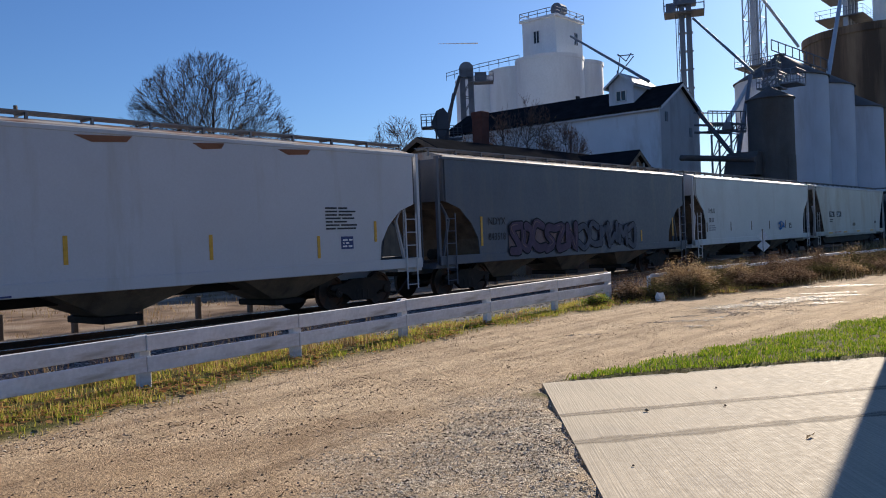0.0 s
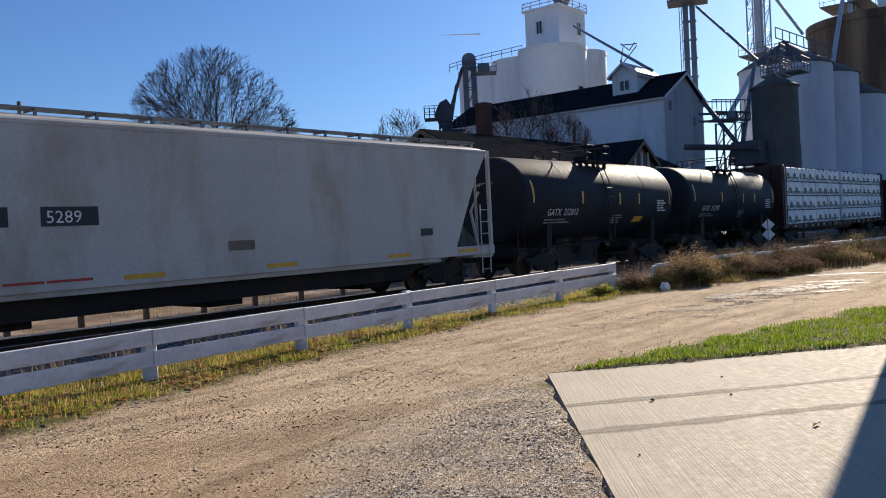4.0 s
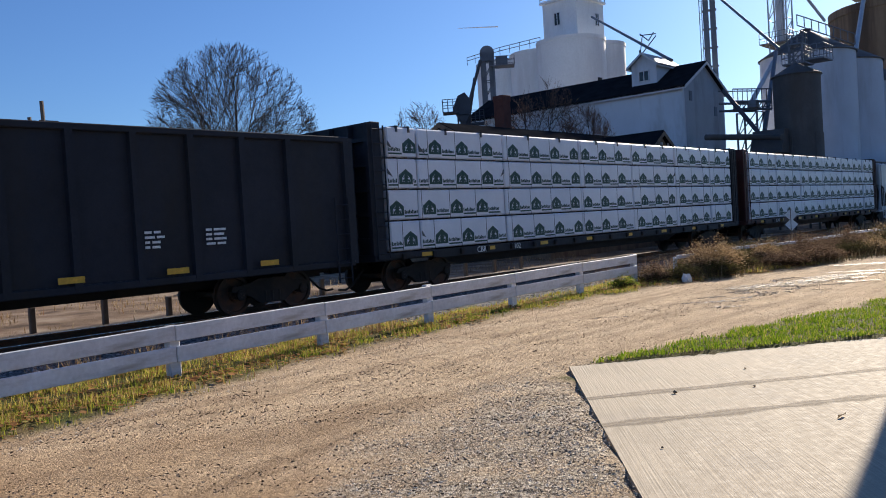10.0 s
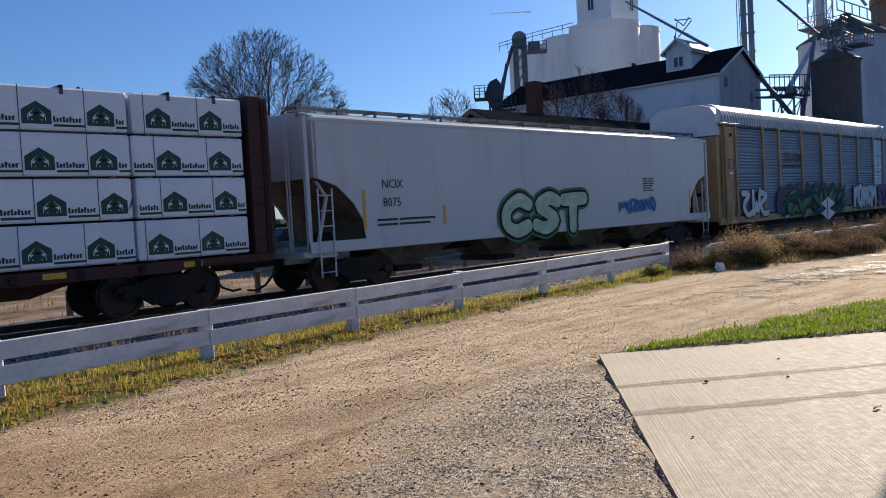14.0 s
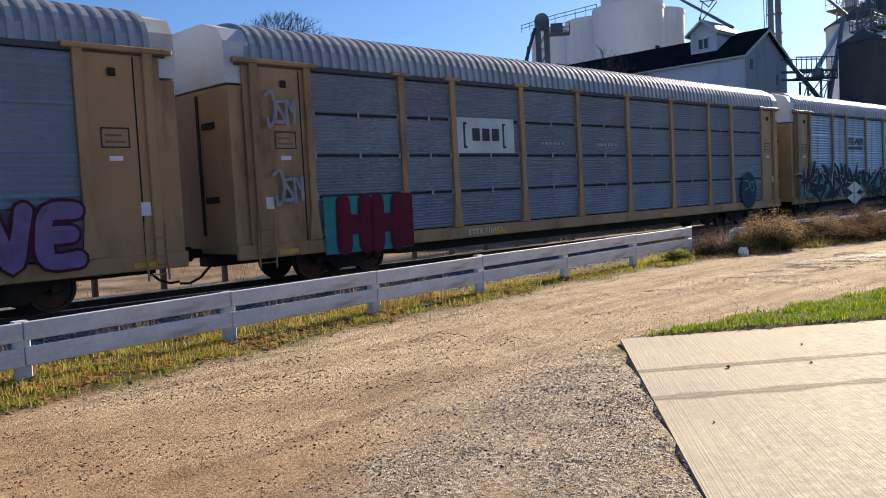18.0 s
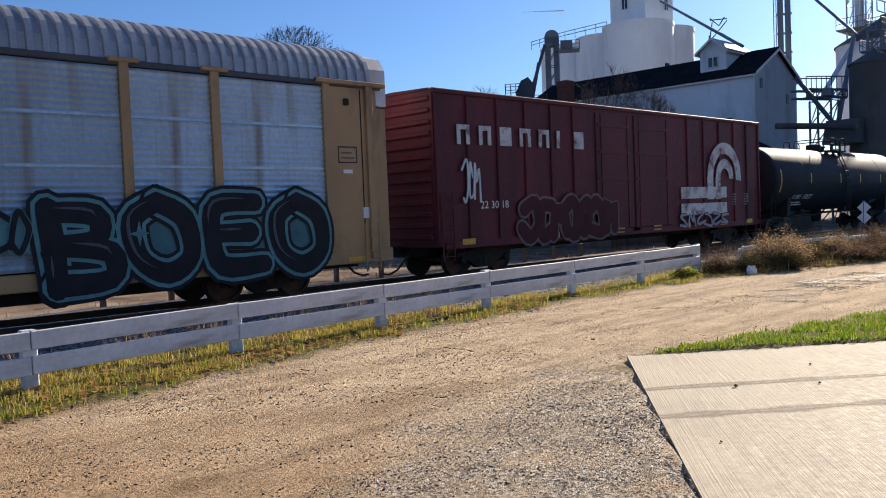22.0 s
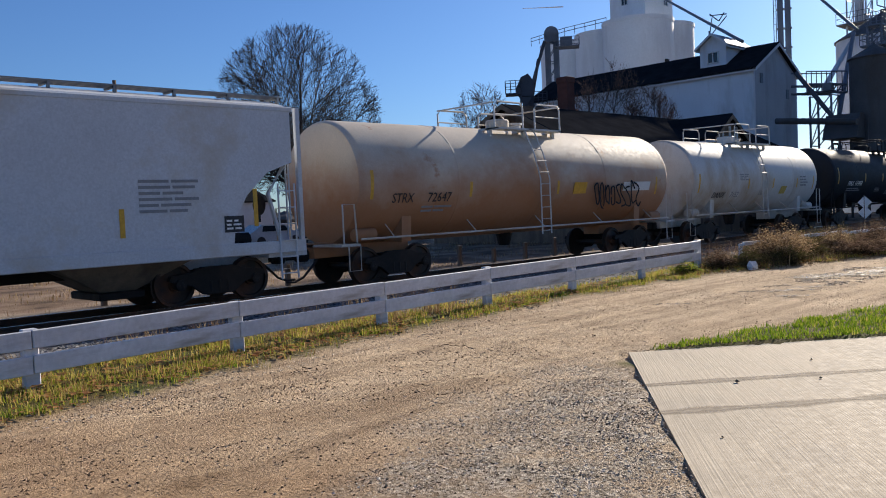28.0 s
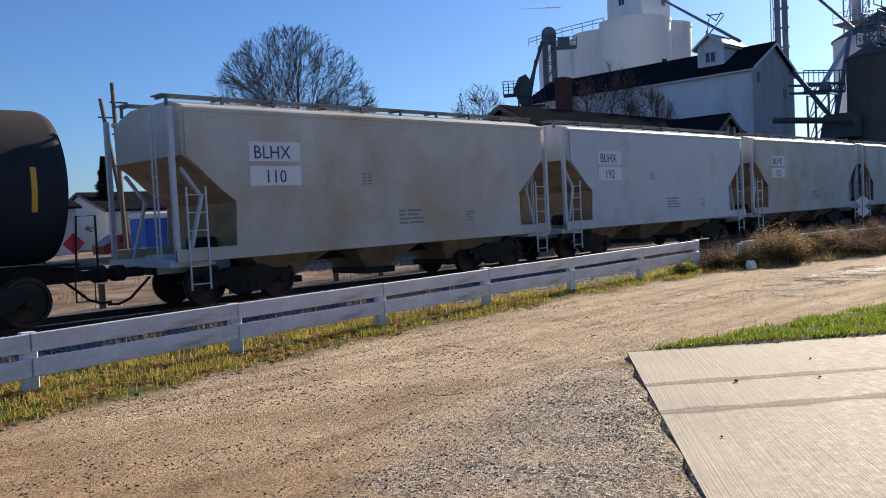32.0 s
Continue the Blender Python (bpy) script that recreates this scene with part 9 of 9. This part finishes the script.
for x0, x1, y0, y1, ze, zr, lab in ((17, 25, 66, 78, 3.4, 5.0, "pale grey house with a shallow roof"), (30, 42, 72, 84, 3.2, 4.9, "pale grey shed with a shallow roof"), (-2, 9, 74, 84, 3.6, 5.6, "pale grey house with a shallow roof"), (50, 62, 96, 108, 4.0, 6.0, "pale grey shed with a shallow roof")):
    hs = gabled("distant_house", lab, x0, x1, y0, y1, ze, zr, "x", m_wall_pale, m_wall_pale, m_shingle)
    for k in range(3):
        window(hs, x0 + (x1 - x0) * (0.2 + 0.3 * k), y0, 1.2, 1.2, 1.2, "y")
tk = thing("blue_container", "bright blue container with a pale lid across the tracks", "container", (*polar(25.4, 41), 0))
m_blue = mat("bright_blue_paint", (0.02, 0.11, 0.48), 0.45)
part("body", Geo().box(-0.85, 0.85, -0.8, 0.8, -0.3, 2.0, 0.05), m_blue, tk)
part("lid", Geo().box(-0.9, 0.9, -0.85, 0.85, 2.0, 2.3, 0.08), m_plate_white, tk)
for k in range(4):
    part("rib", Geo().box(-0.75 + k * 0.46, -0.68 + k * 0.46, -0.85, -0.8, -0.2, 1.95), m_blue, tk)
for i in range(12):
    x = 8.2 + i * 1.78
    h = 0.42 + 0.12 * math.sin(i * 2.1)
    post = tagged(part("bollard_post", Geo().box(-0.07, 0.07, -0.07, 0.07, -0.4, h - 0.12, 0.02), m_wood_post, at=(x, 20.35, 0)), "short dark wooden post beyond the track", "post", group="posts beyond the track")
# parked cars far across the yard
for i, (x, y, col) in enumerate(((21.0, 47.0, (0.35, 0.03, 0.03)), (25.5, 48.0, (0.05, 0.16, 0.08)), (30.5, 47.5, (0.5, 0.5, 0.5)), (36.0, 49.0, (0.04, 0.05, 0.07)))):
    pc = thing("parked_car", "small parked car far across the yard", "car", (x, y, -0.15), group="parked cars")
    part("body", Geo().prism([(-2.1, 0.35), (2.1, 0.35), (2.15, 0.8), (1.2, 0.95), (0.6, 1.4), (-1.2, 1.42), (-1.9, 0.95), (-2.15, 0.85)], -0.8, 0.8), mat("car_paint", col, 0.3), pc)
    part("side_glass", Geo().prism([(-1.2, 0.97), (0.9, 0.97), (0.5, 1.32), (-1.1, 1.34)], -0.82, -0.8), m_pane, pc)
    for dx in (-1.3, 1.3):
        part("wheel", Geo().lathe([(-0.84, 0.1), (-0.84, 0.32), (-0.62, 0.32), (-0.62, 0.1)], 16, "y", (dx, 0, 0.32)), m_hose, pc)

# distant tree line and low rise all round
m_far = mat("hazy_winter_woods", (0.10, 0.09, 0.085), 1.0, vary=0.3, vscale=0.05)
g = Geo()
r = random.Random(9)
for k in range(700):
    a = radians(r.uniform(-60, 100))
    d = r.uniform(330, 520)
    hh = r.uniform(5, 11) * (0.7 + 0.3 * math.sin(a * 9))
    cx, cy = d * math.sin(a), d * math.cos(a)
    for j in range(3):
        w = r.uniform(2.5, 6)
        ox, oy = r.uniform(-4, 4), r.uniform(-4, 4)
        g.lathe([(-0.3, w * 0.5), (hh * 0.35, w), (hh * 0.75, w * 0.7), (hh * r.uniform(0.9, 1.1), 0.2)], 6, "z", (cx + ox, cy + oy, 0))
tagged(part("far_woods", g, m_far), "far bare winter woods on the horizon", "woods", kind="stuff")

# house wall out of sight whose shadow falls on the slab
hs = thing("house", "plain house wall beside the drive", "house")
part("wall", Geo().box(15.0, 23.0, -6.0, 2.93, -0.3, 6.2), m_siding, hs)
part("roof", Geo().box(14.9, 23.2, -6.2, 2.98, 6.2, 6.5), m_shingle, hs)

# thin high trails in the sky
m_trail = bpy.data.materials.new("contrail_ice")
m_trail.use_nodes = True
m_trail.node_tree.nodes["Principled BSDF"].inputs["Base Color"].default_value = (0.9, 0.9, 0.9, 1)
m_trail.node_tree.nodes["Principled BSDF"].inputs["Alpha"].default_value = 0.75
a, b = Vector(polar(50.43, 2500, 0.2350)), Vector(polar(53.17, 2500, 0.2335))
tagged(part("contrail", Geo().tube([a, a.lerp(b, 0.4), b], 0.6, 6, 2.0), m_trail), "thin white contrail high in the sky", "contrail", kind="structure")
a, b = Vector(polar(53.9, 2500, 0.1985)), Vector(polar(54.9, 2500, 0.1970))
tagged(part("contrail", Geo().tube([a, b], 1.0, 6, 0.4), m_trail), "thin white contrail high in the sky", "contrail", kind="structure")


# ---- what moves ----
def travelled(t):
    """Metres that the train has gone since the start; it slows a little."""
    return 13.389 * t - 0.02196 * t * t + 0.000366 * t ** 3


def motions():
    """The train runs towards -x; its wheels roll."""
    for car, x0 in cars:
        walk(car, [(t, pose(x0 - travelled(t), TRACK_Y, RAIL)) for t in range(0, 33)])
    for w in wheelsets:
        at = Matrix.Translation(w.matrix_basis.translation)
        walk(w, [(k / 20, at @ Matrix.Rotation(-travelled(k / 20) / W_R, 4, "Y")) for k in range(0, 641)])


motions()
